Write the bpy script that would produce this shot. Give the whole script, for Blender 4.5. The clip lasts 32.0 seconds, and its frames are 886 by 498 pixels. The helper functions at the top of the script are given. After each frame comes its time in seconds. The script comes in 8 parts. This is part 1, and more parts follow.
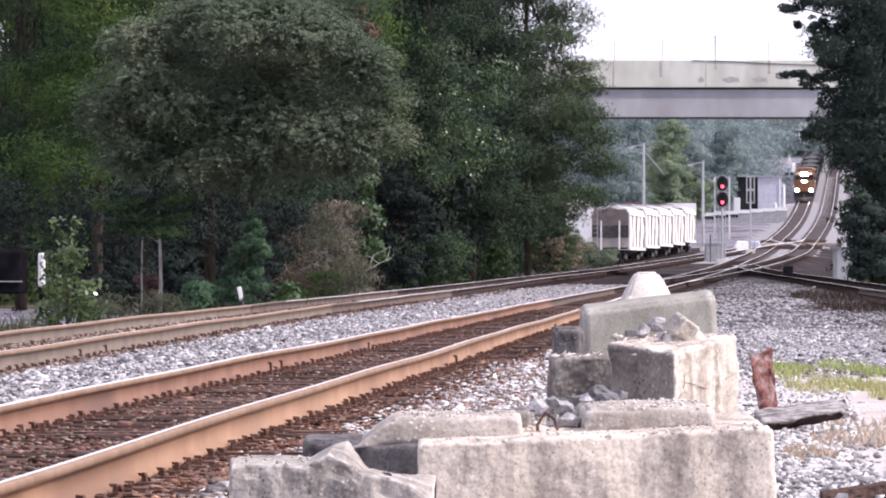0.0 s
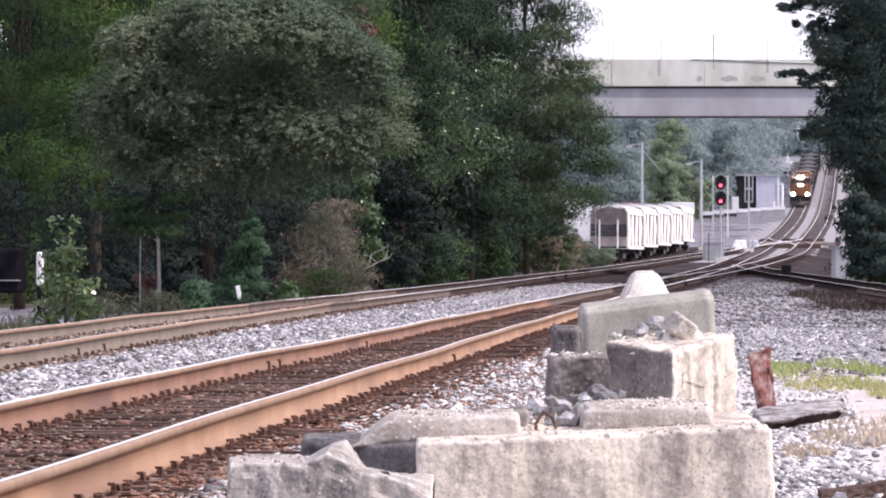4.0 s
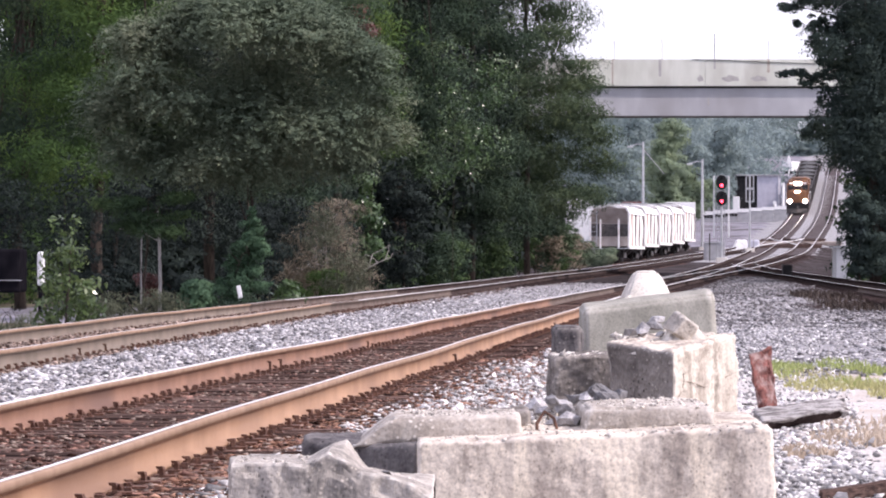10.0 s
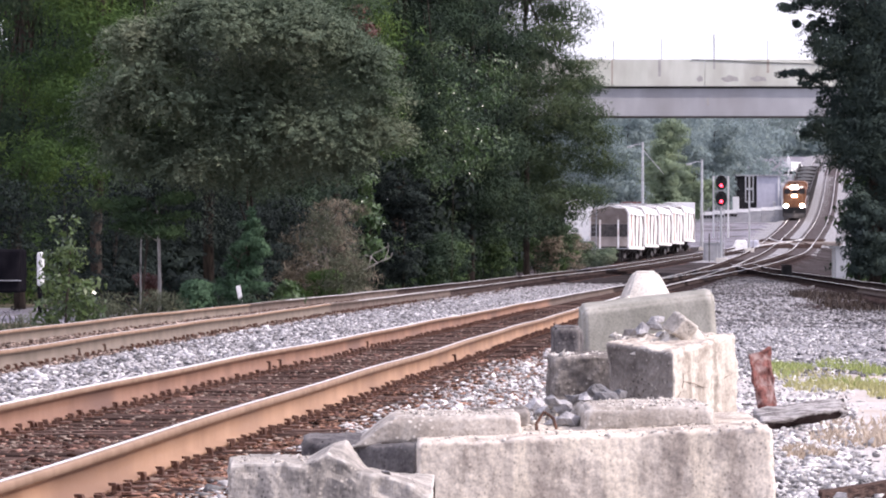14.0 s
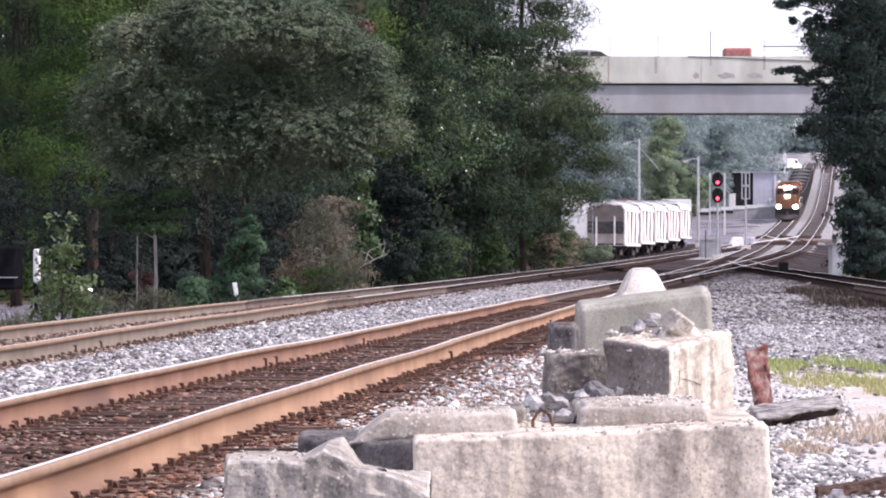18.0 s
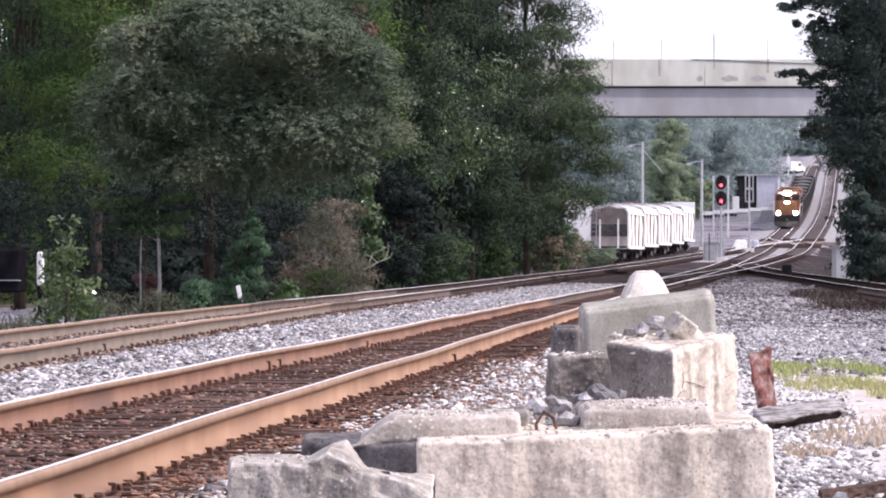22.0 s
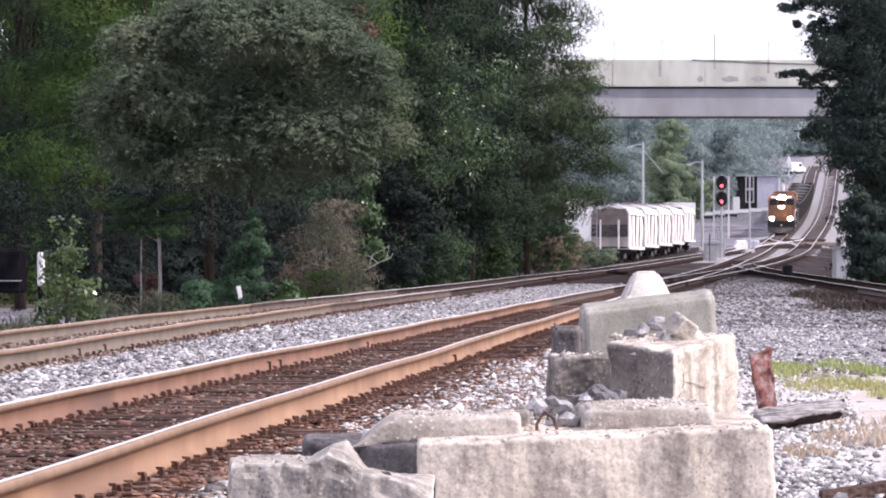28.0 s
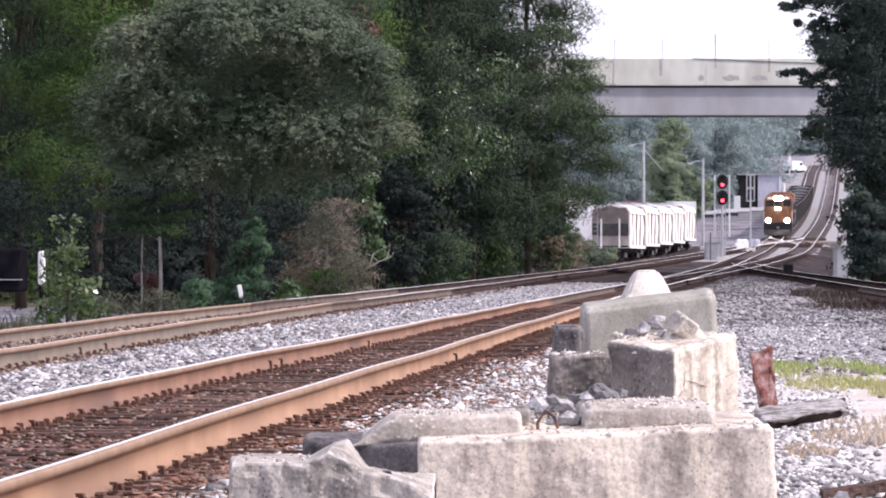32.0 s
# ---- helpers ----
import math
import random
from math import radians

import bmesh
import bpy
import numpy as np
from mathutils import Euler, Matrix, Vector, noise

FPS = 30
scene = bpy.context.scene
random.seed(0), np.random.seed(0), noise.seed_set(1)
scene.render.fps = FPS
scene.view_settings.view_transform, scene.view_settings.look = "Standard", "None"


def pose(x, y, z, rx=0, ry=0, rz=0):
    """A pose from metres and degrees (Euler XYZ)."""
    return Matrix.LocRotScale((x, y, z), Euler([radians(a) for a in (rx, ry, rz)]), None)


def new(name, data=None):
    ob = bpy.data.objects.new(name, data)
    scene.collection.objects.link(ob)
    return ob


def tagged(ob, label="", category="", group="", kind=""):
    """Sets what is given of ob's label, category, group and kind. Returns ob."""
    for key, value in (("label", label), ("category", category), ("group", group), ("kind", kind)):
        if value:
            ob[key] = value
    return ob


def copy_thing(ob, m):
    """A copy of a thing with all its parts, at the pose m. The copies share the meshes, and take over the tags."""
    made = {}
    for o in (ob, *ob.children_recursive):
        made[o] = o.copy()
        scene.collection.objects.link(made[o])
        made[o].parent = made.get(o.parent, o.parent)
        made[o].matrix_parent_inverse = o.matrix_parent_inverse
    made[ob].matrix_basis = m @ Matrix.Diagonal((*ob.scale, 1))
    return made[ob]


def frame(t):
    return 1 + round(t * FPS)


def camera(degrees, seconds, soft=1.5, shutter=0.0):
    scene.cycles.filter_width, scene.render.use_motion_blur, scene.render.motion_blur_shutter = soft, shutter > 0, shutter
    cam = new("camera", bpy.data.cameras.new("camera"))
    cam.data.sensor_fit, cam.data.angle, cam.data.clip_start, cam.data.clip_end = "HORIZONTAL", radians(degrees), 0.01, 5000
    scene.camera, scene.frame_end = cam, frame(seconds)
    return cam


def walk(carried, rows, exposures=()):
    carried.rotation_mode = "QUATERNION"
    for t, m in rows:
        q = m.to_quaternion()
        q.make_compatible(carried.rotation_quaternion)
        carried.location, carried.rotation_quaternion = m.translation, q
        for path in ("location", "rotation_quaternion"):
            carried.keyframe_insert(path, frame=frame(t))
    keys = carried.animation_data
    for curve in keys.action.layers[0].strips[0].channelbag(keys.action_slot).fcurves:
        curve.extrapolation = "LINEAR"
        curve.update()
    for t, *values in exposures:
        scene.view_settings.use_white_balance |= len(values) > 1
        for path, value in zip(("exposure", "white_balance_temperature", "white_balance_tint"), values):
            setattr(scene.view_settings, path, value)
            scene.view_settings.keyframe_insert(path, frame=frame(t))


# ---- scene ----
# A camera on a low tripod beside a railway, looking along the tracks through a long lens. It only trembles.
cam = camera(11.196, 32.0, soft=2.0)
# seconds, tilt and turn in degrees
SWAY = (
    (0, 90.1876, 0.0093), (0.5, 90.1805, 0.0007), (1, 90.1848, -0.0043), (1.5, 90.1833, 0.0050), (2, 90.1855, -0.0007),
    (2.5, 90.1769, 0.0021), (3, 90.1748, -0.0007), (3.5, 90.1740, -0.0150), (5.5, 90.1755, 0.0079), (6, 90.1755, 0.0100),
    (6.5, 90.1755, 0.0201), (7, 90.1755, 0.0000), (7.5, 90.1647, 0.0050), (8, 90.1619, -0.0093), (8.5, 90.1640, 0.0079),
    (9, 90.1547, -0.0007), (9.5, 90.1769, 0.0029), (10, 90.1726, 0.0007), (10.5, 90.1726, -0.0029), (11, 90.1769, -0.0021),
    (11.5, 90.1869, 0.0079), (12, 90.1855, -0.0021), (12.5, 90.1719, 0.0201), (13, 90.1647, 0.0000), (13.5, 90.1526, 0.0072),
    (14, 90.1755, -0.0050), (14.5, 90.1640, 0.0201), (16.5, 90.1719, -0.0222), (17, 90.1755, -0.0057), (17.5, 90.1748, -0.0437),
    (18, 90.1361, -0.0509), (18.5, 90.1497, -0.0258), (19, 90.1697, -0.0150), (19.5, 90.1740, -0.0201), (20, 90.1805, 0.0000),
    (20.5, 90.1719, -0.0143), (21, 90.1726, -0.0050), (21.5, 90.1740, -0.0107), (22, 90.1726, -0.0057), (22.5, 90.1740, 0.0000),
    (23, 90.1755, -0.0050), (23.5, 90.1755, -0.0007), (24, 90.1755, -0.0007), (24.5, 90.1755, 0.0043), (25, 90.1755, -0.0107),
    (25.5, 90.1927, -0.0201), (27.5, 90.1748, 0.0029), (28, 90.1790, 0.0000), (28.5, 90.1748, -0.0007), (29, 90.1819, -0.0057),
    (29.5, 90.1626, 0.0079), (30, 90.1748, -0.0007), (30.5, 90.1726, 0.0122), (31, 90.1719, 0.0072), (31.5, 90.1640, -0.0029),
    (32, 90.1647, 0.0100),
)
EYE = (0.0, 0.0, 0.83)
walk(cam, [(t, pose(*EYE, tilt, 0, turn)) for t, tilt, turn in SWAY], [(0, 0.42, 6480, 23), (32, 0.42, 6480, 23)])

# ---- sky, sun, exposure ----
SUN_DIR = Vector((0.76, -0.20, 0.72)).normalized()
world = bpy.data.worlds.new("sky")
scene.world = world
world.use_nodes = True
wn = world.node_tree
sky = wn.nodes.new("ShaderNodeTexSky")
sky.sky_type = "NISHITA"
sky.sun_disc = False
sky.sun_elevation = math.asin(SUN_DIR.z)
sky.sun_rotation = math.atan2(SUN_DIR.x, SUN_DIR.y)
sky.air_density, sky.dust_density, sky.ozone_density = 1.0, 1.0, 1.0
# thin white overcast lies over the clear sky
veil = wn.nodes.new("ShaderNodeMix")
veil.data_type = "RGBA"
veil.inputs[0].default_value = 0.72
wn.links.new(sky.outputs["Color"], veil.inputs[6])
veil.inputs[7].default_value = (7.9, 8.2, 9.5, 1)
wn.links.new(veil.outputs[2], wn.nodes["Background"].inputs["Color"])
wn.nodes["Background"].inputs["Strength"].default_value = 0.13
sun = new("sun", bpy.data.lights.new("sun", "SUN"))
sun.data.energy, sun.data.angle, sun.data.color = 3.3, radians(2.0), (1.0, 0.94, 0.86)
sun.matrix_world = Matrix.Translation((40, 0, 60)) @ SUN_DIR.to_track_quat("Z", "Y").to_matrix().to_4x4()


# ---- materials ----
def material(name, base, second=None, scale=4.0, detail=6.0, rough=0.8, metal=0.0, bump=0.3, bump_scale=None,
             third=None, third_scale=0.6, random_tint=0.0, island=False, spread=(0.35, 0.65), emit=None, stretch=None, shine=0.5):
    """A procedural surface: two tones at grain size, a third in large stains, and fine relief."""
    m = bpy.data.materials.new(name)
    m.use_nodes = True
    nt = m.node_tree
    bsdf = nt.nodes["Principled BSDF"]
    bsdf.inputs["Roughness"].default_value, bsdf.inputs["Metallic"].default_value = rough, metal
    bsdf.inputs["Specular IOR Level"].default_value = shine
    co = nt.nodes.new("ShaderNodeTexCoord")
    vec = co.outputs["Object"]
    if stretch:
        mp = nt.nodes.new("ShaderNodeMapping")
        mp.inputs["Scale"].default_value = stretch
        nt.links.new(vec, mp.inputs["Vector"])
        vec = mp.outputs["Vector"]

    def noise_at(s, d):
        n = nt.nodes.new("ShaderNodeTexNoise")
        n.inputs["Scale"].default_value, n.inputs["Detail"].default_value = s, d
        nt.links.new(vec, n.inputs["Vector"])
        return n.outputs["Fac"]

    def ramp(fac, lo, hi, a, b):
        r = nt.nodes.new("ShaderNodeValToRGB")
        r.color_ramp.elements[0].position, r.color_ramp.elements[1].position = lo, hi
        r.color_ramp.elements[0].color, r.color_ramp.elements[1].color = (*a, 1), (*b, 1)
        nt.links.new(fac, r.inputs["Fac"])
        return r.outputs["Color"]

    def mix(fac, a, b, mode="MIX"):
        x = nt.nodes.new("ShaderNodeMix")
        x.data_type, x.blend_type = "RGBA", mode
        for v, sock in ((fac, x.inputs[0]), (a, x.inputs[6]), (b, x.inputs[7])):
            if isinstance(v, (int, float)):
                sock.default_value = v
            elif isinstance(v, tuple):
                sock.default_value = (*v, 1)
            else:
                nt.links.new(v, sock)
        return x.outputs[2]

    grain = noise_at(scale, detail)
    col = ramp(grain, *spread, base, second or base)
    if third:
        col = mix(ramp(noise_at(third_scale, 4), 0.48, 0.66, (0, 0, 0), (1, 1, 1)), col, third)
    if random_tint:
        if island:
            rnd = nt.nodes.new("ShaderNodeNewGeometry").outputs["Random Per Island"]
        else:
            rnd = nt.nodes.new("ShaderNodeObjectInfo").outputs["Random"]
        lo, hi = 1 - random_tint, 1 + random_tint
        col = mix(1.0, col, ramp(rnd, 0, 1, (lo, lo, lo), (hi, hi * 0.99, hi * 0.97)), "MULTIPLY")
    nt.links.new(col, bsdf.inputs["Base Color"])
    if bump:
        b = nt.nodes.new("ShaderNodeBump")
        b.inputs["Strength"].default_value = bump
        b.inputs["Distance"].default_value = 0.02
        nt.links.new(noise_at(bump_scale or scale * 3, 5), b.inputs["Height"])
        nt.links.new(b.outputs["Normal"], bsdf.inputs["Normal"])
    if emit:
        bsdf.inputs["Emission Color"].default_value = (*emit[0], 1)
        bsdf.inputs["Emission Strength"].default_value = emit[1]
    return m


def leaf_material(name, a, b, c, rough=0.5, through_leaf=0.22, shine=0.25):
    """Leaves in three tones, mixed leaf by leaf and by larger patches, with some light coming through."""
    m = bpy.data.materials.new(name)
    m.use_nodes = True
    nt = m.node_tree
    bsdf = nt.nodes["Principled BSDF"]
    bsdf.inputs["Roughness"].default_value = rough
    bsdf.inputs["Specular IOR Level"].default_value = shine
    rnd = nt.nodes.new("ShaderNodeNewGeometry").outputs["Random Per Island"]
    r = nt.nodes.new("ShaderNodeValToRGB")
    r.color_ramp.elements[0].color, r.color_ramp.elements[1].color = (*a, 1), (*c, 1)
    e = r.color_ramp.elements.new(0.55)
    e.color = (*b, 1)
    co = nt.nodes.new("ShaderNodeTexCoord")
    n = nt.nodes.new("ShaderNodeTexNoise")
    n.inputs["Scale"].default_value, n.inputs["Detail"].default_value = 0.6, 6
    nt.links.new(co.outputs["Object"], n.inputs["Vector"])
    add = nt.nodes.new("ShaderNodeMath")
    add.operation = "MULTIPLY_ADD"
    nt.links.new(n.outputs["Fac"], add.inputs[0])
    add.inputs[1].default_value = 1.9
    soft = nt.nodes.new("ShaderNodeMath")
    soft.operation = "MULTIPLY"
    soft.inputs[1].default_value = 0.34
    sub = nt.nodes.new("ShaderNodeMath")
    sub.operation = "SUBTRACT"
    nt.links.new(rnd, soft.inputs[0])
    nt.links.new(soft.outputs[0], sub.inputs[0])
    sub.inputs[1].default_value = 0.67
    nt.links.new(sub.outputs[0], add.inputs[2])
    nt.links.new(add.outputs[0], r.inputs["Fac"])
    nt.links.new(r.outputs["Color"], bsdf.inputs["Base Color"])
    tr = nt.nodes.new("ShaderNodeBsdfTranslucent")
    nt.links.new(r.outputs["Color"], tr.inputs["Color"])
    ms = nt.nodes.new("ShaderNodeMixShader")
    ms.inputs[0].default_value = through_leaf
    nt.links.new(bsdf.outputs[0], ms.inputs[1])
    nt.links.new(tr.outputs[0], ms.inputs[2])
    nt.links.new(ms.outputs[0], nt.nodes["Material Output"].inputs["Surface"])
    return m


def concrete_material(name, dark, mid, pale, worn, pebbly=0.7, broad=1.0, cream=(0.74, 0.66, 0.55), runs=0.5):
    """Old concrete: mottled skin, aggregate pebbles, pits, runs of lime and damp, and paler worn edges."""
    m = bpy.data.materials.new(name)
    m.use_nodes = True
    nt = m.node_tree
    bsdf = nt.nodes["Principled BSDF"]
    bsdf.inputs["Roughness"].default_value = 0.92
    bsdf.inputs["Specular IOR Level"].default_value = 0.2
    co = nt.nodes.new("ShaderNodeTexCoord").outputs["Object"]

    def tex(scale, detail, stretch=None, kind="ShaderNodeTexNoise", shift=0.0, rough=0.55):
        mp = nt.nodes.new("ShaderNodeMapping")
        mp.inputs["Scale"].default_value = stretch or (1, 1, 1)
        mp.inputs["Location"].default_value = (shift, shift * 0.7, shift * 1.3)
        nt.links.new(co, mp.inputs["Vector"])
        n = nt.nodes.new(kind)
        n.inputs["Scale"].default_value = scale
        if kind == "ShaderNodeTexNoise":
            n.inputs["Detail"].default_value = detail
            n.inputs["Roughness"].default_value = rough
        nt.links.new(mp.outputs["Vector"], n.inputs["Vector"])
        return n.outputs[0]

    def ramp(fac, stops):
        r = nt.nodes.new("ShaderNodeValToRGB")
        while len(r.color_ramp.elements) < len(stops):
            r.color_ramp.elements.new(0.5)
        for e, (p, c) in zip(r.color_ramp.elements, stops):
            e.position, e.color = p, (*((c, c, c) if isinstance(c, (int, float)) else c), 1)
        nt.links.new(fac, r.inputs["Fac"])
        return r.outputs["Color"]

    def mix(fac, a, b, mode="MIX"):
        x = nt.nodes.new("ShaderNodeMix")
        x.data_type, x.blend_type = "RGBA", mode
        for v, sock in ((fac, x.inputs[0]), (a, x.inputs[6]), (b, x.inputs[7])):
            if isinstance(v, (int, float)):
                sock.default_value = v
            elif isinstance(v, tuple):
                sock.default_value = (*v, 1)
            else:
                nt.links.new(v, sock)
        return x.outputs[2]

    # skin: broad grey and pale areas, then hand-sized mottling
    col = ramp(tex(2.6, 5), [(0.38, dark), (0.50, mid), (0.63, pale)])
    col = mix(ramp(tex(9, 6, (1, 1, 0.8), shift=3.1, rough=0.65), [(0.47, 0.0), (0.60, 0.75 * broad)]), col, pale)
    col = mix(ramp(tex(11, 6, (1, 1, 0.7), shift=7.7, rough=0.65), [(0.50, 0.0), (0.63, 0.75 * broad)]), col, dark)
    # lime and damp that have run down
    col = mix(ramp(tex(5.5, 5, (1.4, 1.4, 0.30), shift=1.9, rough=0.62), [(0.50, 0.0), (0.60, runs)]), col, cream)
    col = mix(ramp(tex(6.5, 5, (1.6, 1.6, 0.2), shift=5.3, rough=0.62), [(0.52, 0.0), (0.62, runs * 0.9)]), col, tuple(k * 0.8 for k in dark))
    # sand grain
    col = mix(0.6, col, ramp(tex(95, 2), [(0.30, 0.62), (0.5, 1.0), (0.70, (1.22, 1.2, 1.17))]), "MULTIPLY")
    # pebbles and pits, thick in some areas and absent in others
    where = ramp(tex(4.2, 3, shift=2.3), [(0.42, 0.15 * pebbly), (0.58, pebbly)])
    spot = tex(38, 0, None, "ShaderNodeTexVoronoi")
    col = mix(mix(1.0, ramp(spot, [(0.12, 1.0), (0.26, 0.0)]), where, "MULTIPLY"), col, cream)
    pit = tex(47, 0, (1, 1, 0.8), "ShaderNodeTexVoronoi", shift=4.4)
    patch = ramp(tex(5, 3, shift=9.2), [(0.46, 0.0), (0.58, pebbly)])
    col = mix(mix(1.0, ramp(pit, [(0.14, 1.0), (0.28, 0.0)]), patch, "MULTIPLY"), col, tuple(k * 0.35 for k in dark))
    geo = nt.nodes.new("ShaderNodeNewGeometry")
    col = mix(ramp(geo.outputs["Pointiness"], [(0.52, 0.0), (0.60, 0.85)]), col, worn)
    nt.links.new(col, bsdf.inputs["Base Color"])
    b1 = nt.nodes.new("ShaderNodeBump")
    b1.inputs["Strength"].default_value, b1.inputs["Distance"].default_value = 0.10 + 0.28 * pebbly, 0.006
    nt.links.new(tex(24, 7, rough=0.65), b1.inputs["Height"])
    b2 = nt.nodes.new("ShaderNodeBump")
    b2.inputs["Strength"].default_value, b2.inputs["Distance"].default_value = min(1.0, pebbly), 0.005
    b2.invert = True
    nt.links.new(spot, b2.inputs["Height"])
    nt.links.new(b1.outputs["Normal"], b2.inputs["Normal"])
    nt.links.new(b2.outputs["Normal"], bsdf.inputs["Normal"])
    return m


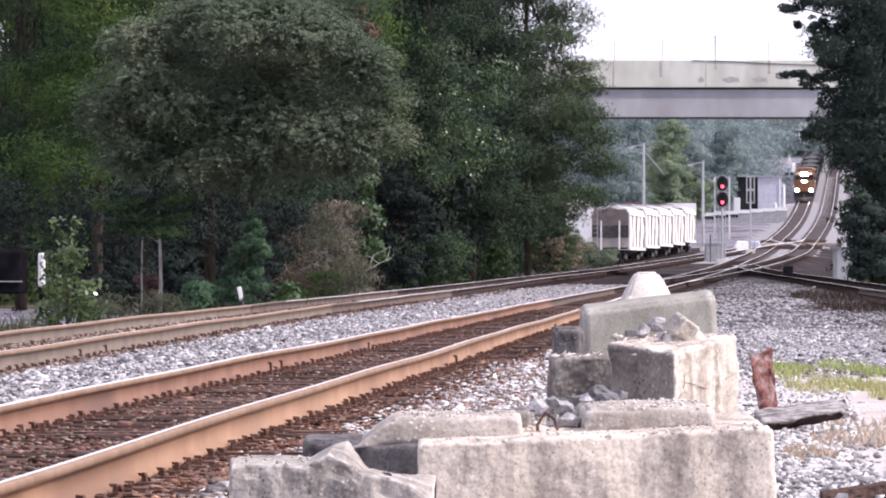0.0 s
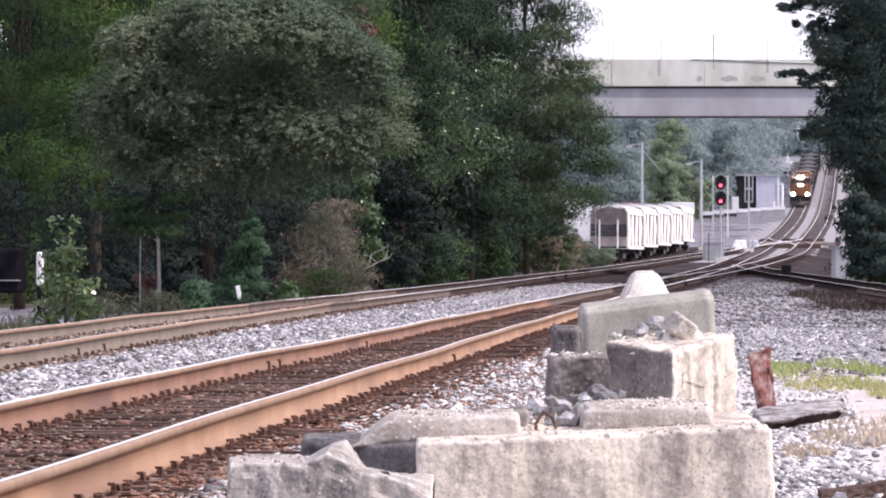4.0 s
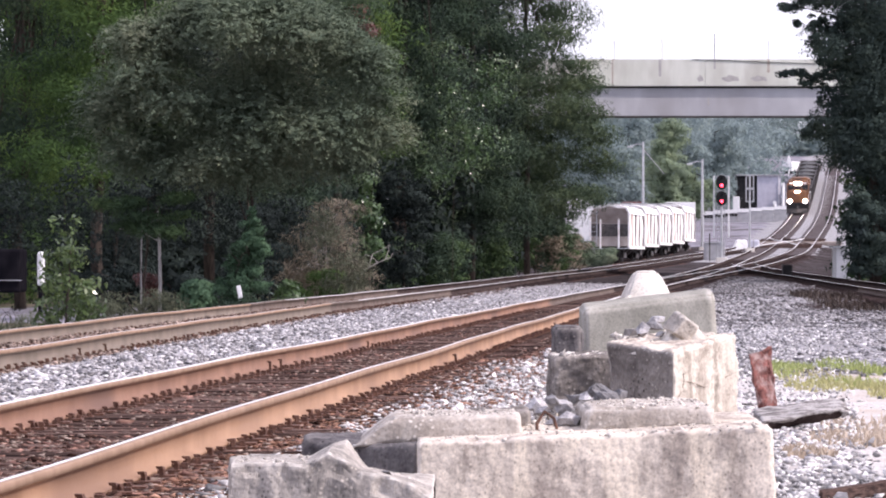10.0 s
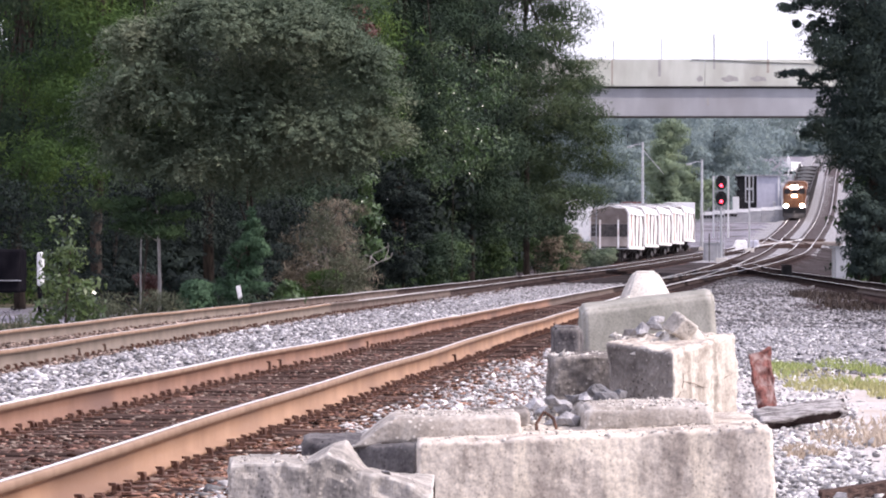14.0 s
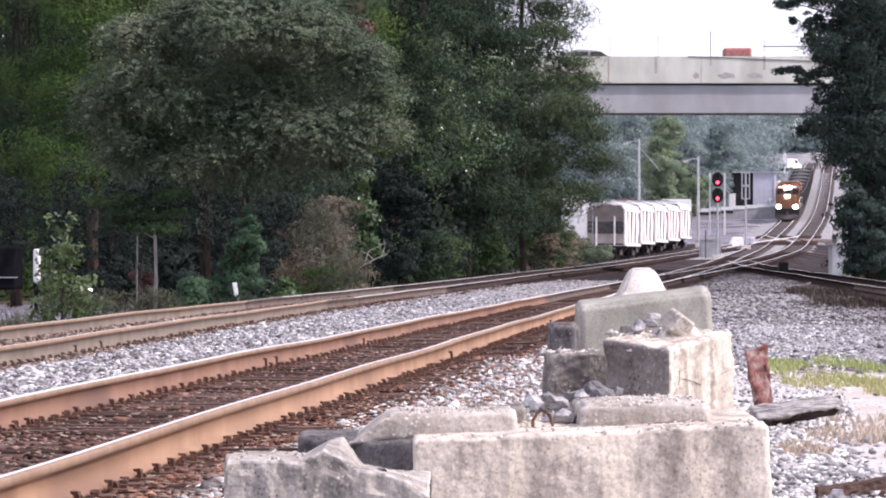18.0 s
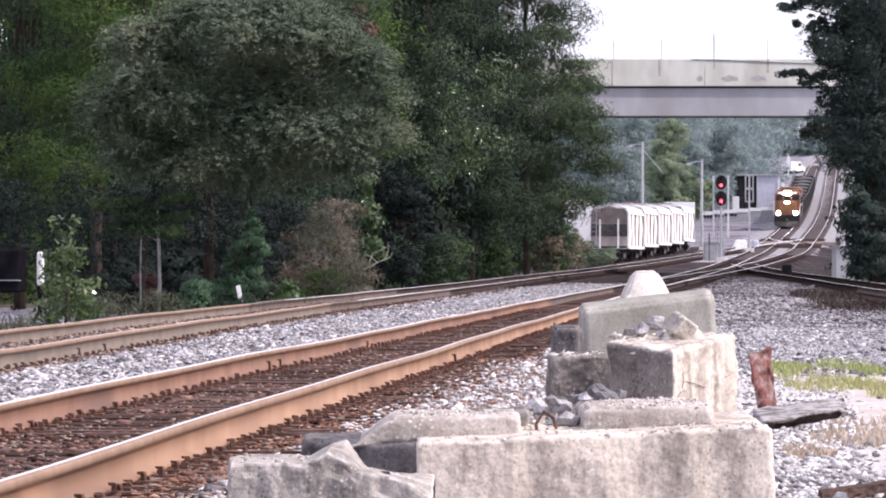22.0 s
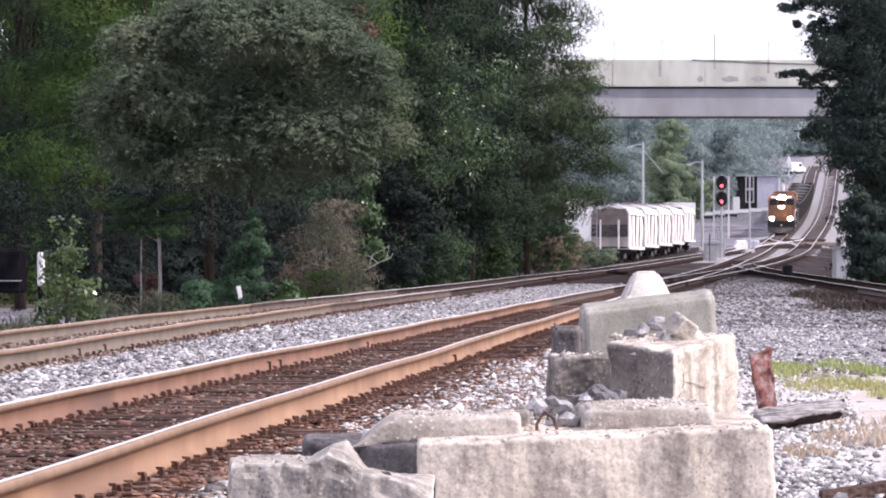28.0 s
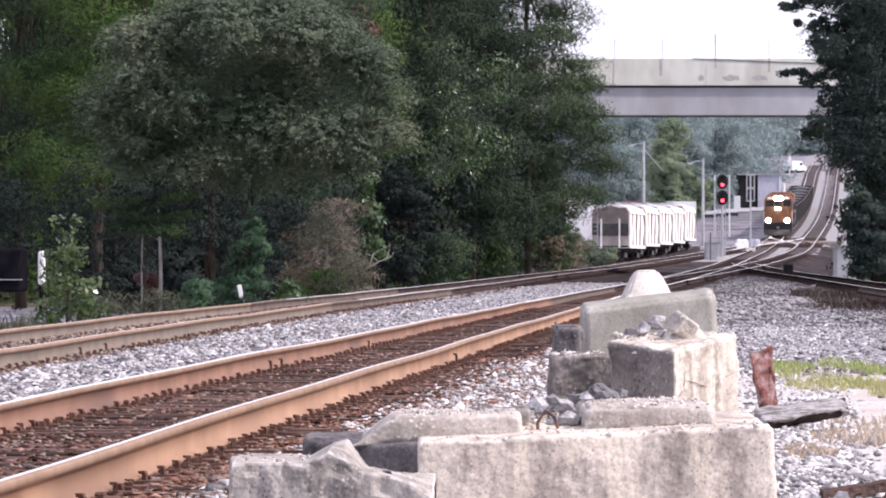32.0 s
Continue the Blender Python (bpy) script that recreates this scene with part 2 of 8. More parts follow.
M = dict(
    gravel=material("gravel", (0.17, 0.168, 0.178), (0.40, 0.395, 0.405), scale=16, rough=0.9, bump=1.0, bump_scale=24, third=(0.28, 0.27, 0.27), third_scale=0.5, shine=0.0),
    soil=material("soil", (0.065, 0.055, 0.04), (0.16, 0.14, 0.105), scale=5, rough=0.95, bump=0.8, third=(0.10, 0.13, 0.05), third_scale=0.3, shine=0.0),
    yard=material("yard", (0.165, 0.16, 0.185), (0.285, 0.275, 0.31), scale=0.9, rough=0.85, bump=0.4, third=(0.105, 0.097, 0.10), third_scale=0.16, shine=0.0),
    stained=material("stained ballast", (0.075, 0.045, 0.037), (0.18, 0.108, 0.084), scale=14, rough=0.95, bump=1.0, bump_scale=22, third=(0.08, 0.06, 0.058), third_scale=0.7, shine=0.0),
    stone=material("ballast stone", (0.235, 0.23, 0.245), (0.56, 0.55, 0.56), scale=14, rough=0.85, bump=0.3, random_tint=0.7, island=True, shine=0.0),
    pale_stone=material("pale ballast stone", (0.31, 0.305, 0.315), (0.70, 0.69, 0.69), scale=14, rough=0.85, bump=0.3, random_tint=0.7, island=True, shine=0.0),
    bank_stone=material("bank gravel stone", (0.19, 0.19, 0.205), (0.46, 0.45, 0.465), scale=9, rough=0.9, bump=0.3, random_tint=0.75, island=True, shine=0.0, third=(0.10, 0.095, 0.10), third_scale=0.22),
    rusty_stone=material("rust-red ballast stone", (0.16, 0.085, 0.06), (0.38, 0.225, 0.165), scale=9, rough=0.9, bump=0.3, random_tint=0.55, island=True, shine=0.0),
    sand=material("pale sandy grit", (0.36, 0.335, 0.32), (0.66, 0.63, 0.61), scale=22, rough=0.95, bump=0.8, bump_scale=40, third=(0.46, 0.40, 0.35), third_scale=0.9, shine=0.0),
    brown_stone=material("stained ballast stone", (0.09, 0.053, 0.046), (0.27, 0.16, 0.13), scale=9, rough=0.9, bump=0.3, random_tint=0.7, island=True, shine=0.0),
    dusty_stone=material("dusty ballast stone", (0.17, 0.13, 0.112), (0.42, 0.335, 0.285), scale=9, rough=0.9, bump=0.3, random_tint=0.5, island=True, shine=0.0),
    dark_stone=material("dark ballast stone", (0.12, 0.12, 0.13), (0.26, 0.25, 0.26), scale=9, rough=0.9, bump=0.3, random_tint=0.6, island=True, shine=0.0, third=(0.07, 0.062, 0.062), third_scale=0.2),
    # dark aggregate, deepened further to stand for shadow
    dark_aggregate=concrete_material("dark broken aggregate deepened for shadow", (0.055, 0.05, 0.054), (0.10, 0.092, 0.096), (0.18, 0.167, 0.165), (0.26, 0.24, 0.225), 0.9, 0.7, (0.30, 0.27, 0.25), 0.2),
    dark_rust=material("dark brown rust", (0.035, 0.027, 0.026), (0.08, 0.061, 0.057), scale=2, rough=0.85, bump=0.1, bump_scale=30, shine=0.0),
    # bare aggregate, its tone also lowered to paint shaded faces
    aggregate=concrete_material("broken aggregate", (0.07, 0.06, 0.055), (0.13, 0.114, 0.104), (0.24, 0.215, 0.195), (0.42, 0.385, 0.35), 1.0, 0.6, (0.44, 0.40, 0.355), 0.1),
    railhead=material("rail head lip", (0.25, 0.165, 0.112), (0.34, 0.232, 0.165), scale=4, rough=0.8, bump=0.05, shine=0.15),
    red_rust=material("deep red rust", (0.085, 0.03, 0.026), (0.23, 0.085, 0.07), scale=18, rough=0.9, bump=0.8, third=(0.33, 0.24, 0.225), third_scale=11),
    dusty_end=material("dust brown paint", (0.34, 0.29, 0.26), (0.46, 0.40, 0.37), scale=1.5, rough=0.8, bump=0.05),
    rust=material("rail rust", (0.27, 0.15, 0.085), (0.38, 0.225, 0.135), scale=1.6, rough=0.75, bump=0.15, bump_scale=30, third=(0.225, 0.125, 0.075), third_scale=0.35),
    red_rail=material("dark red rail rust", (0.185, 0.093, 0.056), (0.275, 0.148, 0.092), scale=1.6, rough=0.75, bump=0.15, bump_scale=30, third=(0.145, 0.075, 0.05), third_scale=0.3),
    midrust=material("fading rail rust", (0.092, 0.068, 0.056), (0.155, 0.118, 0.098), scale=1.6, rough=0.8, bump=0.15, bump_scale=30, shine=0.2),
    pale_rust=material("dusty rail rust", (0.135, 0.104, 0.078), (0.20, 0.157, 0.122), scale=1.6, rough=0.8, bump=0.15, bump_scale=30),
    # worn steel, with its sky glint painted in as near-white colour
    railtop=material("worn rail head with painted glint", (0.76, 0.73, 0.70), (0.88, 0.86, 0.84), scale=3, rough=0.34, metal=0.35, bump=0.03),
    spike=material("rusted spike", (0.06, 0.03, 0.022), (0.16, 0.078, 0.052), scale=20, rough=0.9, bump=0.4),
    tie=material("weathered tie", (0.058, 0.041, 0.038), (0.165, 0.112, 0.096), scale=6, rough=0.95, bump=0.7, random_tint=0.4, stretch=(0.6, 6, 6), shine=0.0),
    concrete=concrete_material("weathered concrete", (0.305, 0.262, 0.228), (0.485, 0.427, 0.366), (0.685, 0.612, 0.525), (0.86, 0.80, 0.73), 0.5, 1.0, (0.86, 0.76, 0.61), 0.5),
    # the footing's front shade is painted into this darker grey concrete
    footing=concrete_material("grey footing concrete darkened for shade", (0.20, 0.185, 0.17), (0.32, 0.295, 0.268), (0.46, 0.425, 0.385), (0.74, 0.70, 0.64), 0.75, 0.8, (0.56, 0.51, 0.44), 0.35),
    precast=concrete_material("smooth precast concrete", (0.225, 0.222, 0.190), (0.295, 0.288, 0.250), (0.36, 0.35, 0.31), (0.60, 0.57, 0.53), 0.10, 0.45, (0.42, 0.40, 0.35), 0.35),
    dusty_tie=material("dusty distant tie", (0.085, 0.072, 0.072), (0.16, 0.14, 0.145), scale=2, rough=0.9, bump=0.2, shine=0.0),
    # near-black tone of the track beds past 170 m and the far ties
    near_black=material("near-black old ballast", (0.022, 0.016, 0.016), (0.07, 0.052, 0.05), scale=8, rough=0.9, bump=0.8, shine=0.0),
    verge=material("brown grey verge", (0.026, 0.022, 0.022), (0.062, 0.053, 0.053), scale=1.2, rough=0.95, bump=0.5, third=(0.08, 0.071, 0.074), third_scale=0.25, shine=0.0),
    lavender=material("pale blue-grey sheet metal", (0.46, 0.46, 0.54), (0.55, 0.55, 0.63), scale=1.5, rough=0.6, bump=0.05),
    pale_concrete=concrete_material("pale concrete", (0.40, 0.375, 0.335), (0.53, 0.50, 0.455), (0.66, 0.625, 0.57), (0.72, 0.69, 0.64), 0.35, 0.6, (0.72, 0.66, 0.57), 0.4),
    cream_face=concrete_material("cream cracked concrete face", (0.33, 0.285, 0.235), (0.47, 0.415, 0.35), (0.62, 0.565, 0.485), (0.76, 0.71, 0.63), 0.45, 0.6, (0.72, 0.66, 0.565), 0.8),
    slab_face=concrete_material("pebbly beige slab concrete", (0.27, 0.24, 0.21), (0.38, 0.34, 0.30), (0.50, 0.455, 0.405), (0.74, 0.70, 0.645), 0.7, 0.5, (0.78, 0.73, 0.66), 0.2),
    crack=material("dark crack line", (0.16, 0.12, 0.095), (0.22, 0.17, 0.14), scale=20, rough=1.0, bump=0, shine=0.0),
    plank=material("worn crossing plank", (0.24, 0.20, 0.18), (0.40, 0.35, 0.32), scale=3, rough=0.85, bump=0.3, random_tint=0.3, shine=0.0),
    crumb=material("concrete crumb", (0.36, 0.335, 0.305), (0.66, 0.62, 0.575), scale=30, rough=0.95, bump=0.3, random_tint=0.45, island=True),
    rubble_stone=material("rubble stone", (0.20, 0.197, 0.21), (0.46, 0.45, 0.46), scale=16, rough=0.9, bump=0.7, bump_scale=60, random_tint=0.5, shine=0.1),
    bridge=material("bridge concrete", (0.50, 0.50, 0.525), (0.60, 0.60, 0.62), scale=0.8, rough=0.85, bump=0.15, third=(0.43, 0.42, 0.43), third_scale=0.3, stretch=(1, 1, 0.45)),
    parapet=material("parapet concrete", (0.76, 0.775, 0.68), (0.87, 0.88, 0.79), scale=1.4, rough=0.85, bump=0.1, third=(0.63, 0.62, 0.54), third_scale=0.5, stretch=(1, 1, 0.35)),
    stain=material("water stain", (0.44, 0.42, 0.40), (0.62, 0.60, 0.56), scale=3, rough=0.9),
    rust_stain=material("rust streak", (0.46, 0.38, 0.28), (0.62, 0.56, 0.48), scale=3, rough=0.9),
    asphalt=material("asphalt", (0.045, 0.045, 0.045), (0.07, 0.07, 0.07), scale=8, rough=0.9),
    orange=material("dull orange paint", (0.20, 0.085, 0.036), (0.30, 0.135, 0.058), scale=2, rough=0.5, bump=0.05, third=(0.15, 0.075, 0.045), third_scale=0.8),
    black=material("black enamel", (0.012, 0.012, 0.014), (0.028, 0.026, 0.026), scale=3, rough=0.6, bump=0.1, shine=0.2),
    # nearly no reflection: the shade of the trees is put into this black
    shade_black=material("flat black with painted tree shade", (0.006, 0.006, 0.008), (0.014, 0.013, 0.016), scale=3, rough=1.0, bump=0.1, shine=0.0),
    darkmetal=material("dark steel", (0.05, 0.045, 0.045), (0.10, 0.09, 0.085), scale=4, rough=0.7, metal=0.3),
    galv=material("galvanised steel", (0.40, 0.41, 0.42), (0.52, 0.53, 0.54), scale=6, rough=0.45, metal=0.6),
    white=material("white paint", (0.74, 0.74, 0.74), (0.82, 0.82, 0.81), scale=3, rough=0.45, bump=0.05),
    bright_white=material("clean white car paint", (0.88, 0.88, 0.88), (0.91, 0.91, 0.91), scale=3, rough=0.3, bump=0),
    hopper=material("chalky hopper paint", (0.80, 0.78, 0.765), (0.90, 0.89, 0.88), scale=1.2, rough=0.6, bump=0.08, third=(0.70, 0.60, 0.55), third_scale=1.1),
    orange_stain=material("salmon rust stain", (0.46, 0.22, 0.15), (0.62, 0.36, 0.28), scale=3, rough=0.8, bump=0.1),
    grey=material("grey paint", (0.28, 0.28, 0.29), (0.36, 0.36, 0.37), scale=2, rough=0.6),
    glass=material("dark glass", (0.02, 0.022, 0.025), (0.03, 0.03, 0.035), scale=1, rough=0.08, bump=0),
    # haze of distance is painted into these leaves as a paler tone
    yardleaf=leaf_material("yard-side leaves with painted haze", (0.18, 0.235, 0.175), (0.24, 0.305, 0.20), (0.31, 0.365, 0.215), 0.8, 0.4, 0.05),
    lamp=material("head lamp", (1, 0.95, 0.85), emit=((1.0, 0.86, 0.62), 160.0), bump=0),
    red_lamp=material("red signal lamp", (0.6, 0.02, 0.03), emit=((1.0, 0.05, 0.08), 7.0), bump=0),
    red_tarp=material("faded red tarpaulin", (0.36, 0.13, 0.115), (0.50, 0.22, 0.20), scale=6, rough=0.7, bump=0.2),
    bark=material("bark", (0.032, 0.025, 0.021), (0.08, 0.064, 0.053), scale=5, rough=0.95, bump=0.9, stretch=(3, 3, 0.6), shine=0.1),
    deadwood=material("grey dead wood", (0.22, 0.205, 0.195), (0.42, 0.39, 0.37), scale=8, rough=0.9, bump=0.5, stretch=(3, 3, 0.4)),
    driftwood=material("split grey timber", (0.20, 0.185, 0.178), (0.50, 0.475, 0.455), scale=9, rough=0.9, bump=0.7, stretch=(1.2, 4, 4), third=(0.09, 0.075, 0.07), third_scale=5),
    oak=leaf_material("grey green leaves", (0.079, 0.114, 0.083), (0.144, 0.181, 0.121), (0.248, 0.266, 0.179), 0.75, 0.2, 0.04),
    # painted sun: a lit, yellow-green version of the pine needles
    lit_pine=leaf_material("yellow-green needles painted sunlit", (0.030, 0.055, 0.024), (0.070, 0.122, 0.038), (0.155, 0.220, 0.056), 0.7, 0.25, 0.05),
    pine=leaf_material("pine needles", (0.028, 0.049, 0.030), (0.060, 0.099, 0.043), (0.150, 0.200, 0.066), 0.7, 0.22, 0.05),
    # distance haze lightens this copy of the pine needles
    hazy_pine=leaf_material("pine needles with painted haze", (0.044, 0.068, 0.050), (0.088, 0.126, 0.072), (0.185, 0.225, 0.105), 0.7, 0.25, 0.05),
    # the pale third tone paints sun glints on single leaves
    bright=leaf_material("glossy leaves with painted glints", (0.026, 0.060, 0.020), (0.070, 0.125, 0.042), (0.22, 0.28, 0.15), 0.28, 0.2, 0.5),
    # its palest tone is likewise a highlight put into the colour
    young=leaf_material("young leaves with painted glints", (0.034, 0.056, 0.028), (0.095, 0.142, 0.050), (0.40, 0.46, 0.22), 0.25, 0.3, 0.5),
    teal=leaf_material("blue-green conifer needles", (0.032, 0.065, 0.041), (0.067, 0.125, 0.070), (0.160, 0.246, 0.123), 0.6, 0.25, 0.1),
    weed=leaf_material("grey-green weeds", (0.072, 0.084, 0.058), (0.128, 0.140, 0.096), (0.21, 0.21, 0.148), 0.8, 0.25, 0.04),
    # the shade under the wood is put into these near-black leaf colours
    deep=leaf_material("leaves with painted deep shade", (0.017, 0.022, 0.023), (0.027, 0.037, 0.033), (0.050, 0.066, 0.048), 0.8, 0.05, 0.04),
    # shade is mixed into these two greens as well, bluish in the second
    shade=leaf_material("deep green leaves with painted shade", (0.024, 0.039, 0.032), (0.046, 0.073, 0.046), (0.100, 0.134, 0.066), 0.7, 0.15, 0.06),
    cool=leaf_material("blue-green leaves with painted shade", (0.031, 0.044, 0.046), (0.054, 0.078, 0.066), (0.102, 0.131, 0.090), 0.7, 0.2, 0.06),
    brownleaf=leaf_material("dry brown twigs", (0.138, 0.119, 0.092), (0.256, 0.220, 0.168), (0.388, 0.338, 0.256), 0.8, 0.25, 0.05),
    # haze is put into the base colour: pale and bluish
    farleaf=leaf_material("distant leaves with painted haze", (0.195, 0.25, 0.26), (0.25, 0.315, 0.305), (0.315, 0.375, 0.325), 0.8, 0.4, 0.05),
    grass=leaf_material("grass", (0.20, 0.26, 0.07), (0.32, 0.37, 0.13), (0.44, 0.46, 0.22)),
    yellowgrass=leaf_material("yellowing grass", (0.29, 0.30, 0.12), (0.42, 0.40, 0.20), (0.54, 0.50, 0.31), 0.7, 0.2, 0.05),
    drygrass=leaf_material("dry grass", (0.34, 0.27, 0.20), (0.48, 0.40, 0.315), (0.60, 0.52, 0.43), 0.8, 0.2, 0.05),
    darkweed=leaf_material("dead dark weeds", (0.030, 0.022, 0.019), (0.062, 0.046, 0.038), (0.115, 0.090, 0.072)),
    redleaf=leaf_material("red brown leaves", (0.06, 0.025, 0.022), (0.12, 0.05, 0.042), (0.20, 0.10, 0.07)),
)


# ---- building helpers ----
def add_mesh(name, verts, faces, mats, parent=None, label="", smooth=False, slots=None):
    """One mesh object from arrays: faces all have the same number of corners."""
    verts, faces = np.asarray(verts, dtype=np.float32), np.asarray(faces, dtype=np.int32)
    me = bpy.data.meshes.new(name)
    me.vertices.add(len(verts))
    me.vertices.foreach_set("co", verts.ravel())
    n, k = faces.shape
    me.loops.add(n * k)
    me.loops.foreach_set("vertex_index", faces.ravel())
    me.polygons.add(n)
    me.polygons.foreach_set("loop_start", np.arange(0, n * k, k, dtype=np.int32))
    for m in mats if isinstance(mats, (list, tuple)) else [mats]:
        me.materials.append(m)
    if slots is not None:
        me.polygons.foreach_set("material_index", np.asarray(slots, dtype=np.int32))
    if smooth:
        me.polygons.foreach_set("use_smooth", np.ones(n, dtype=bool))
    me.update(calc_edges=True)
    me.validate()
    ob = new(name, me)
    ob.parent = parent
    if label:
        tagged(ob, label)
    return ob


def part(name, bm, mat, parent=None, label="", smooth=False):
    me = bpy.data.meshes.new(name)
    bm.normal_update()
    bm.to_mesh(me)
    bm.free()
    for m in mat if isinstance(mat, (list, tuple)) else [mat]:
        me.materials.append(m)
    if smooth:
        for p in me.polygons:
            p.use_smooth = True
    ob = new(name, me)
    ob.parent = parent
    if label:
        tagged(ob, label)
    return ob


def thing(name, place, label, category, group="", kind="", turn=0.0):
    ob = new(name)
    ob.matrix_world = pose(*place, 0, 0, turn)
    return tagged(ob, label, category, group, kind)


def box(bm, x0, x1, y0, y1, z0, z1, bevel=0.0, m=None):
    r = bmesh.ops.create_cube(bm, size=1)
    vs = r["verts"]
    bmesh.ops.scale(bm, vec=(x1 - x0, y1 - y0, z1 - z0), verts=vs)
    bmesh.ops.translate(bm, vec=((x0 + x1) / 2, (y0 + y1) / 2, (z0 + z1) / 2), verts=vs)
    if bevel:
        es = list({e for v in vs for e in v.link_edges})
        r = bmesh.ops.bevel(bm, geom=es, offset=bevel, segments=2, affect="EDGES", profile=0.5)
        vs = list({v for f in r["faces"] for v in f.verts} | {v for v in vs if v.is_valid})
    if m is not None:
        bmesh.ops.transform(bm, matrix=m, verts=vs)
    return bm


def boxes(*rows, bevel=0.0):
    bm = bmesh.new()
    for r in rows:
        box(bm, *r, bevel=bevel)
    return bm


def tube(points, radius, sides=8, bm=None, end=None):
    """A round bar through points, from radius to end."""
    bm = bm or bmesh.new()
    pts = [Vector(p) for p in points]
    end = radius if end is None else end
    rings = []
    for i, p in enumerate(pts):
        d = (pts[min(i + 1, len(pts) - 1)] - pts[max(i - 1, 0)]).normalized()
        a = d.orthogonal().normalized()
        if abs(d.z) < 0.99:
            a = d.cross(Vector((0, 0, 1))).normalized()
        b = d.cross(a)
        r = radius + (end - radius) * i / max(1, len(pts) - 1)
        rings.append([bm.verts.new(p + (a * math.cos(2 * math.pi * k / sides) + b * math.sin(2 * math.pi * k / sides)) * r) for k in range(sides)])
    for u, v in zip(rings, rings[1:]):
        for k in range(sides):
            bm.faces.new((u[k], u[(k + 1) % sides], v[(k + 1) % sides], v[k]))
    bm.faces.new(rings[0][::-1])
    bm.faces.new(rings[-1])
    return bm


def prism(outline, y0, y1, bm=None):
    """An outline in x and z, drawn out along y."""
    bm = bm or bmesh.new()
    a = [bm.verts.new((x, y0, z)) for x, z in outline]
    b = [bm.verts.new((x, y1, z)) for x, z in outline]
    n = len(outline)
    for i in range(n):
        bm.faces.new((a[i], a[(i + 1) % n], b[(i + 1) % n], b[i]))
    bm.faces.new(a[::-1])
    bm.faces.new(b)
    bmesh.ops.recalc_face_normals(bm, faces=bm.faces[:])
    return bm


def prism_x(outline, x0, x1):
    """An outline in y and z, drawn out along x."""
    bm = prism(outline, x0, x1)
    for v in bm.verts:
        v.co = Vector((v.co.y, v.co.x, v.co.z))
    bmesh.ops.recalc_face_normals(bm, faces=bm.faces[:])
    return bm


# ---- the lie of the land ----
def grade(y):
    """Height of the rail heads: level at first, then a long sag up to the far rise."""
    y = np.asarray(y, dtype=float)
    z = 3.7e-8 * np.maximum(0, np.minimum(y, 790) - 24) ** 3
    return z + np.clip(y - 790, 0, 200) * 0.040


def smooth_path(nodes, width=30.0):
    """A track's centre line x(y) through rough nodes, rounded off."""
    ys = np.arange(-60, 1101, 1.0)
    ny, nx = [p[1] for p in nodes], [p[0] for p in nodes]
    lo = (nx[1] - nx[0]) / (ny[1] - ny[0])
    hi = (nx[-1] - nx[-2]) / (ny[-1] - ny[-2])
    pad = int(width)
    grid = np.arange(-60 - pad, 1101 + pad, 1.0)
    xs = np.interp(grid, ny, nx)
    xs = np.where(grid < ny[0], nx[0] + (grid - ny[0]) * lo, xs)
    xs = np.where(grid > ny[-1], nx[-1] + (grid - ny[-1]) * hi, xs)
    k = np.hanning(2 * pad + 1)
    xs = np.convolve(xs, k / k.sum(), "valid")
    return lambda y: np.interp(y, ys, xs[:len(ys)])


main_x = smooth_path([(-3.54, 0), (-1.88, 26.6), (-0.84, 44), (0.42, 62.5), (1.55, 80), (4.05, 116.5), (7.15, 156.6), (12.2, 220), (16.1, 266.8),
                      (22.0, 336), (25.9, 377), (32.2, 446), (38.4, 511), (42.4, 552), (47.9, 610), (51.2, 646), (61.9, 763), (84, 1000)])
second_x = smooth_path([(-6.15, 0), (-4.25, 53), (-3.4, 75), (-1.7, 107), (0.25, 139), (2.1, 169), (3.55, 192), (5.7, 219), (7.5, 237), (10.6, 272), (12.8, 294), (16.0, 325), (21.5, 370), (28.3, 420)])
branch_x = smooth_path([(9.9, 50), (12.0, 95), (12.95, 120), (13.8, 140), (14.8, 162), (16.3, 197), (17.5, 238), (18.3, 262), (19.6, 295)], 16)


def passing_x(y):
    s = np.clip((np.asarray(y, dtype=float) - 150) / 270, 0, 1)
    return main_x(y) + 3.65 * s * s * (3 - 2 * s)


def ease(v):
    v = np.clip(v, 0, 1)
    return v * v * (3 - 2 * v)


def ground_z(x, y):
    x, y = np.asarray(x, dtype=float), np.asarray(y, dtype=float)
    z = grade(y)
    a, c, b, p = main_x(y), second_x(y), branch_x(y), passing_x(y)
    c = np.where(y > 400, a, c)
    west = ease((np.minimum(a, c) - 4 - x) / 22)
    z = z * (1 - west * (1 - ease((y - 225) / 310)))
    lo = np.minimum(a, c)
    hi = np.where((y > 60) & (y < 270), np.maximum(b, a), np.maximum(p, a))
    out = np.maximum(np.maximum(lo - x, x - hi), 0)
    s = ease((y - 75) / 85)
    out = np.maximum(np.maximum(lo - x, x - a), 0) * (1 - s) + out * s
    bed = -0.215 - 0.24 * ease((out - 1.35) / 1.3)
    lumps = 0.03 * np.sin(x * 1.9 + y * 0.23) * np.sin(y * 0.61 + x * 0.4) * ease((out - 1.6) / 1.5)
    # ballast is heaped over the tie ends between the two tracks
    left, right = second_x(y) + 0.98, a - 0.95
    u = np.clip((x - left) / np.maximum(right - left, 0.3), -1, 2)
    heap = 0.075 * ease((x - left + 0.05) / 0.25) * ease((1.0 - u) / 0.8) * ease((190 - y) / 40) * (u < 1)
    return z + bed + lumps + heap


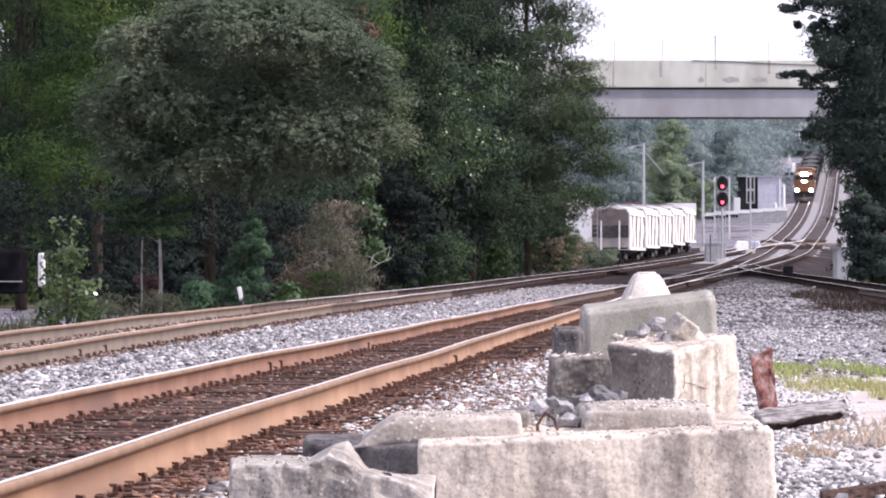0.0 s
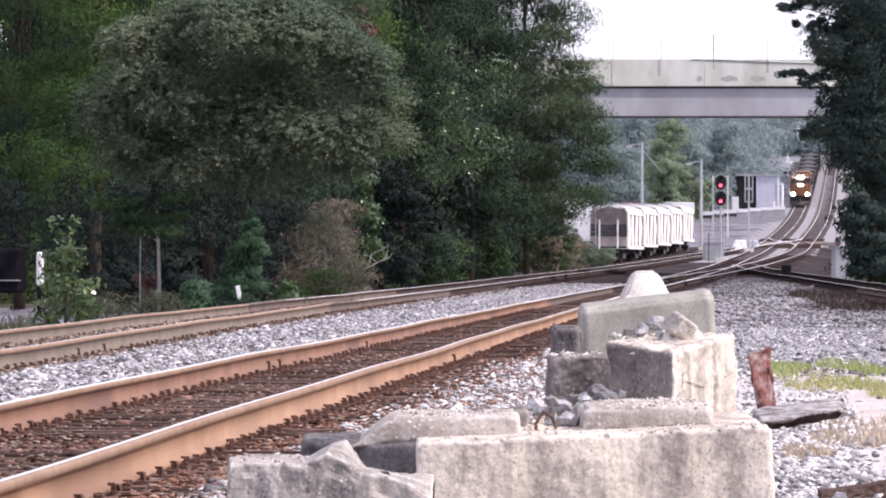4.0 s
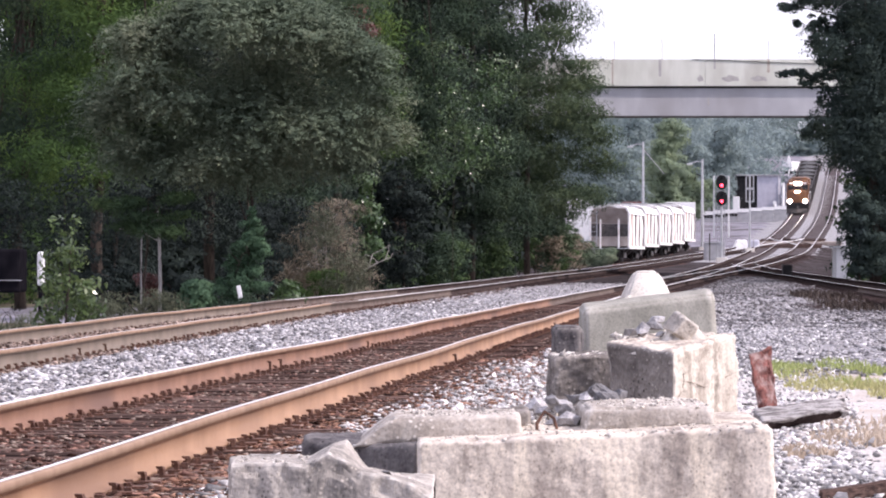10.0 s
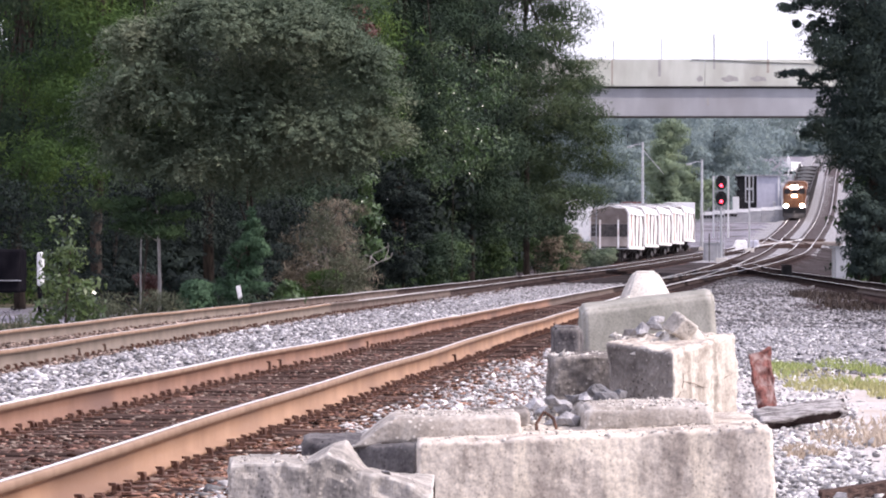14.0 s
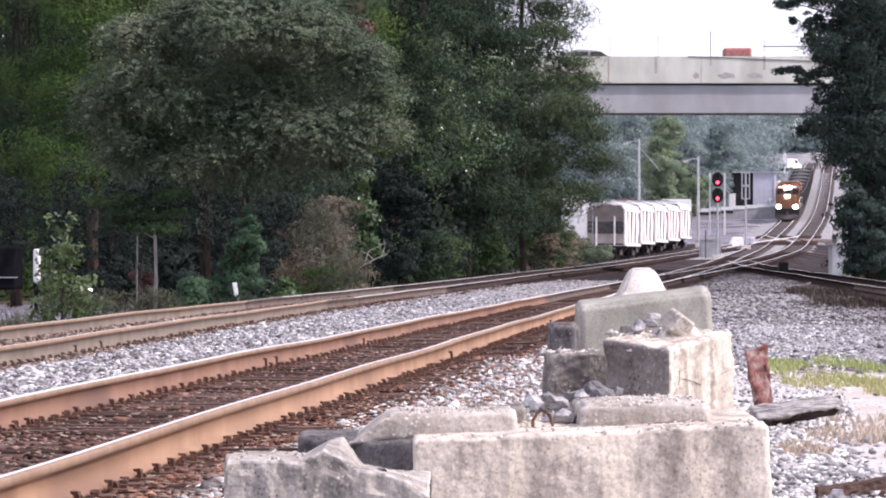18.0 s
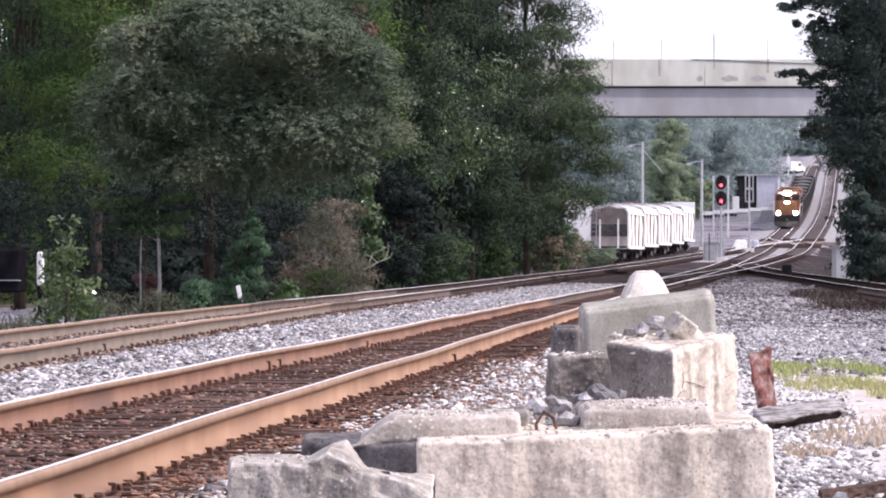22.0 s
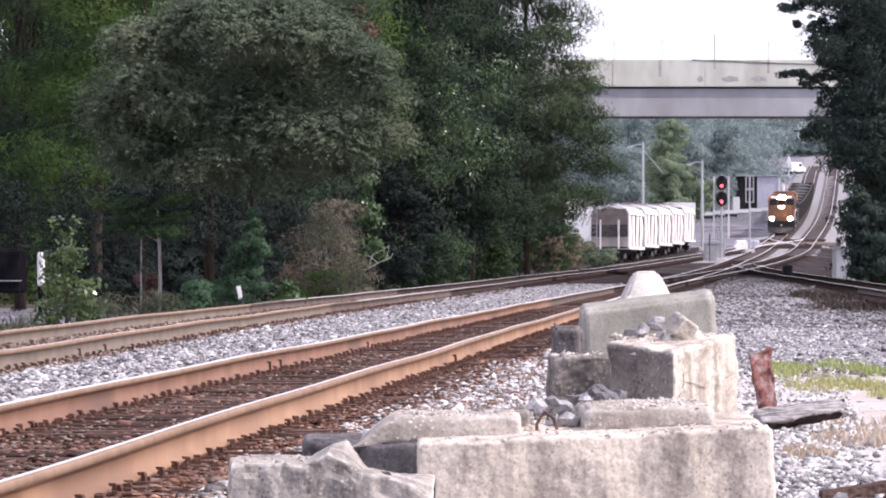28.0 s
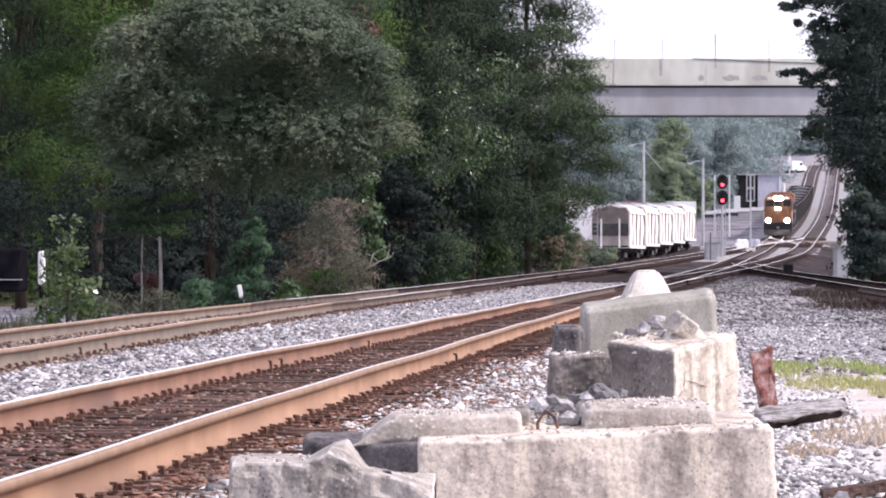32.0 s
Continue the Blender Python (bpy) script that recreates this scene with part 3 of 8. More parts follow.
def build_ground():
    xs = np.concatenate([[-3000, -1200, -500, -250, -140, -90], np.arange(-60, -14, 2.0), np.arange(-14, 20, 0.35), np.arange(20, 50, 0.7), np.arange(50, 62, 2.0), np.arange(62, 90, 2.0), [95, 110, 150, 250, 500, 1200, 3000]])
    ys = np.concatenate([[-3000, -1000, -300, -100, -40, -10], np.arange(0, 60, 0.6), np.arange(60, 150, 1.5), np.arange(150, 460, 3.0), np.arange(460, 1100, 14.0), [1200, 1500, 2200, 3200, 4200]])
    gx, gy = np.meshgrid(xs, ys)
    gz = ground_z(gx, gy)
    n, m = gx.shape
    verts = np.stack([gx, gy, gz], -1).reshape(-1, 3)
    idx = np.arange(n * m).reshape(n, m)
    faces = np.stack([idx[:-1, :-1], idx[:-1, 1:], idx[1:, 1:], idx[1:, :-1]], -1).reshape(-1, 4)
    cx, cy = verts[faces].mean(1)[:, 0], verts[faces].mean(1)[:, 1]
    wob = 0.6 * np.sin(cx * 1.3 + cy * 0.37) + 0.5 * np.sin(cy * 0.81 - cx)
    a, c = main_x(cy), np.where(cy > 400, main_x(cy), second_x(cy))
    slot = np.zeros(len(faces), int)
    slot[(cx < c - 2.6 + 0.3 * wob) & (cy < 190)] = 1
    slot[(cx < c - 3.5) & (cy < 1200) & (cy >= 190)] = 2
    slot[(cx > 30) & (cy < 190)] = 1
    slot[(cx > -18) & (cx < -7.6 + 0.3 * wob) & (cy > 94) & (cy < 126)] = 2
    slot[(cy > 700) & (cx > passing_x(cy) + 3)] = 2
    slot[(cx > passing_x(cy) + 1.4 + 0.3 * wob) & (cy > 235) & (cy < 440) & (cx < 70)] = 5
    slot[(cy > 1000) | (cx > 120) | (cx < -30)] = 1
    slot[(cx > a + 1.2) & (cx < passing_x(cy) - 1.2) & (cy > 170) & (cy < 345)] = 5
    slot[(cx > second_x(cy) + 1.2) & (cx < a - 1.2) & (cy > 185 + 9 * wob) & (cy < 330)] = 5
    slot[(cx > 1.9 + 0.3 * np.sin(cy * 1.7) + 0.012 * (cy - 30)) & (cx < 9) & (cy > 27) & (cy < 52)] = 6
    slot[(np.abs(cx - 12.68 - 0.115 * (cy - 345)) < 2.6 + 0.4 * wob) & (cy > 330) & (cy < 450)] = 5
    slot[(cx < second_x(cy) - 1.4) & (cx > second_x(cy) - 10) & (cy > 240) & (cy < 342)] = 5
    slot[(np.abs(cx - a) < 1.55 + 0.15 * wob) & (cy < 345)] = 3
    slot[(np.abs(cx - a) < 1.45 + 0.1 * wob) & (cy < 345) & (cy > 170)] = 4
    slot[(np.abs(cx - second_x(cy)) < 1.45 + 0.2 * wob) & (cy < 330) & (cy > 90)] = 3
    slot[(np.abs(cx - branch_x(cy)) < 1.6 + 0.2 * wob) & (cy < 290) & (cy > 60)] = 4
    slot[(np.abs(cx - 11.2) < 1.0 + 0.6 * wob) & (np.abs(cy - 128) < 12)] = 4
    slot[(np.abs(cx - passing_x(cy)) < 1.6 + 0.2 * wob) & (cy > 150) & (cy < 380)] = 4
    ob = add_mesh("ground", verts, faces, [M["gravel"], M["soil"], M["yard"], M["stained"], M["near_black"], M["verge"], M["sand"]], smooth=True, slots=slot)
    return tagged(ob, "gravel, soil and pale yard ground along the railway", "ground", kind="structure")


RAIL = [(-0.07, -0.175), (0.07, -0.175), (0.07, -0.158), (0.012, -0.145), (0.010, -0.045), (0.036, -0.034), (0.037, -0.006), (0.030, 0.0), (0.002, 0.001),
        (-0.027, 0.001), (-0.030, 0.0), (-0.037, -0.006), (-0.036, -0.034), (-0.010, -0.045), (-0.012, -0.145), (-0.07, -0.158)]


def wave(y, side):
    """Old track: the rails dip a little at their joints."""
    near = np.clip(1.4 - np.asarray(y) / 130.0, 0, 1)
    return near * (0.004 * np.sin(y * 0.52 + side * 1.3) + 0.006 * np.sin(y * 0.23 + side) - 0.005)


def build_rail(parent, path, side, y0, y1, mats, lift=0.0, dull=118, worn=(8, 9)):
    ys = np.concatenate([np.arange(y0, min(y1, 90), 0.5), np.arange(max(y0, 90), y1, 2.0), [y1]])
    ys = np.unique(ys)
    xs, zs = path(ys), grade(ys) + lift + wave(ys, side)
    dx = np.gradient(xs, ys)
    ln = np.sqrt(1 + dx * dx)
    nx, ny = 1 / ln, -dx / ln
    prof = np.array(RAIL)
    off = side * 0.7525 + prof[:, 0]
    v = np.stack([xs[:, None] + nx[:, None] * off, ys[:, None] + ny[:, None] * off, zs[:, None] + prof[:, 1]], -1)
    n, k = len(ys), len(prof)
    idx = np.arange(n * k).reshape(n, k)
    nxt = np.roll(idx, -1, 1)
    faces = np.stack([idx[:-1], nxt[:-1], nxt[1:], idx[1:]], -1)
    slot = np.zeros((n - 1, k), int)
    slot[:, 5:11] = 3
    # the painted glint runs along the head, wider past 90 m
    slot[:, worn[0]:worn[1]] = 1
    slot[ys[:-1] > 90, 6:10] = 1
    # shade is painted by distance: bright rust gives way to dark rust bit by bit
    fade = (ys[:-1] > dull - 16) & (ys[:-1] <= dull + 24)
    slot[fade] = np.where(slot[fade] == 1, 1, 4)
    old = ys[:-1] > dull + 24
    slot[old] = np.where(slot[old] == 1, 1, 2)
    return add_mesh("rail", v.reshape(-1, 3), faces.reshape(-1, 4), mats + [M["midrust"]], parent, slots=slot.ravel())


def tie_mesh(seed, mat):
    rng = random.Random(seed)
    bm = boxes((-1.3, 1.3, -0.115, 0.115, -0.17, 0.0), bevel=0.012)
    for v in bm.verts:
        v.co += Vector((rng.uniform(-0.02, 0.02), rng.uniform(-0.008, 0.008), rng.uniform(-0.006, 0.006)))
    me = bpy.data.meshes.new("tie")
    bm.to_mesh(me)
    bm.free()
    me.materials.append(mat)
    return me


def lay_ties(parent, path, y0, y1, step, lift, seed):
    rng = random.Random(seed)
    kinds = [tie_mesh(seed * 10 + i, M["tie"]) for i in range(4)]
    y, places = y0, []
    while y < y1:
        x = float(path(y))
        slope = float(path(y + 0.5) - path(y - 0.5))
        ob = new("tie", kinds[rng.randrange(4)])
        ob.parent = parent
        z = float(grade(y)) + lift - 0.187 + float(wave(y, 0)) * 0.6
        ob.matrix_basis = pose(x + rng.uniform(-0.05, 0.05), y, z + rng.uniform(-0.012, 0.004), 0, rng.uniform(-0.4, 0.4), -math.degrees(math.atan(slope)) + rng.uniform(-1.2, 1.2))
        places.append((x, y, z, slope))
        y += step + rng.uniform(-0.05, 0.05)
    return places


def far_ties(parent, path, y0, y1, lift=0.0, mat="near_black"):
    vs, fs = [], []
    for i, y in enumerate(np.arange(y0, y1, 0.6)):
        x, z, s = float(path(y)), float(grade(y)) + lift - 0.19, float(path(y + 0.5) - path(y - 0.5))
        for dx, dy, dz in ((-1.3, -0.12, 0), (1.3, -0.12, 0), (1.3, 0.12, 0), (-1.3, 0.12, 0), (-1.3, -0.12, -0.1), (1.3, -0.12, -0.1)):
            vs.append((x + dx + s * dy, y + dy - s * dx, z + dz))
        b = i * 6
        fs += [(b, b + 1, b + 2, b + 3), (b + 4, b + 5, b + 1, b)]
    return tagged(add_mesh("far_tie", vs, fs, M[mat], parent), "distant ties of the track", kind="stuff")


def block_mesh(name, rows, mat):
    """Small blocks (x, y, z0, z1, half width, half depth, lean) as one mesh."""
    vs, fs = [], []
    for cx, cy, z0, z1, w, d, lean in rows:
        b = len(vs)
        for z, o in ((z0, 0.0), (z1, lean)):
            for sx, sy in ((-1, -1), (1, -1), (1, 1), (-1, 1)):
                vs.append((cx + sx * w + o, cy + sy * d, z))
        fs.extend(((b, b + 3, b + 2, b + 1), (b + 4, b + 5, b + 6, b + 7), (b, b + 1, b + 5, b + 4), (b + 1, b + 2, b + 6, b + 5), (b + 2, b + 3, b + 7, b + 6), (b + 3, b, b + 4, b + 7)))
    me = bpy.data.meshes.new(name)
    me.from_pydata(vs, [], fs)
    me.materials.append(mat)
    return me


def spikes(parent, places, lift_chance, seed):
    """Tie plates and spikes on both flanks of both rails: the nearest are parts of their own, the rest is joined."""
    rng = random.Random(seed)
    plate = block_mesh("tie_plate", [(0, 0, 0.001, 0.014, 0.17, 0.095, 0)], M["spike"])
    kinds = [block_mesh("spike", [(0, 0, 0.0, 0.012 + h, 0.011, 0.011, 0), (0.006, 0, 0.012 + h, 0.026 + h, 0.017, 0.015, 0.005)], M["spike"]) for h in (0.002, 0.008, 0.014, 0.026)]
    tall = block_mesh("spike", [(0, 0, 0.0, 0.09, 0.011, 0.011, 0.01), (0.016, 0, 0.09, 0.104, 0.018, 0.016, 0.004)], M["spike"])
    n_plate = n_spike = 0
    rest = []
    for x, y, z, s in places:
        for side in (-1, 1):
            cx, cy = x + side * 0.7525, y - s * side * 0.7525
            if n_plate < 240:
                ob = new("tie_plate", plate)
                ob.parent, ob.location = parent, (cx, cy, z)
                n_plate += 1
            else:
                rest.append((cx, cy, z + 0.001, z + 0.014, 0.17, 0.095, 0))
            for flank in (-1, 1):
                for dy in (-0.05, 0.055):
                    px = cx + flank * (0.088 + rng.uniform(0, 0.02))
                    py = cy + dy + rng.uniform(-0.04, 0.04)
                    up = rng.random() < lift_chance
                    if n_spike < 300 and flank > 0:
                        ob = new("spike", tall if up else kinds[rng.randrange(4)])
                        ob.parent = parent
                        ob.matrix_basis = pose(px, py, z + 0.004, rng.uniform(-6, 6), rng.uniform(-6, 6), (0 if flank < 0 else 180) + rng.uniform(-25, 25))
                        n_spike += 1
                    else:
                        h = 0.07 if up else rng.uniform(0.004, 0.034)
                        rest.append((px, py, z + 0.005, z + 0.012 + h, 0.011, 0.011, 0))
                        rest.append((px - flank * 0.008, py, z + 0.012 + h, z + 0.026 + h, 0.017, 0.015, flank * 0.004))
                if rng.random() < 0.7:
                    rest.append((cx + flank * 0.145, cy + rng.uniform(-0.05, 0.05), z + 0.01, z + rng.uniform(0.025, 0.05), 0.016, 0.016, 0))
    ob = new("fastening", block_mesh("fastening", rest, M["spike"]))
    ob.parent = parent
    return tagged(ob, "rusted spikes and tie plates further along", kind="stuff")


def build_tracks():
    main = thing("main_track", (0, 0, 0), "rusty worn main track on dark wooden ties in brown ballast", "railway track")
    for side in (-1, 1):
        build_rail(main, main_x, side, 6, 1050, [M["rust"] if side > 0 else M["red_rail"], M["railtop"], M["dark_rust"], M["railhead"]], worn=(8, 9) if side > 0 else (7, 11))
    near = lay_ties(main, main_x, 13.0, 150, 0.53, 0.0, 3)
    spikes(main, [p for p in near if p[1] < 95], 0.012, 5)
    far_ties(main, main_x, 150.4, 345)
    far_ties(main, main_x, 345.3, 860, 0.0, "dusty_tie")
    second = thing("second_track", (0, 0, 0), "dusty pale-rusted second track beside the main line", "railway track")
    for side in (-1, 1):
        build_rail(second, second_x, side, 20, 415, [M["pale_rust"], M["railtop"], M["dark_rust"], M["railhead"]], 0.06, 100)
    near2 = lay_ties(second, second_x, 32.0, 150, 0.55, 0.055, 4)
    spikes(second, [p for p in near2 if p[1] < 110], 0.006, 6)
    far_ties(second, second_x, 150.4, 400, 0.05)
    branch = thing("branch_track", (0, 0, 0), "dull rusty branch track curving away over grey gravel", "railway track")
    for side in (-1, 1):
        build_rail(branch, branch_x, side, 52, 296, [M["dark_rust"], M["railtop"], M["dark_rust"], M["railhead"]], 0.01)
    far_ties(branch, branch_x, 52, 285, -0.01)
    passing = thing("passing_track", (0, 0, 0), "worn passing track beside the main line climbing a far rise", "railway track")
    for side in (-1, 1):
        build_rail(passing, passing_x, side, 175, 1050, [M["rust"], M["railtop"], M["dark_rust"], M["railhead"]], 0.008)
    far_ties(passing, passing_x, 230, 380, -0.012)
    far_ties(passing, passing_x, 380.4, 860, -0.012, "dusty_tie")


def build_crossing():
    """Timber planks level with the rails where a yard road crosses."""
    ob = thing("grade_crossing", (0, 0, 0), "pale worn timber crossing over the far tracks", "grade crossing")
    for k in range(6):
        y = 447.0 + k * 1.7
        a, b = float(main_x(y)), float(passing_x(y))
        z = float(grade(y))
        for x0, x1 in ((a - 3.2, a - 0.83), (a - 0.66, a + 0.66), (a + 0.83, b - 0.83), (b - 0.66, b + 0.66), (b + 0.83, b + 3.4)):
            part("plank", boxes((x0, x1, y, y + 1.6, z - 0.3, z - 0.012), bevel=0.02), M["plank"], ob)


def build_crossover():
    """A pair of turnout rails that lead from the main to the passing track."""
    ob = thing("crossover", (0, 0, 0), "worn crossover rails between the far tracks", "railway turnout")
    for ya, yb, d in ((424, 476, 1), (430, 482, -1)):
        for side in (-0.75, 0.75):
            pts = []
            for k in range(15):
                y = ya + (yb - ya) * k / 14
                u = float(ease(k / 14))
                u = u if d > 0 else 1 - u
                x = float(main_x(y)) * (1 - u) + float(passing_x(y)) * u + side
                pts.append((x, y, float(grade(y)) - 0.02))
            part("turnout_rail", tube(pts, 0.055, 6), M["railtop"] if side < 0 else M["dark_rust"], ob)
    for k in range(9):
        y = 426 + k * 6.4
        x0, x1 = float(main_x(y)) - 1.6, float(passing_x(y)) + 1.6
        part("long_tie", boxes((x0, x1, y - 0.14, y + 0.14, float(grade(y)) - 0.22, float(grade(y)) - 0.10)), M["tie"], ob)


def stones(name, xs, ys, zs, size, mat, label, seed, flat=0.75, wide=1.0):
    """Many small broken stones: each a squashed, skewed lump of eight faces. flat: how low they lie; wide: how far they stretch across."""
    rng = np.random.default_rng(seed)
    n = len(xs)
    base = np.array([(1, 0, 0), (0, 1, 0), (-1, 0, 0), (0, -1, 0), (0, 0, 1), (0, 0, -1)], float)
    tri = np.array([(0, 1, 4), (1, 2, 4), (2, 3, 4), (3, 0, 4), (1, 0, 5), (2, 1, 5), (3, 2, 5), (0, 3, 5)])
    v = base[None] * rng.uniform(0.6, 1.25, (n, 6, 1)) * rng.uniform(0.55, 1.35, (n, 1, 3)) + rng.normal(0, 0.22, (n, 6, 3))
    v = v * size * rng.lognormal(0, 0.36, (n, 1, 1))
    q = rng.normal(size=(n, 4))
    q /= np.linalg.norm(q, axis=1, keepdims=True)
    w, a, b, c = q.T
    R = np.stack([1 - 2 * (b * b + c * c), 2 * (a * b - c * w), 2 * (a * c + b * w), 2 * (a * b + c * w), 1 - 2 * (a * a + c * c), 2 * (b * c - a * w),
                  2 * (a * c - b * w), 2 * (b * c + a * w), 1 - 2 * (a * a + b * b)], -1).reshape(n, 3, 3)
    v = np.einsum("nij,nkj->nki", R, v) * np.array([wide, wide, flat]) + np.stack([xs, ys, zs], -1)[:, None]
    f = tri[None] + 6 * np.arange(n)[:, None, None]
    ob = add_mesh(name, v.reshape(-1, 3), f.reshape(-1, 3), mat)
    return tagged(ob, label, "gravel", kind="stuff")


def scatter(n, y0, y1, inner, outer, seed, power=2.0):
    """Places between two lines x(y), thicker close by."""
    rng = np.random.default_rng(seed)
    y = y0 * (y1 / y0) ** rng.random(n) if power == 1 else 1 / (1 / y0 + rng.random(n) * (1 / y1 - 1 / y0))
    u = rng.random(n)
    return inner(y) + u * (outer(y) - inner(y)), y, rng


def build_crumbs():
    """Gravel and crumbled bits on the tops of the concrete."""
    r = np.random.default_rng(77)

    def strip(n, x0, x1, y0, y1, z, slope=0.0, rise=0.0):
        x, y = r.uniform(x0, x1, n), y0 + (y1 - y0) * r.random(n) ** 1.7
        return np.stack([x, y, z + slope * (x - x0) + rise * (y - y0) + r.uniform(-0.004, 0.006, n)])

    def rim(n, p, q, spread, drop):
        u = r.random(n)[:, None]
        d = np.array(p)[None] * (1 - u) + np.array(q)[None] * u
        return (d + np.stack([np.zeros(n), 0.012 + np.abs(r.normal(0, spread, n)), -0.006 - np.abs(r.normal(0, drop, n))], 1)).T

    a = np.concatenate([strip(150, -0.07, 1.22, 17.05, 17.4, 0.160, 0.043), strip(200, -0.16, 0.28, 17.42, 18.2, 0.240), strip(220, 0.57, 1.03, 17.46, 18.4, 0.276), strip(160, 0.31, 0.54, 17.5, 18.5, 0.18),
                        strip(60, -0.752, -0.488, 16.06, 16.7, 0.118), strip(24, -0.278, -0.098, 16.1, 16.7, 0.058, -0.06)], 1)
    stones("concrete_crumbs", *a, 0.0062, M["crumb"], "pale crumbs and pebbles on the broken concrete", 78)
    e = np.concatenate([rim(300, (-0.06, 17, 0.158), (1.20, 17.05, 0.212), 0.03, 0.008), rim(60, (-0.74, 16.01, 0.116), (-0.488, 16.01, 0.11), 0.03, 0.004), rim(120, (0.57, 17.42, 0.276), (1.02, 17.42, 0.276), 0.03, 0.006)], 1)
    stones("rim_crumbs", *e, 0.008, M["crumb"], "pebbles bedded in the chipped rim of the concrete", 80)
    e = np.concatenate([rim(110, (0.79, 20.68, 0.468), (1.02, 20.33, 0.43), 0.05, 0.02), rim(110, (1.05, 20.34, 0.432), (1.32, 20.82, 0.49), 0.05, 0.014), rim(90, (0.55, 21.8, 0.370), (0.83, 21.8, 0.378), 0.06, 0.02), rim(60, (-0.16, 17.36, 0.228), (0.28, 17.36, 0.240), 0.05, 0.01)], 1)
    stones("coarse_rim_crumbs", *e, 0.011, M["crumb"], "coarse lumps bedded in the broken upper edges", 81)
    b = np.concatenate([strip(90, 0.80, 1.043, 20.75, 21.3, 0.462, 0.0, 0.06), strip(80, 1.056, 1.30, 20.85, 21.1, 0.48), strip(120, 0.537, 0.81, 21.85, 22.5, 0.372),
                        strip(110, 0.36, 0.56, 18.1, 18.55, 0.17, 0.0, 0.16)], 1)
    stones("coarse_crumbs", *b, 0.017, M["crumb"], "coarse broken lumps on the upright block", 79)


def build_ballast():
    x, y, r = scatter(26000, 17, 130, lambda q: main_x(q) + 1.42, lambda q: main_x(q) + 3.9 + 0.02 * q, 11)
    stones("shoulder_gravel", x, y, ground_z(x, y) + r.uniform(-0.012, 0.03, len(x)), 0.0205, M["pale_stone"], "loose pale grey crushed ballast beside the rails", 12, 0.65, 1.15)
    x, y, r = scatter(27000, 24, 190, lambda q: second_x(q) + 0.99 + 0.5 * ease((q - 120) / 70), lambda q: main_x(q) - 0.86 - 0.5 * ease((q - 120) / 70), 13)
    stones("ballast_between_tracks", x, y, ground_z(x, y) + r.uniform(0.005, 0.045, len(x)), 0.0215, M["stone"], "bright grey ballast heaped between the two tracks", 14, 0.6, 1.25)
    x, y, r = scatter(20000, 16, 120, lambda q: main_x(q) - 0.66, lambda q: main_x(q) + 1.5, 15)
    stones("stained_ballast", x, y, ground_z(x, y) + r.uniform(-0.012, 0.022, len(x)), 0.016, M["brown_stone"], "rust-stained brown ballast between the ties", 16, 0.5, 1.4)
    x, y, r = scatter(5200, 16, 100, lambda q: main_x(q) - 0.66, lambda q: main_x(q) + 1.9, 25)
    stones("fallen_ballast", x, y, ground_z(x, y) + r.uniform(0.01, 0.032, len(x)), 0.012, M["dusty_stone"], "pale dusty stones fallen between the brown ties", 26, 0.5, 1.5)
    x, y, r = scatter(9000, 16, 48, lambda q: main_x(q) + 0.86, lambda q: main_x(q) + 2.0, 27)
    stones("track_litter", x, y, ground_z(x, y) + r.uniform(-0.002, 0.026, len(x)), 0.013, M["rusty_stone"], "rust-red dusty grit and litter beside the near rail", 28, 0.45, 1.5)
    x, y, r = scatter(9000, 17, 48, lambda q: main_x(q) + 1.15, lambda q: main_x(q) + 2.3, 29)
    stones("pale_litter", x, y, ground_z(x, y) + r.uniform(0.0, 0.03, len(x)), 0.013, M["pale_stone"], "small pale stones strewn beside the near rail", 30, 0.6, 1.3)
    x, y, r = scatter(13000, 30, 150, lambda q: second_x(q) - 1.6, lambda q: second_x(q) + 1.2, 17)
    stones("dusty_ballast", x, y, ground_z(x, y) + 0.05 + 0.075 * ease((0.66 - np.abs(x - second_x(y))) / 0.12) + r.uniform(-0.01, 0.03, len(x)), 0.018, M["dusty_stone"], "dusty brown ballast around the second track", 18, 0.55, 1.3)
    x, y, r = scatter(20000, 21, 110, lambda q: main_x(q) + 2.6, lambda q: 5.0 + 0.05 * q, 19)
    sandy = (x > 1.9 + 0.3 * np.sin(y * 1.7) + 0.012 * (y - 30)) & (y > 27) & (y < 52)
    keep = ~sandy | (r.random(len(x)) < 0.3)
    x, y = x[keep], y[keep]
    stones("verge_gravel", x, y, ground_z(x, y) + r.uniform(-0.012, 0.015, len(x)), 0.020, M["pale_stone"], "grey gravel spread over the track side", 20, 0.6, 1.2)
    x, y, r = scatter(12500, 50, 125, lambda q: main_x(q) + 1.5, lambda q: branch_x(q) - 1.2, 23)
    stones("pale_bank_gravel", x, y, ground_z(x, y) + r.uniform(-0.01, 0.025, len(x)), 0.027, M["bank_stone"], "grey gravel on the bank below the branch track", 24, 0.6, 1.3)
    x, y, r = scatter(10000, 88, 230, lambda q: main_x(q) + 1.5, lambda q: branch_x(q) - 1.2, 21)
    stones("dark_gravel", x, y, ground_z(x, y) + r.uniform(-0.01, 0.03, len(x)), 0.030, M["dark_stone"], "dark grey gravel between main and branch tracks", 22, 0.6, 1.3)


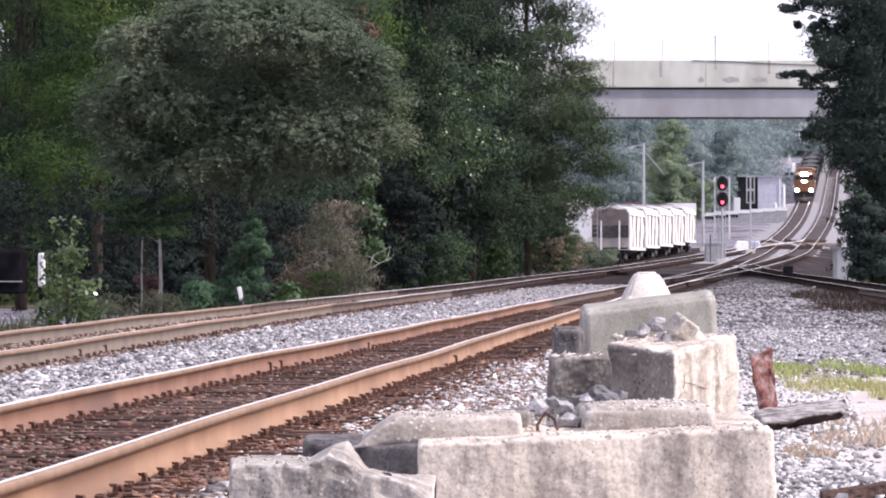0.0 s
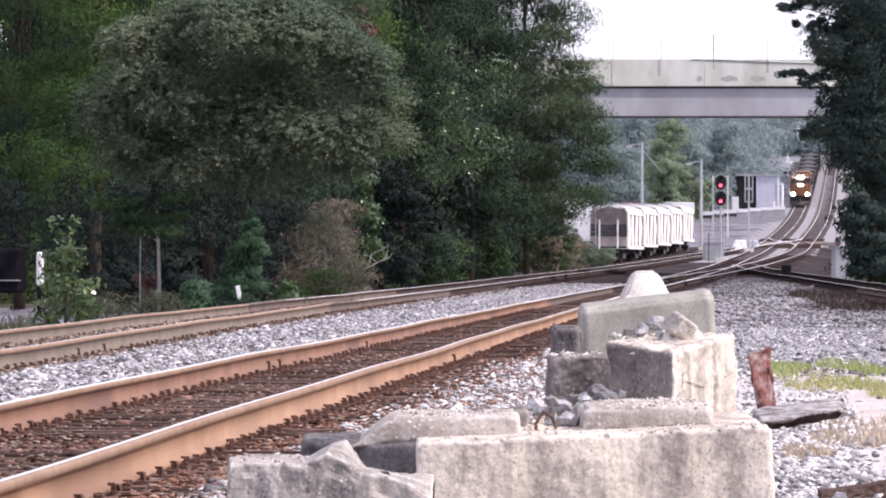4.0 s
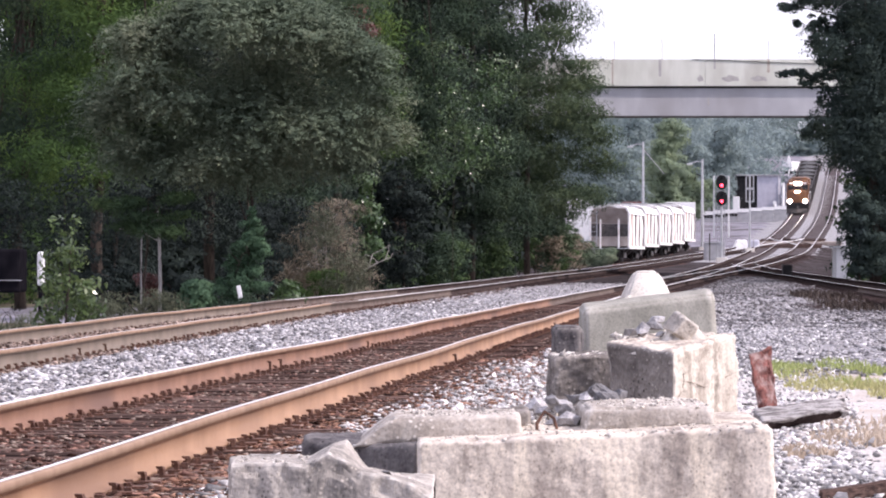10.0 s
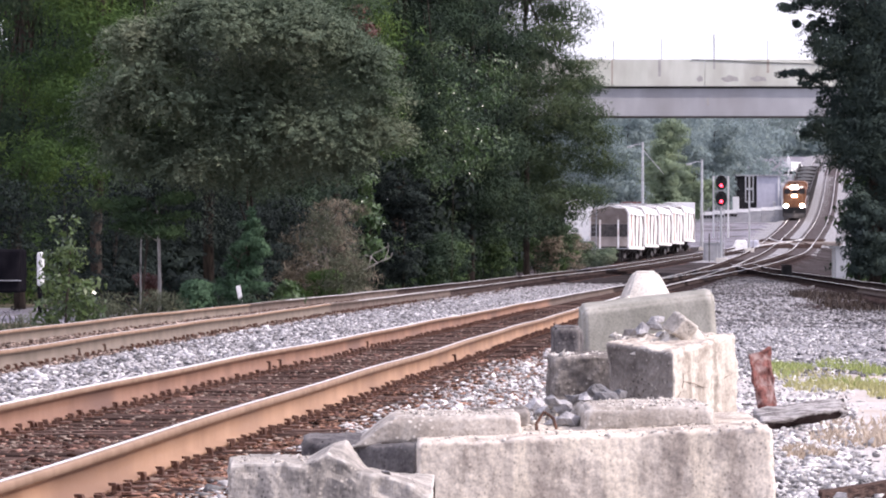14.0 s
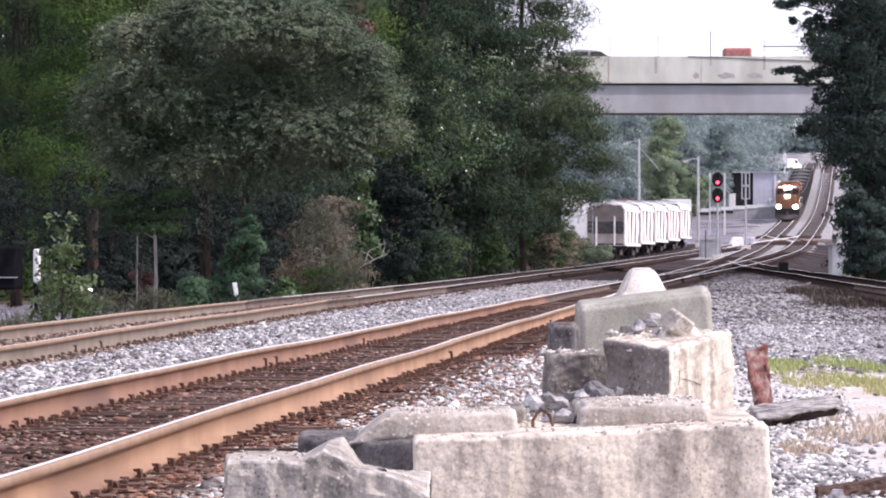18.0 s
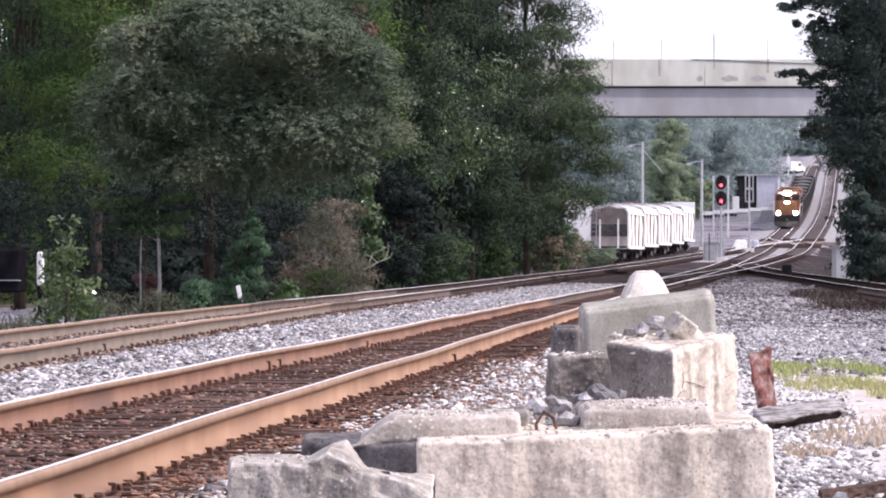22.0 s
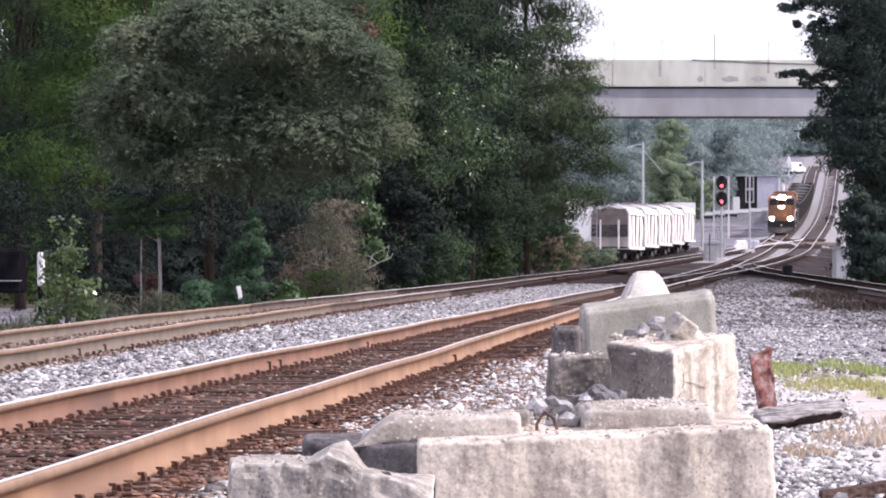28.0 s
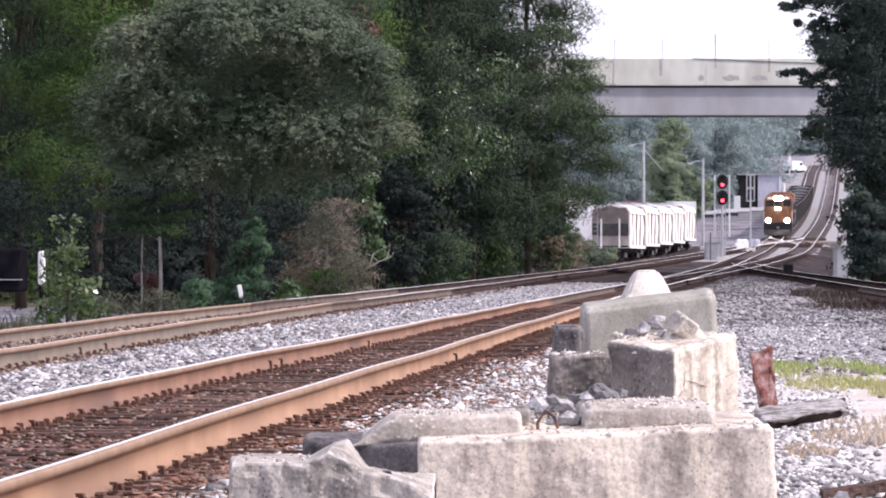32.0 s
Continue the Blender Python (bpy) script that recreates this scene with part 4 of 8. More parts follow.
# ---- the road bridge ----
def build_bridge():
    y0, deep = 240.0, 12.0
    z_deck, z_top, z_low = 10.31, 11.63, 8.63
    x0, x1 = -40.0, 62.0
    br = thing("road_bridge", (0, y0, 0), "concrete road overpass with stained parapet over the railway", "bridge", kind="structure")
    part("deck", boxes((x0, x1, 0.25, deep - 0.25, z_deck - 0.22, 10.46)), M["asphalt"], br, "asphalt road deck")
    xs = [x0, 5.73, 8.97, 13.92, 20.04, x1]
    for a, b in zip(xs, xs[1:]):
        bm = prism_x([(0.0, z_deck - 0.10), (0.0, z_top), (0.30, z_top), (0.42, z_deck + 0.25), (0.55, z_deck + 0.03), (0.55, z_deck - 0.10)], a + 0.012, b - 0.012)
        part("parapet_panel", bm, M["parapet"], br, "weathered pale parapet panel")
        bm = prism_x([(deep, z_deck - 0.10), (deep, z_top), (deep - 0.3, z_top), (deep - 0.55, z_deck + 0.03), (deep - 0.55, z_deck - 0.1)], a + 0.012, b - 0.012)
        part("rear_parapet_panel", bm, M["parapet"], br)
    for gy in (0.24, 3.1, 5.9, 8.7, 11.3):
        z_foot = z_low + 0.034 * gy
        h = z_deck - 0.22 - z_foot
        out = [(-0.33, 0), (0.33, 0), (0.33, 0.16), (0.12, 0.32), (0.12, h - 0.40), (0.45, h - 0.24), (0.45, h), (-0.45, h), (-0.45, h - 0.24), (-0.12, h - 0.40), (-0.12, 0.32), (-0.33, 0.16)]
        if gy < 1:
            out = [(-0.22, 0), (0.33, 0), (0.33, h), (-0.22, h)]
        bm = prism_x([(gy + 0.15 + u, z_foot + w) for u, w in out], x0, x1)
        part("girder", bm, M["bridge"], br, "long grey concrete girder")
    part("girder_flange", boxes((x0, x1, 0.14, 0.74, z_low - 0.10, z_low - 0.003)), M["darkmetal"], br, "dark bottom edge of the girder")
    for px in (1.98, 23.28):
        part("pier_cap", boxes((px - 0.6, px + 0.6, -0.3, deep + 0.3, z_low - 1.1, z_low - 0.06), bevel=0.05), M["bridge"], br)
        for py in (1.5, deep - 1.5):
            bm = tube([(px, py, -0.5), (px, py, z_low - 1.1)], 0.5, 14)
            part("pier", bm, M["bridge"], br, smooth=False)
    for px, hgt in ((9.09, 1.0), (11.64, 1.1), (14.43, 1.35), (17.28, 1.0)):
        part("fence_post", tube([(px, 0.15, z_top), (px, 0.15, z_top + hgt)], 0.022 if hgt < 1.3 else 0.035, 6), M["galv"], br, "thin steel post on the parapet")
    for px, w, h, mat in ((9, 0.035, 1.36, "rust_stain"), (11.52, 0.07, 0.9, "stain"), (17.28, 0.06, 0.7, "rust_stain"), (14.43, 0.05, 0.5, "stain")):
        part("streak", boxes((px - w, px + w, -0.004, 0.0, z_top - h, z_top - 0.01)), M[mat], br, "dark streak run down the parapet")
    for px, w, h in ((13.68, 0.16, 0.16), (15.33, 0.45, 0.16), (16.83, 0.42, 0.14)):
        bm = bmesh.new()
        bmesh.ops.create_circle(bm, cap_ends=True, segments=18, radius=1)
        for v in bm.verts:
            k = 1 + 0.25 * math.sin(v.co.x * 5 + v.co.y * 3)
            v.co = Vector((px + v.co.x * w * k, -0.005, z_deck + 0.30 + v.co.y * h * k))
        part("patch", bm, M["stain"], br, "dark weathered patch on the parapet")
    part("drain_mark", boxes((14.1 - 0.04, 14.1 + 0.04, 0.155, 0.168, z_low + 0.55, z_low + 0.95)), M["stain"], br)
    for ex0, ex1, name in ((-620.0, x0 - 0.02, "road_embankment"), (x1 + 0.02, 640.0, "road_embankment")):
        bm = prism_x([(-16, -2.0), (deep + 16, -2.0), (deep + 0.8, z_deck - 0.2), (-0.8, z_deck - 0.2)], ex0, ex1)
        ob = part(name, bm, M["soil"])
        ob.location = (0, y0, 0)
        tagged(ob, "grassy earth embankment carrying the road", "embankment", kind="structure")
        ob = part("road", boxes((ex0, ex1, 0.25, deep - 0.25, z_deck - 0.195, 10.46)), M["asphalt"])
        ob.location = (0, y0, 0)
        tagged(ob, "asphalt road leading on to the bridge", "road", kind="structure")
    cable = [(13.23, -0.02, 11.63), (15.18, -0.02, 11.57), (16.98, -0.02, 11.48), (19.68, -0.02, 11.39), (23.28, -0.02, 11.36)]
    part("cable", tube(cable, 0.018, 6), M["darkmetal"], br, "black cable strung along the parapet")


build_ground()
build_tracks()
build_bridge()
build_ballast()
build_crumbs()
build_crossing()
build_crossover()


# ---- trees and plants ----
def leaf_cloud(blobs, count, leaf, seed, aspect=0.5, bough=0.6, flat=0.55, every=0.30, hang=0.2, fill=0.12, jitter=0.38, lift=1.0, kite=False):
    """Leaves on many puffs (boughs) that are set over ellipsoids (x, y, z, rx, ry, rz), with gaps between them."""
    rng = np.random.default_rng(seed)
    b = np.array(blobs, float)
    area = b[:, 3] * b[:, 4] + b[:, 3] * b[:, 5] + b[:, 4] * b[:, 5]
    n_b = max(3, int(4.2 * area.sum() * every / (bough * bough)))
    pick = rng.choice(len(b), n_b, p=area / area.sum())
    d = rng.normal(size=(n_b, 3))
    d /= np.linalg.norm(d, axis=1, keepdims=True)
    c = b[pick, :3] + d * b[pick, 3:] * rng.uniform(0.62, 1.0, (n_b, 1))
    r = bough * rng.uniform(0.45, 1.35, n_b)
    n_in = int(count * fill)
    which = rng.choice(n_b, count, p=r * r / (r * r).sum())
    e = rng.normal(size=(count, 3))
    e /= np.linalg.norm(e, axis=1, keepdims=True)
    e[:, 2] += 0.35 * lift
    e /= np.linalg.norm(e, axis=1, keepdims=True)
    p = c[which] + e * (r[which] * (0.5 + 0.55 * np.sqrt(rng.random(count))))[:, None] * np.array([1, 1, flat])
    k = rng.integers(0, len(b), n_in)
    u = rng.normal(size=(n_in, 3))
    u /= np.linalg.norm(u, axis=1, keepdims=True)
    p[:n_in] = b[k, :3] + u * b[k, 3:] * (0.75 * rng.random((n_in, 1)) ** 0.4)
    out = e + 0.35 * d[which] + rng.normal(0, jitter, (count, 3)) + np.array([0, 0, 0.25 * lift])
    out /= np.linalg.norm(out, axis=1, keepdims=True)
    t = np.cross(out, rng.normal(size=(count, 3)))
    t /= np.linalg.norm(t, axis=1, keepdims=True) + 1e-9
    t[:, 2] -= hang
    s = np.cross(out, t)
    L = leaf * rng.uniform(0.6, 1.5, (count, 1))
    L[:n_in] *= 1.6
    W = L * aspect
    if not kite:
        v = np.stack([p - t * L * 0.5 - s * W * 0.5, p - t * L * 0.5 + s * W * 0.5 + out * W * 0.2, p + t * L * 0.5], 1)
        return v.reshape(-1, 3), np.arange(count * 3).reshape(-1, 3)
    v = np.stack([p - t * L * 0.5, p + s * W * 0.5 + out * W * 0.15, p + t * L * 0.5, p - s * W * 0.5 + out * W * 0.15], 1)
    return v.reshape(-1, 3), np.arange(count * 4).reshape(-1, 4)


def spray_cloud(blobs, twigs, per, leaf, seed, reach=0.42, droop=0.3, core=0.12):
    """Leaves in flat sprays along short drooping twigs that reach out of ellipsoids (x, y, z, rx, ry, rz), dark gaps between them."""
    rng = np.random.default_rng(seed)
    b = np.array(blobs, float)
    area = b[:, 3] * b[:, 4] + b[:, 3] * b[:, 5] + b[:, 4] * b[:, 5]
    pick = rng.choice(len(b), twigs, p=area / area.sum())
    d = rng.normal(size=(twigs, 3))
    d /= np.linalg.norm(d, axis=1, keepdims=True)
    c = b[pick, :3] + d * b[pick, 3:] * rng.uniform(0.55, 0.95, (twigs, 1))
    way = d * np.array([0.8, 0.8, 0.5]) + rng.normal(0, 0.55, (twigs, 3)) * np.array([1, 1, 0.35])
    way /= np.linalg.norm(way, axis=1, keepdims=True)
    long = reach * rng.uniform(0.45, 1.3, twigs)
    n = twigs * per
    k = np.repeat(np.arange(twigs), per)
    u = np.tile((np.arange(per) + 0.5) / per, twigs) + rng.normal(0, 0.04, n)
    side = np.cross(way, [0, 0, 1.0])
    side /= np.linalg.norm(side, axis=1, keepdims=True) + 1e-9
    flip = np.where(np.arange(n) % 2, 1.0, -1.0)
    off = rng.uniform(0.2, 1.0, n) * leaf * 1.1 * (1.1 - 0.6 * u)
    p = c[k] + way[k] * (u * long[k])[:, None] + side[k] * (flip * off)[:, None] + rng.normal(0, leaf * 0.35, (n, 3))
    p[:, 2] -= droop * long[k] * u * u
    inner = rng.random(n) < core
    p[inner] = b[pick[k[inner]], :3] + d[k[inner]] * b[pick[k[inner]], 3:] * rng.uniform(0.2, 0.6, (inner.sum(), 1))
    t = way[k] * 0.5 + side[k] * flip[:, None] * 0.8 + rng.normal(0, 0.35, (n, 3)) + np.array([0, 0, -0.25])
    t /= np.linalg.norm(t, axis=1, keepdims=True)
    up = np.array([0, 0, 1.0]) + 0.5 * d[k] + rng.normal(0, 0.42, (n, 3))
    s = np.cross(up, t)
    s /= np.linalg.norm(s, axis=1, keepdims=True) + 1e-9
    L = leaf * rng.uniform(0.6, 1.45, (n, 1))
    L[inner] *= 1.8
    W = L * 0.5
    v = np.stack([p - t * L * 0.5 + s * W * 0.5, p + t * L * 0.5, p - t * L * 0.3 - s * W * 0.6], 1)
    return v.reshape(-1, 3), np.arange(n * 3).reshape(-1, 3)


def limb_mesh(base, top, radius, blobs, seed, limbs=10):
    rng = random.Random(seed)
    bm = bmesh.new()
    b, t = Vector(base), Vector(top)
    spine = [b.lerp(t, i / 6) + Vector((rng.uniform(-1, 1), rng.uniform(-1, 1), 0)) * radius * 0.8 * (i > 0) for i in range(7)]
    tube(spine, radius, 9, bm, radius * 0.3)
    for _ in range(limbs):
        k = rng.choice(blobs)
        s = spine[rng.randrange(2, 7)]
        e = Vector((k[0] + rng.uniform(-0.6, 0.6) * k[3], k[1] + rng.uniform(-0.6, 0.6) * k[4], k[2] + rng.uniform(-0.4, 0.6) * k[5]))
        m = s.lerp(e, 0.5) + Vector((rng.uniform(-0.3, 0.3), rng.uniform(-0.3, 0.3), 0.3))
        tube([s, m, e], radius * 0.32, 6, bm, radius * 0.07)
    return bm


def tree(name, x, y, blobs, count, leaf, mat, label, seed, trunk=0.2, category="tree", limbs=10, top=None, group="", bark="bark", **kw):
    """blobs stand relative to the foot of the trunk."""
    z = float(ground_z(x, y))
    ob = thing(name, (x, y, z), label, category, group)
    if trunk:
        hi = max(b[2] for b in blobs)
        part("trunk", limb_mesh((0, 0, -0.15), top or (0.1, 0, hi), trunk, blobs, seed, limbs), M[bark], ob, smooth=True)
    v, f = leaf_cloud(blobs, count, leaf, seed, **kw)
    add_mesh("crown", v, f, M[mat], ob)
    return ob


def pine_blobs(h, r, low, seed, tiers=11):
    """Boughs in tiers, wide below and narrow above, uneven all round."""
    rng = random.Random(seed)
    out = []
    for i in range(tiers):
        u = i / (tiers - 1)
        z = low + (h - low) * u
        w = r * (1 - 0.6 * u ** 1.5) * rng.uniform(0.75, 1.15)
        for k in range(3):
            a = rng.uniform(0, 2 * math.pi)
            q = w * rng.uniform(0.25, 0.7)
            out.append((math.cos(a) * q, math.sin(a) * q, z + rng.uniform(-0.5, 0.5), w * 0.6, w * 0.6, rng.uniform(0.45, 0.9)))
    return out


def round_blobs(cx, cz, rx, ry, rz, seed, n=12):
    """One large rounded mass broken up by smaller ones on its outside."""
    rng = random.Random(seed)
    out = [(cx, 0, cz, rx * 0.86, ry * 0.86, rz * 0.86)]
    for _ in range(n):
        a, e = rng.uniform(0, 2 * math.pi), rng.uniform(-0.6, 1.3)
        k = rng.uniform(0.22, 0.40)
        out.append((cx + math.cos(a) * math.cos(e) * rx * 0.72, math.sin(a) * math.cos(e) * ry * 0.72, cz + math.sin(e) * rz * 0.72, rx * k, ry * k, rz * k))
    return out


# boughs of the last pine that reach out over the second track
OVERHANG = [(2.2, 0, 13.5, 1.7, 1.5, 0.9), (1.2, 0, 14.4, 1.9, 1.5, 0.9), (1.0, 0, 12.4, 1.9, 1.5, 0.9), (1.6, 0, 9.4, 1.8, 1.4, 0.9), (2.6, 0, 11.0, 1.3, 1.2, 0.5), (2.5, 0, 8.2, 1.6, 1.4, 0.8), (2.9, 0, 6.2, 1.5, 1.3, 0.9), (2.8, 0, 4.4, 1.3, 1.2, 0.8), (2.4, 0, 15.2, 1.4, 1.2, 0.8), (3.3, 0, 8.6, 1.2, 1.2, 0.7), (3.6, 0, 7.2, 1.3, 1.2, 0.8), (3.8, 0, 5.9, 1.2, 1.2, 0.7), (3.0, 0, 10.2, 1.0, 1.0, 0.6)]


def oak_blobs():
    """A broad dome of leafy sprays whose upper boughs overhang the shaded lower ones."""
    rng = random.Random(8)
    out = [(0.0, 0.5, 4.6, 2.7, 1.7, 1.9), (0.2, -0.3, 4.3, 1.9, 1.3, 1.4)]
    for i in range(70):
        a, e = rng.uniform(0, 2 * math.pi), rng.uniform(-0.75, 1.40)
        k = rng.uniform(0.45, 0.85)
        over = 0.3 - 0.8 * float(ease((e + 0.5) / 1.3))
        out.append((math.cos(a) * math.cos(e) * 2.95, math.sin(a) * math.cos(e) * 1.6 + over, 4.75 + math.sin(e) * 2.15, k * 1.25, k, k * 0.5))
    return out


def build_trees():
    z = float(ground_z(-4.33, 100))
    oak = thing("broadleaf_tree", (-4.33, 100, z), "large rounded grey-green broadleaf tree at the wood's edge", "tree")
    crown = oak_blobs()
    part("trunk", limb_mesh((0, 0, -0.15), (0.1, 1.6, 3.6), 0.07, crown, 21, 2), M["bark"], oak, smooth=True)
    v, f = spray_cloud(crown, 14500, 17, 0.068, 21)
    add_mesh("crown", v, f, M["oak"], oak)
    tree("young_pine", -6.6, 99.5, [(0.2, 0, 2.3, 1.1, 0.6, 0.10), (-0.5, 0, 2.55, 0.7, 0.5, 0.12), (0.45, -0.2, 1.95, 0.6, 0.4, 0.08), (-0.2, 0.2, 2.05, 0.7, 0.4, 0.08), (0.6, 0, 2.7, 0.5, 0.4, 0.1)], 3400, 0.16, "pine", "thin young pine with layered boughs below the large tree", 22, 0.035, "tree", limbs=6, bough=0.26, flat=0.4, every=0.4, aspect=0.14)
    k = 0
    for x, y, h, r, low, n in ((-11.4, 122, 13, 3.4, 2.8, 26000), (-9.0, 118, 12, 2.6, 3.6, 20000), (-6.6, 128, 14, 3.2, 2.5, 20000), (-4.6, 138, 13, 3.2, 2.2, 24000), (-3.6, 152, 14, 3.1, 5.6, 24000),
                               (-1.5, 176, 16, 3.2, 5.2, 26000), (1.3, 206, 20, 3.9, 2.4, 36000), (4.3, 232, 22, 4.1, 3.0, 62000), (-14, 135, 14, 3.6, 1, 14000), (-1.9, 190, 16, 3.5, 5.0, 14000), (-15.4, 168, 16, 4.0, 3, 15000), (-5.5, 150, 15, 3.4, 4, 12000)):
        # sun and shade between the pines are painted: lit, plain or darkened needles
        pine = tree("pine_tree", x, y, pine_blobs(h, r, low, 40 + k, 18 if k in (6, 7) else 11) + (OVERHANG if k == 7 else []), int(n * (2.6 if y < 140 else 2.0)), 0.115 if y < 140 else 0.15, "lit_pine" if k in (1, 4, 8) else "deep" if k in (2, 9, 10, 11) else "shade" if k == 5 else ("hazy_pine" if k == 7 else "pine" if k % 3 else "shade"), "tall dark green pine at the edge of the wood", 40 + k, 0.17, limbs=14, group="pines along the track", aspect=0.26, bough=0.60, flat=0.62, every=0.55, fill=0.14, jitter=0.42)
        if k == 3:
            v, f = leaf_cloud([(1.75, 0, 8.3, 0.65, 0.5, 0.8)], 900, 0.16, 99, aspect=0.3, bough=0.4)
            add_mesh("dead_bough", v, f, M["redleaf"], pine, "browned dead needles")
        k += 1
    tree("climbing_vine", 0.35, 170.5, [(0, 0, 7.0, 0.8, 0.5, 2.2), (0.7, 0, 5.0, 0.9, 0.5, 1.2), (-0.5, 0, 4.0, 1.1, 0.5, 1.1), (1.3, 0, 7.8, 0.6, 0.4, 1.1)], 4200, 0.10, "bright", "glossy bright-leaved vine climbing the pines", 60, 0.012, "vine", bough=0.8, limbs=6, every=0.5)
    tree("glossy_shrub", -2.244, 136, [(-0.05, 0, 3.2, 0.32, 0.3, 0.7), (0.10, 0, 2.2, 0.34, 0.3, 0.6), (0.2, 0, 1.6, 0.2, 0.2, 0.3)], 1500, 0.12, "bright", "glossy green shrub below the wood", 61, 0.05, "shrub", bough=0.4, limbs=5)
    # the dark tree that hangs over the branch track
    blobs = [(0.4, 0, 12.6, 3.1, 2.6, 2.4), (-0.2, 0, 10.2, 3.2, 2.4, 1.3), (0.6, 0, 8.4, 2.8, 2.4, 1.2), (-0.2, 0, 6.8, 3.0, 2.4, 1.2), (0.3, 0, 5.6, 3.0, 2.2, 1.0), (1.3, 0, 3.6, 2.6, 2.2, 1.6), (1.3, 0, 1.5, 2.5, 2.0, 1.4), (3.8, 1, 8, 3, 2, 5), (0.2, 0, 9.4, 2.4, 2.0, 1.0), (0.2, 0, 7.7, 2.1, 1.8, 0.9), (0.3, 0, 8.6, 2.0, 1.6, 0.8), (0.1, 0, 6.2, 2.3, 1.8, 0.9), (0.2, 0, 11.6, 2.6, 1.8, 1.2)]
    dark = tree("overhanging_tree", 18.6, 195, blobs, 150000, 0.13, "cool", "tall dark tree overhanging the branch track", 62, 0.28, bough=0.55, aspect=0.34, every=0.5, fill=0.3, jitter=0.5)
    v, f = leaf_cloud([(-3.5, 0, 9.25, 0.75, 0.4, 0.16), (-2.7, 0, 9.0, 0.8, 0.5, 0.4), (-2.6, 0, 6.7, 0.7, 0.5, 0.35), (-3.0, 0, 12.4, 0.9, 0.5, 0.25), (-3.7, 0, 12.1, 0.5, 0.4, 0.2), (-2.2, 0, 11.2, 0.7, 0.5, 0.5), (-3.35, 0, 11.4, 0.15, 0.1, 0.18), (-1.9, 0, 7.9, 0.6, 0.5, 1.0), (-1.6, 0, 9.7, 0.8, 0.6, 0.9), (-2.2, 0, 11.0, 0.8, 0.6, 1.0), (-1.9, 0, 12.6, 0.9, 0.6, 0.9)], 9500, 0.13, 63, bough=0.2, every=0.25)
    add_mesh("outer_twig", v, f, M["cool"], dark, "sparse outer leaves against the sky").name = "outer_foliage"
    part("bough", tube([(0, 0, 8.4), (-1.6, 0, 9.0), (-3.9, 0, 9.3)], 0.07, 6, end=0.015), M["bark"], dark)
    part("bough", tube([(0.4, 0, 10.8), (-1.6, 0, 11.7), (-3.8, 0, 12.3)], 0.07, 6, end=0.015), M["bark"], dark)
    tree("overhanging_tree", 20.9, 205, pine_blobs(15, 3.4, 0.6, 63), 30000, 0.22, "pine", "dark pine behind the branch track", 63, 0.22)
    tree("leafy_bush", 17.5, 190, [(0.3, 0, 2.6, 0.9, 0.8, 1.0), (0.7, 0, 1.2, 0.9, 0.8, 1.0), (0.0, 0, 3.4, 0.7, 0.5, 0.6), (-0.1, 0, 2.2, 0.7, 0.6, 0.8), (0.2, 0, 0.9, 0.6, 0.6, 0.8)], 8000, 0.14, "cool", "small-leaved bush beside the branch track", 64, 0.06, "shrub", bough=0.4, limbs=6)
    # plants along the second track
    tree("sapling", -5.871, 70, [(0, 0, 0.75, 0.52, 0.5, 0.65), (0.05, 0, 1.45, 0.28, 0.28, 0.40), (-0.25, 0, 0.35, 0.3, 0.3, 0.35), (0.35, 0, 0.55, 0.3, 0.3, 0.4)], 1500, 0.085, "young", "bright young broadleaf sapling beside the second track", 65, 0.025, "sapling", limbs=0, bough=0.24, jitter=0.9, kite=True)
    tree("young_tree", -4.30, 98, [(-0.25, 0, 0.60, 0.55, 0.3, 0.30), (0.12, 0, 0.75, 0.48, 0.3, 0.30), (-0.05, 0, 1.08, 0.46, 0.3, 0.28), (0.12, 0, 1.38, 0.38, 0.3, 0.26), (0.16, 0, 1.68, 0.30, 0.25, 0.24), (0.18, 0, 1.98, 0.20, 0.18, 0.22), (0.16, 0, 2.22, 0.10, 0.08, 0.20)], 9000, 0.085, "teal", "young green conifer leaning below the large tree", 66, 0.05, "sapling", bough=0.18, limbs=8, aspect=0.26, flat=0.5)
    tree("dry_bush", -3.439, 131, [(-0.1, -0.6, 1.2, 1.45, 0.7, 1.0), (0.2, -0.4, 2.4, 0.9, 0.6, 0.9), (-0.7, -0.8, 0.8, 1.0, 0.6, 0.8), (0.7, -0.6, 0.7, 0.8, 0.6, 0.7), (-0.4, -0.5, 1.9, 0.8, 0.5, 0.7)], 8500, 0.17, "brownleaf", "dry brown twiggy bush at the wood's edge", 67, 0.04, "shrub", bough=0.36, limbs=30, aspect=0.075, jitter=0.8, bark="deadwood")
    tree("weed_bush", -3.0, 126, [(0.1, 0, 1.2, 0.7, 0.5, 1.0), (-0.5, 0, 2.0, 0.5, 0.4, 0.8), (0.7, 0, 0.7, 0.5, 0.4, 0.6)], 3000, 0.13, "weed", "thin olive brush growing through the dry bush", 73, 0.02, "shrub", bough=0.3, limbs=10, aspect=0.14, jitter=0.7)
    tree("weed_bush", -3.25, 127, [(0, 0, 0.6, 0.45, 0.4, 0.6), (-0.9, 0, 0.4, 0.4, 0.4, 0.45)], 2600, 0.13, "lit_pine", "yellow-green weeds before the dry bush", 72, 0.02, "shrub", bough=0.3, limbs=5, aspect=0.2)
    tree("green_bush", -5.40, 97, [(0, 0, 0.45, 0.40, 0.4, 0.42)], 2600, 0.09, "teal", "low grey-green bush beside the track", 68, 0.03, "shrub", bough=0.24, limbs=6)
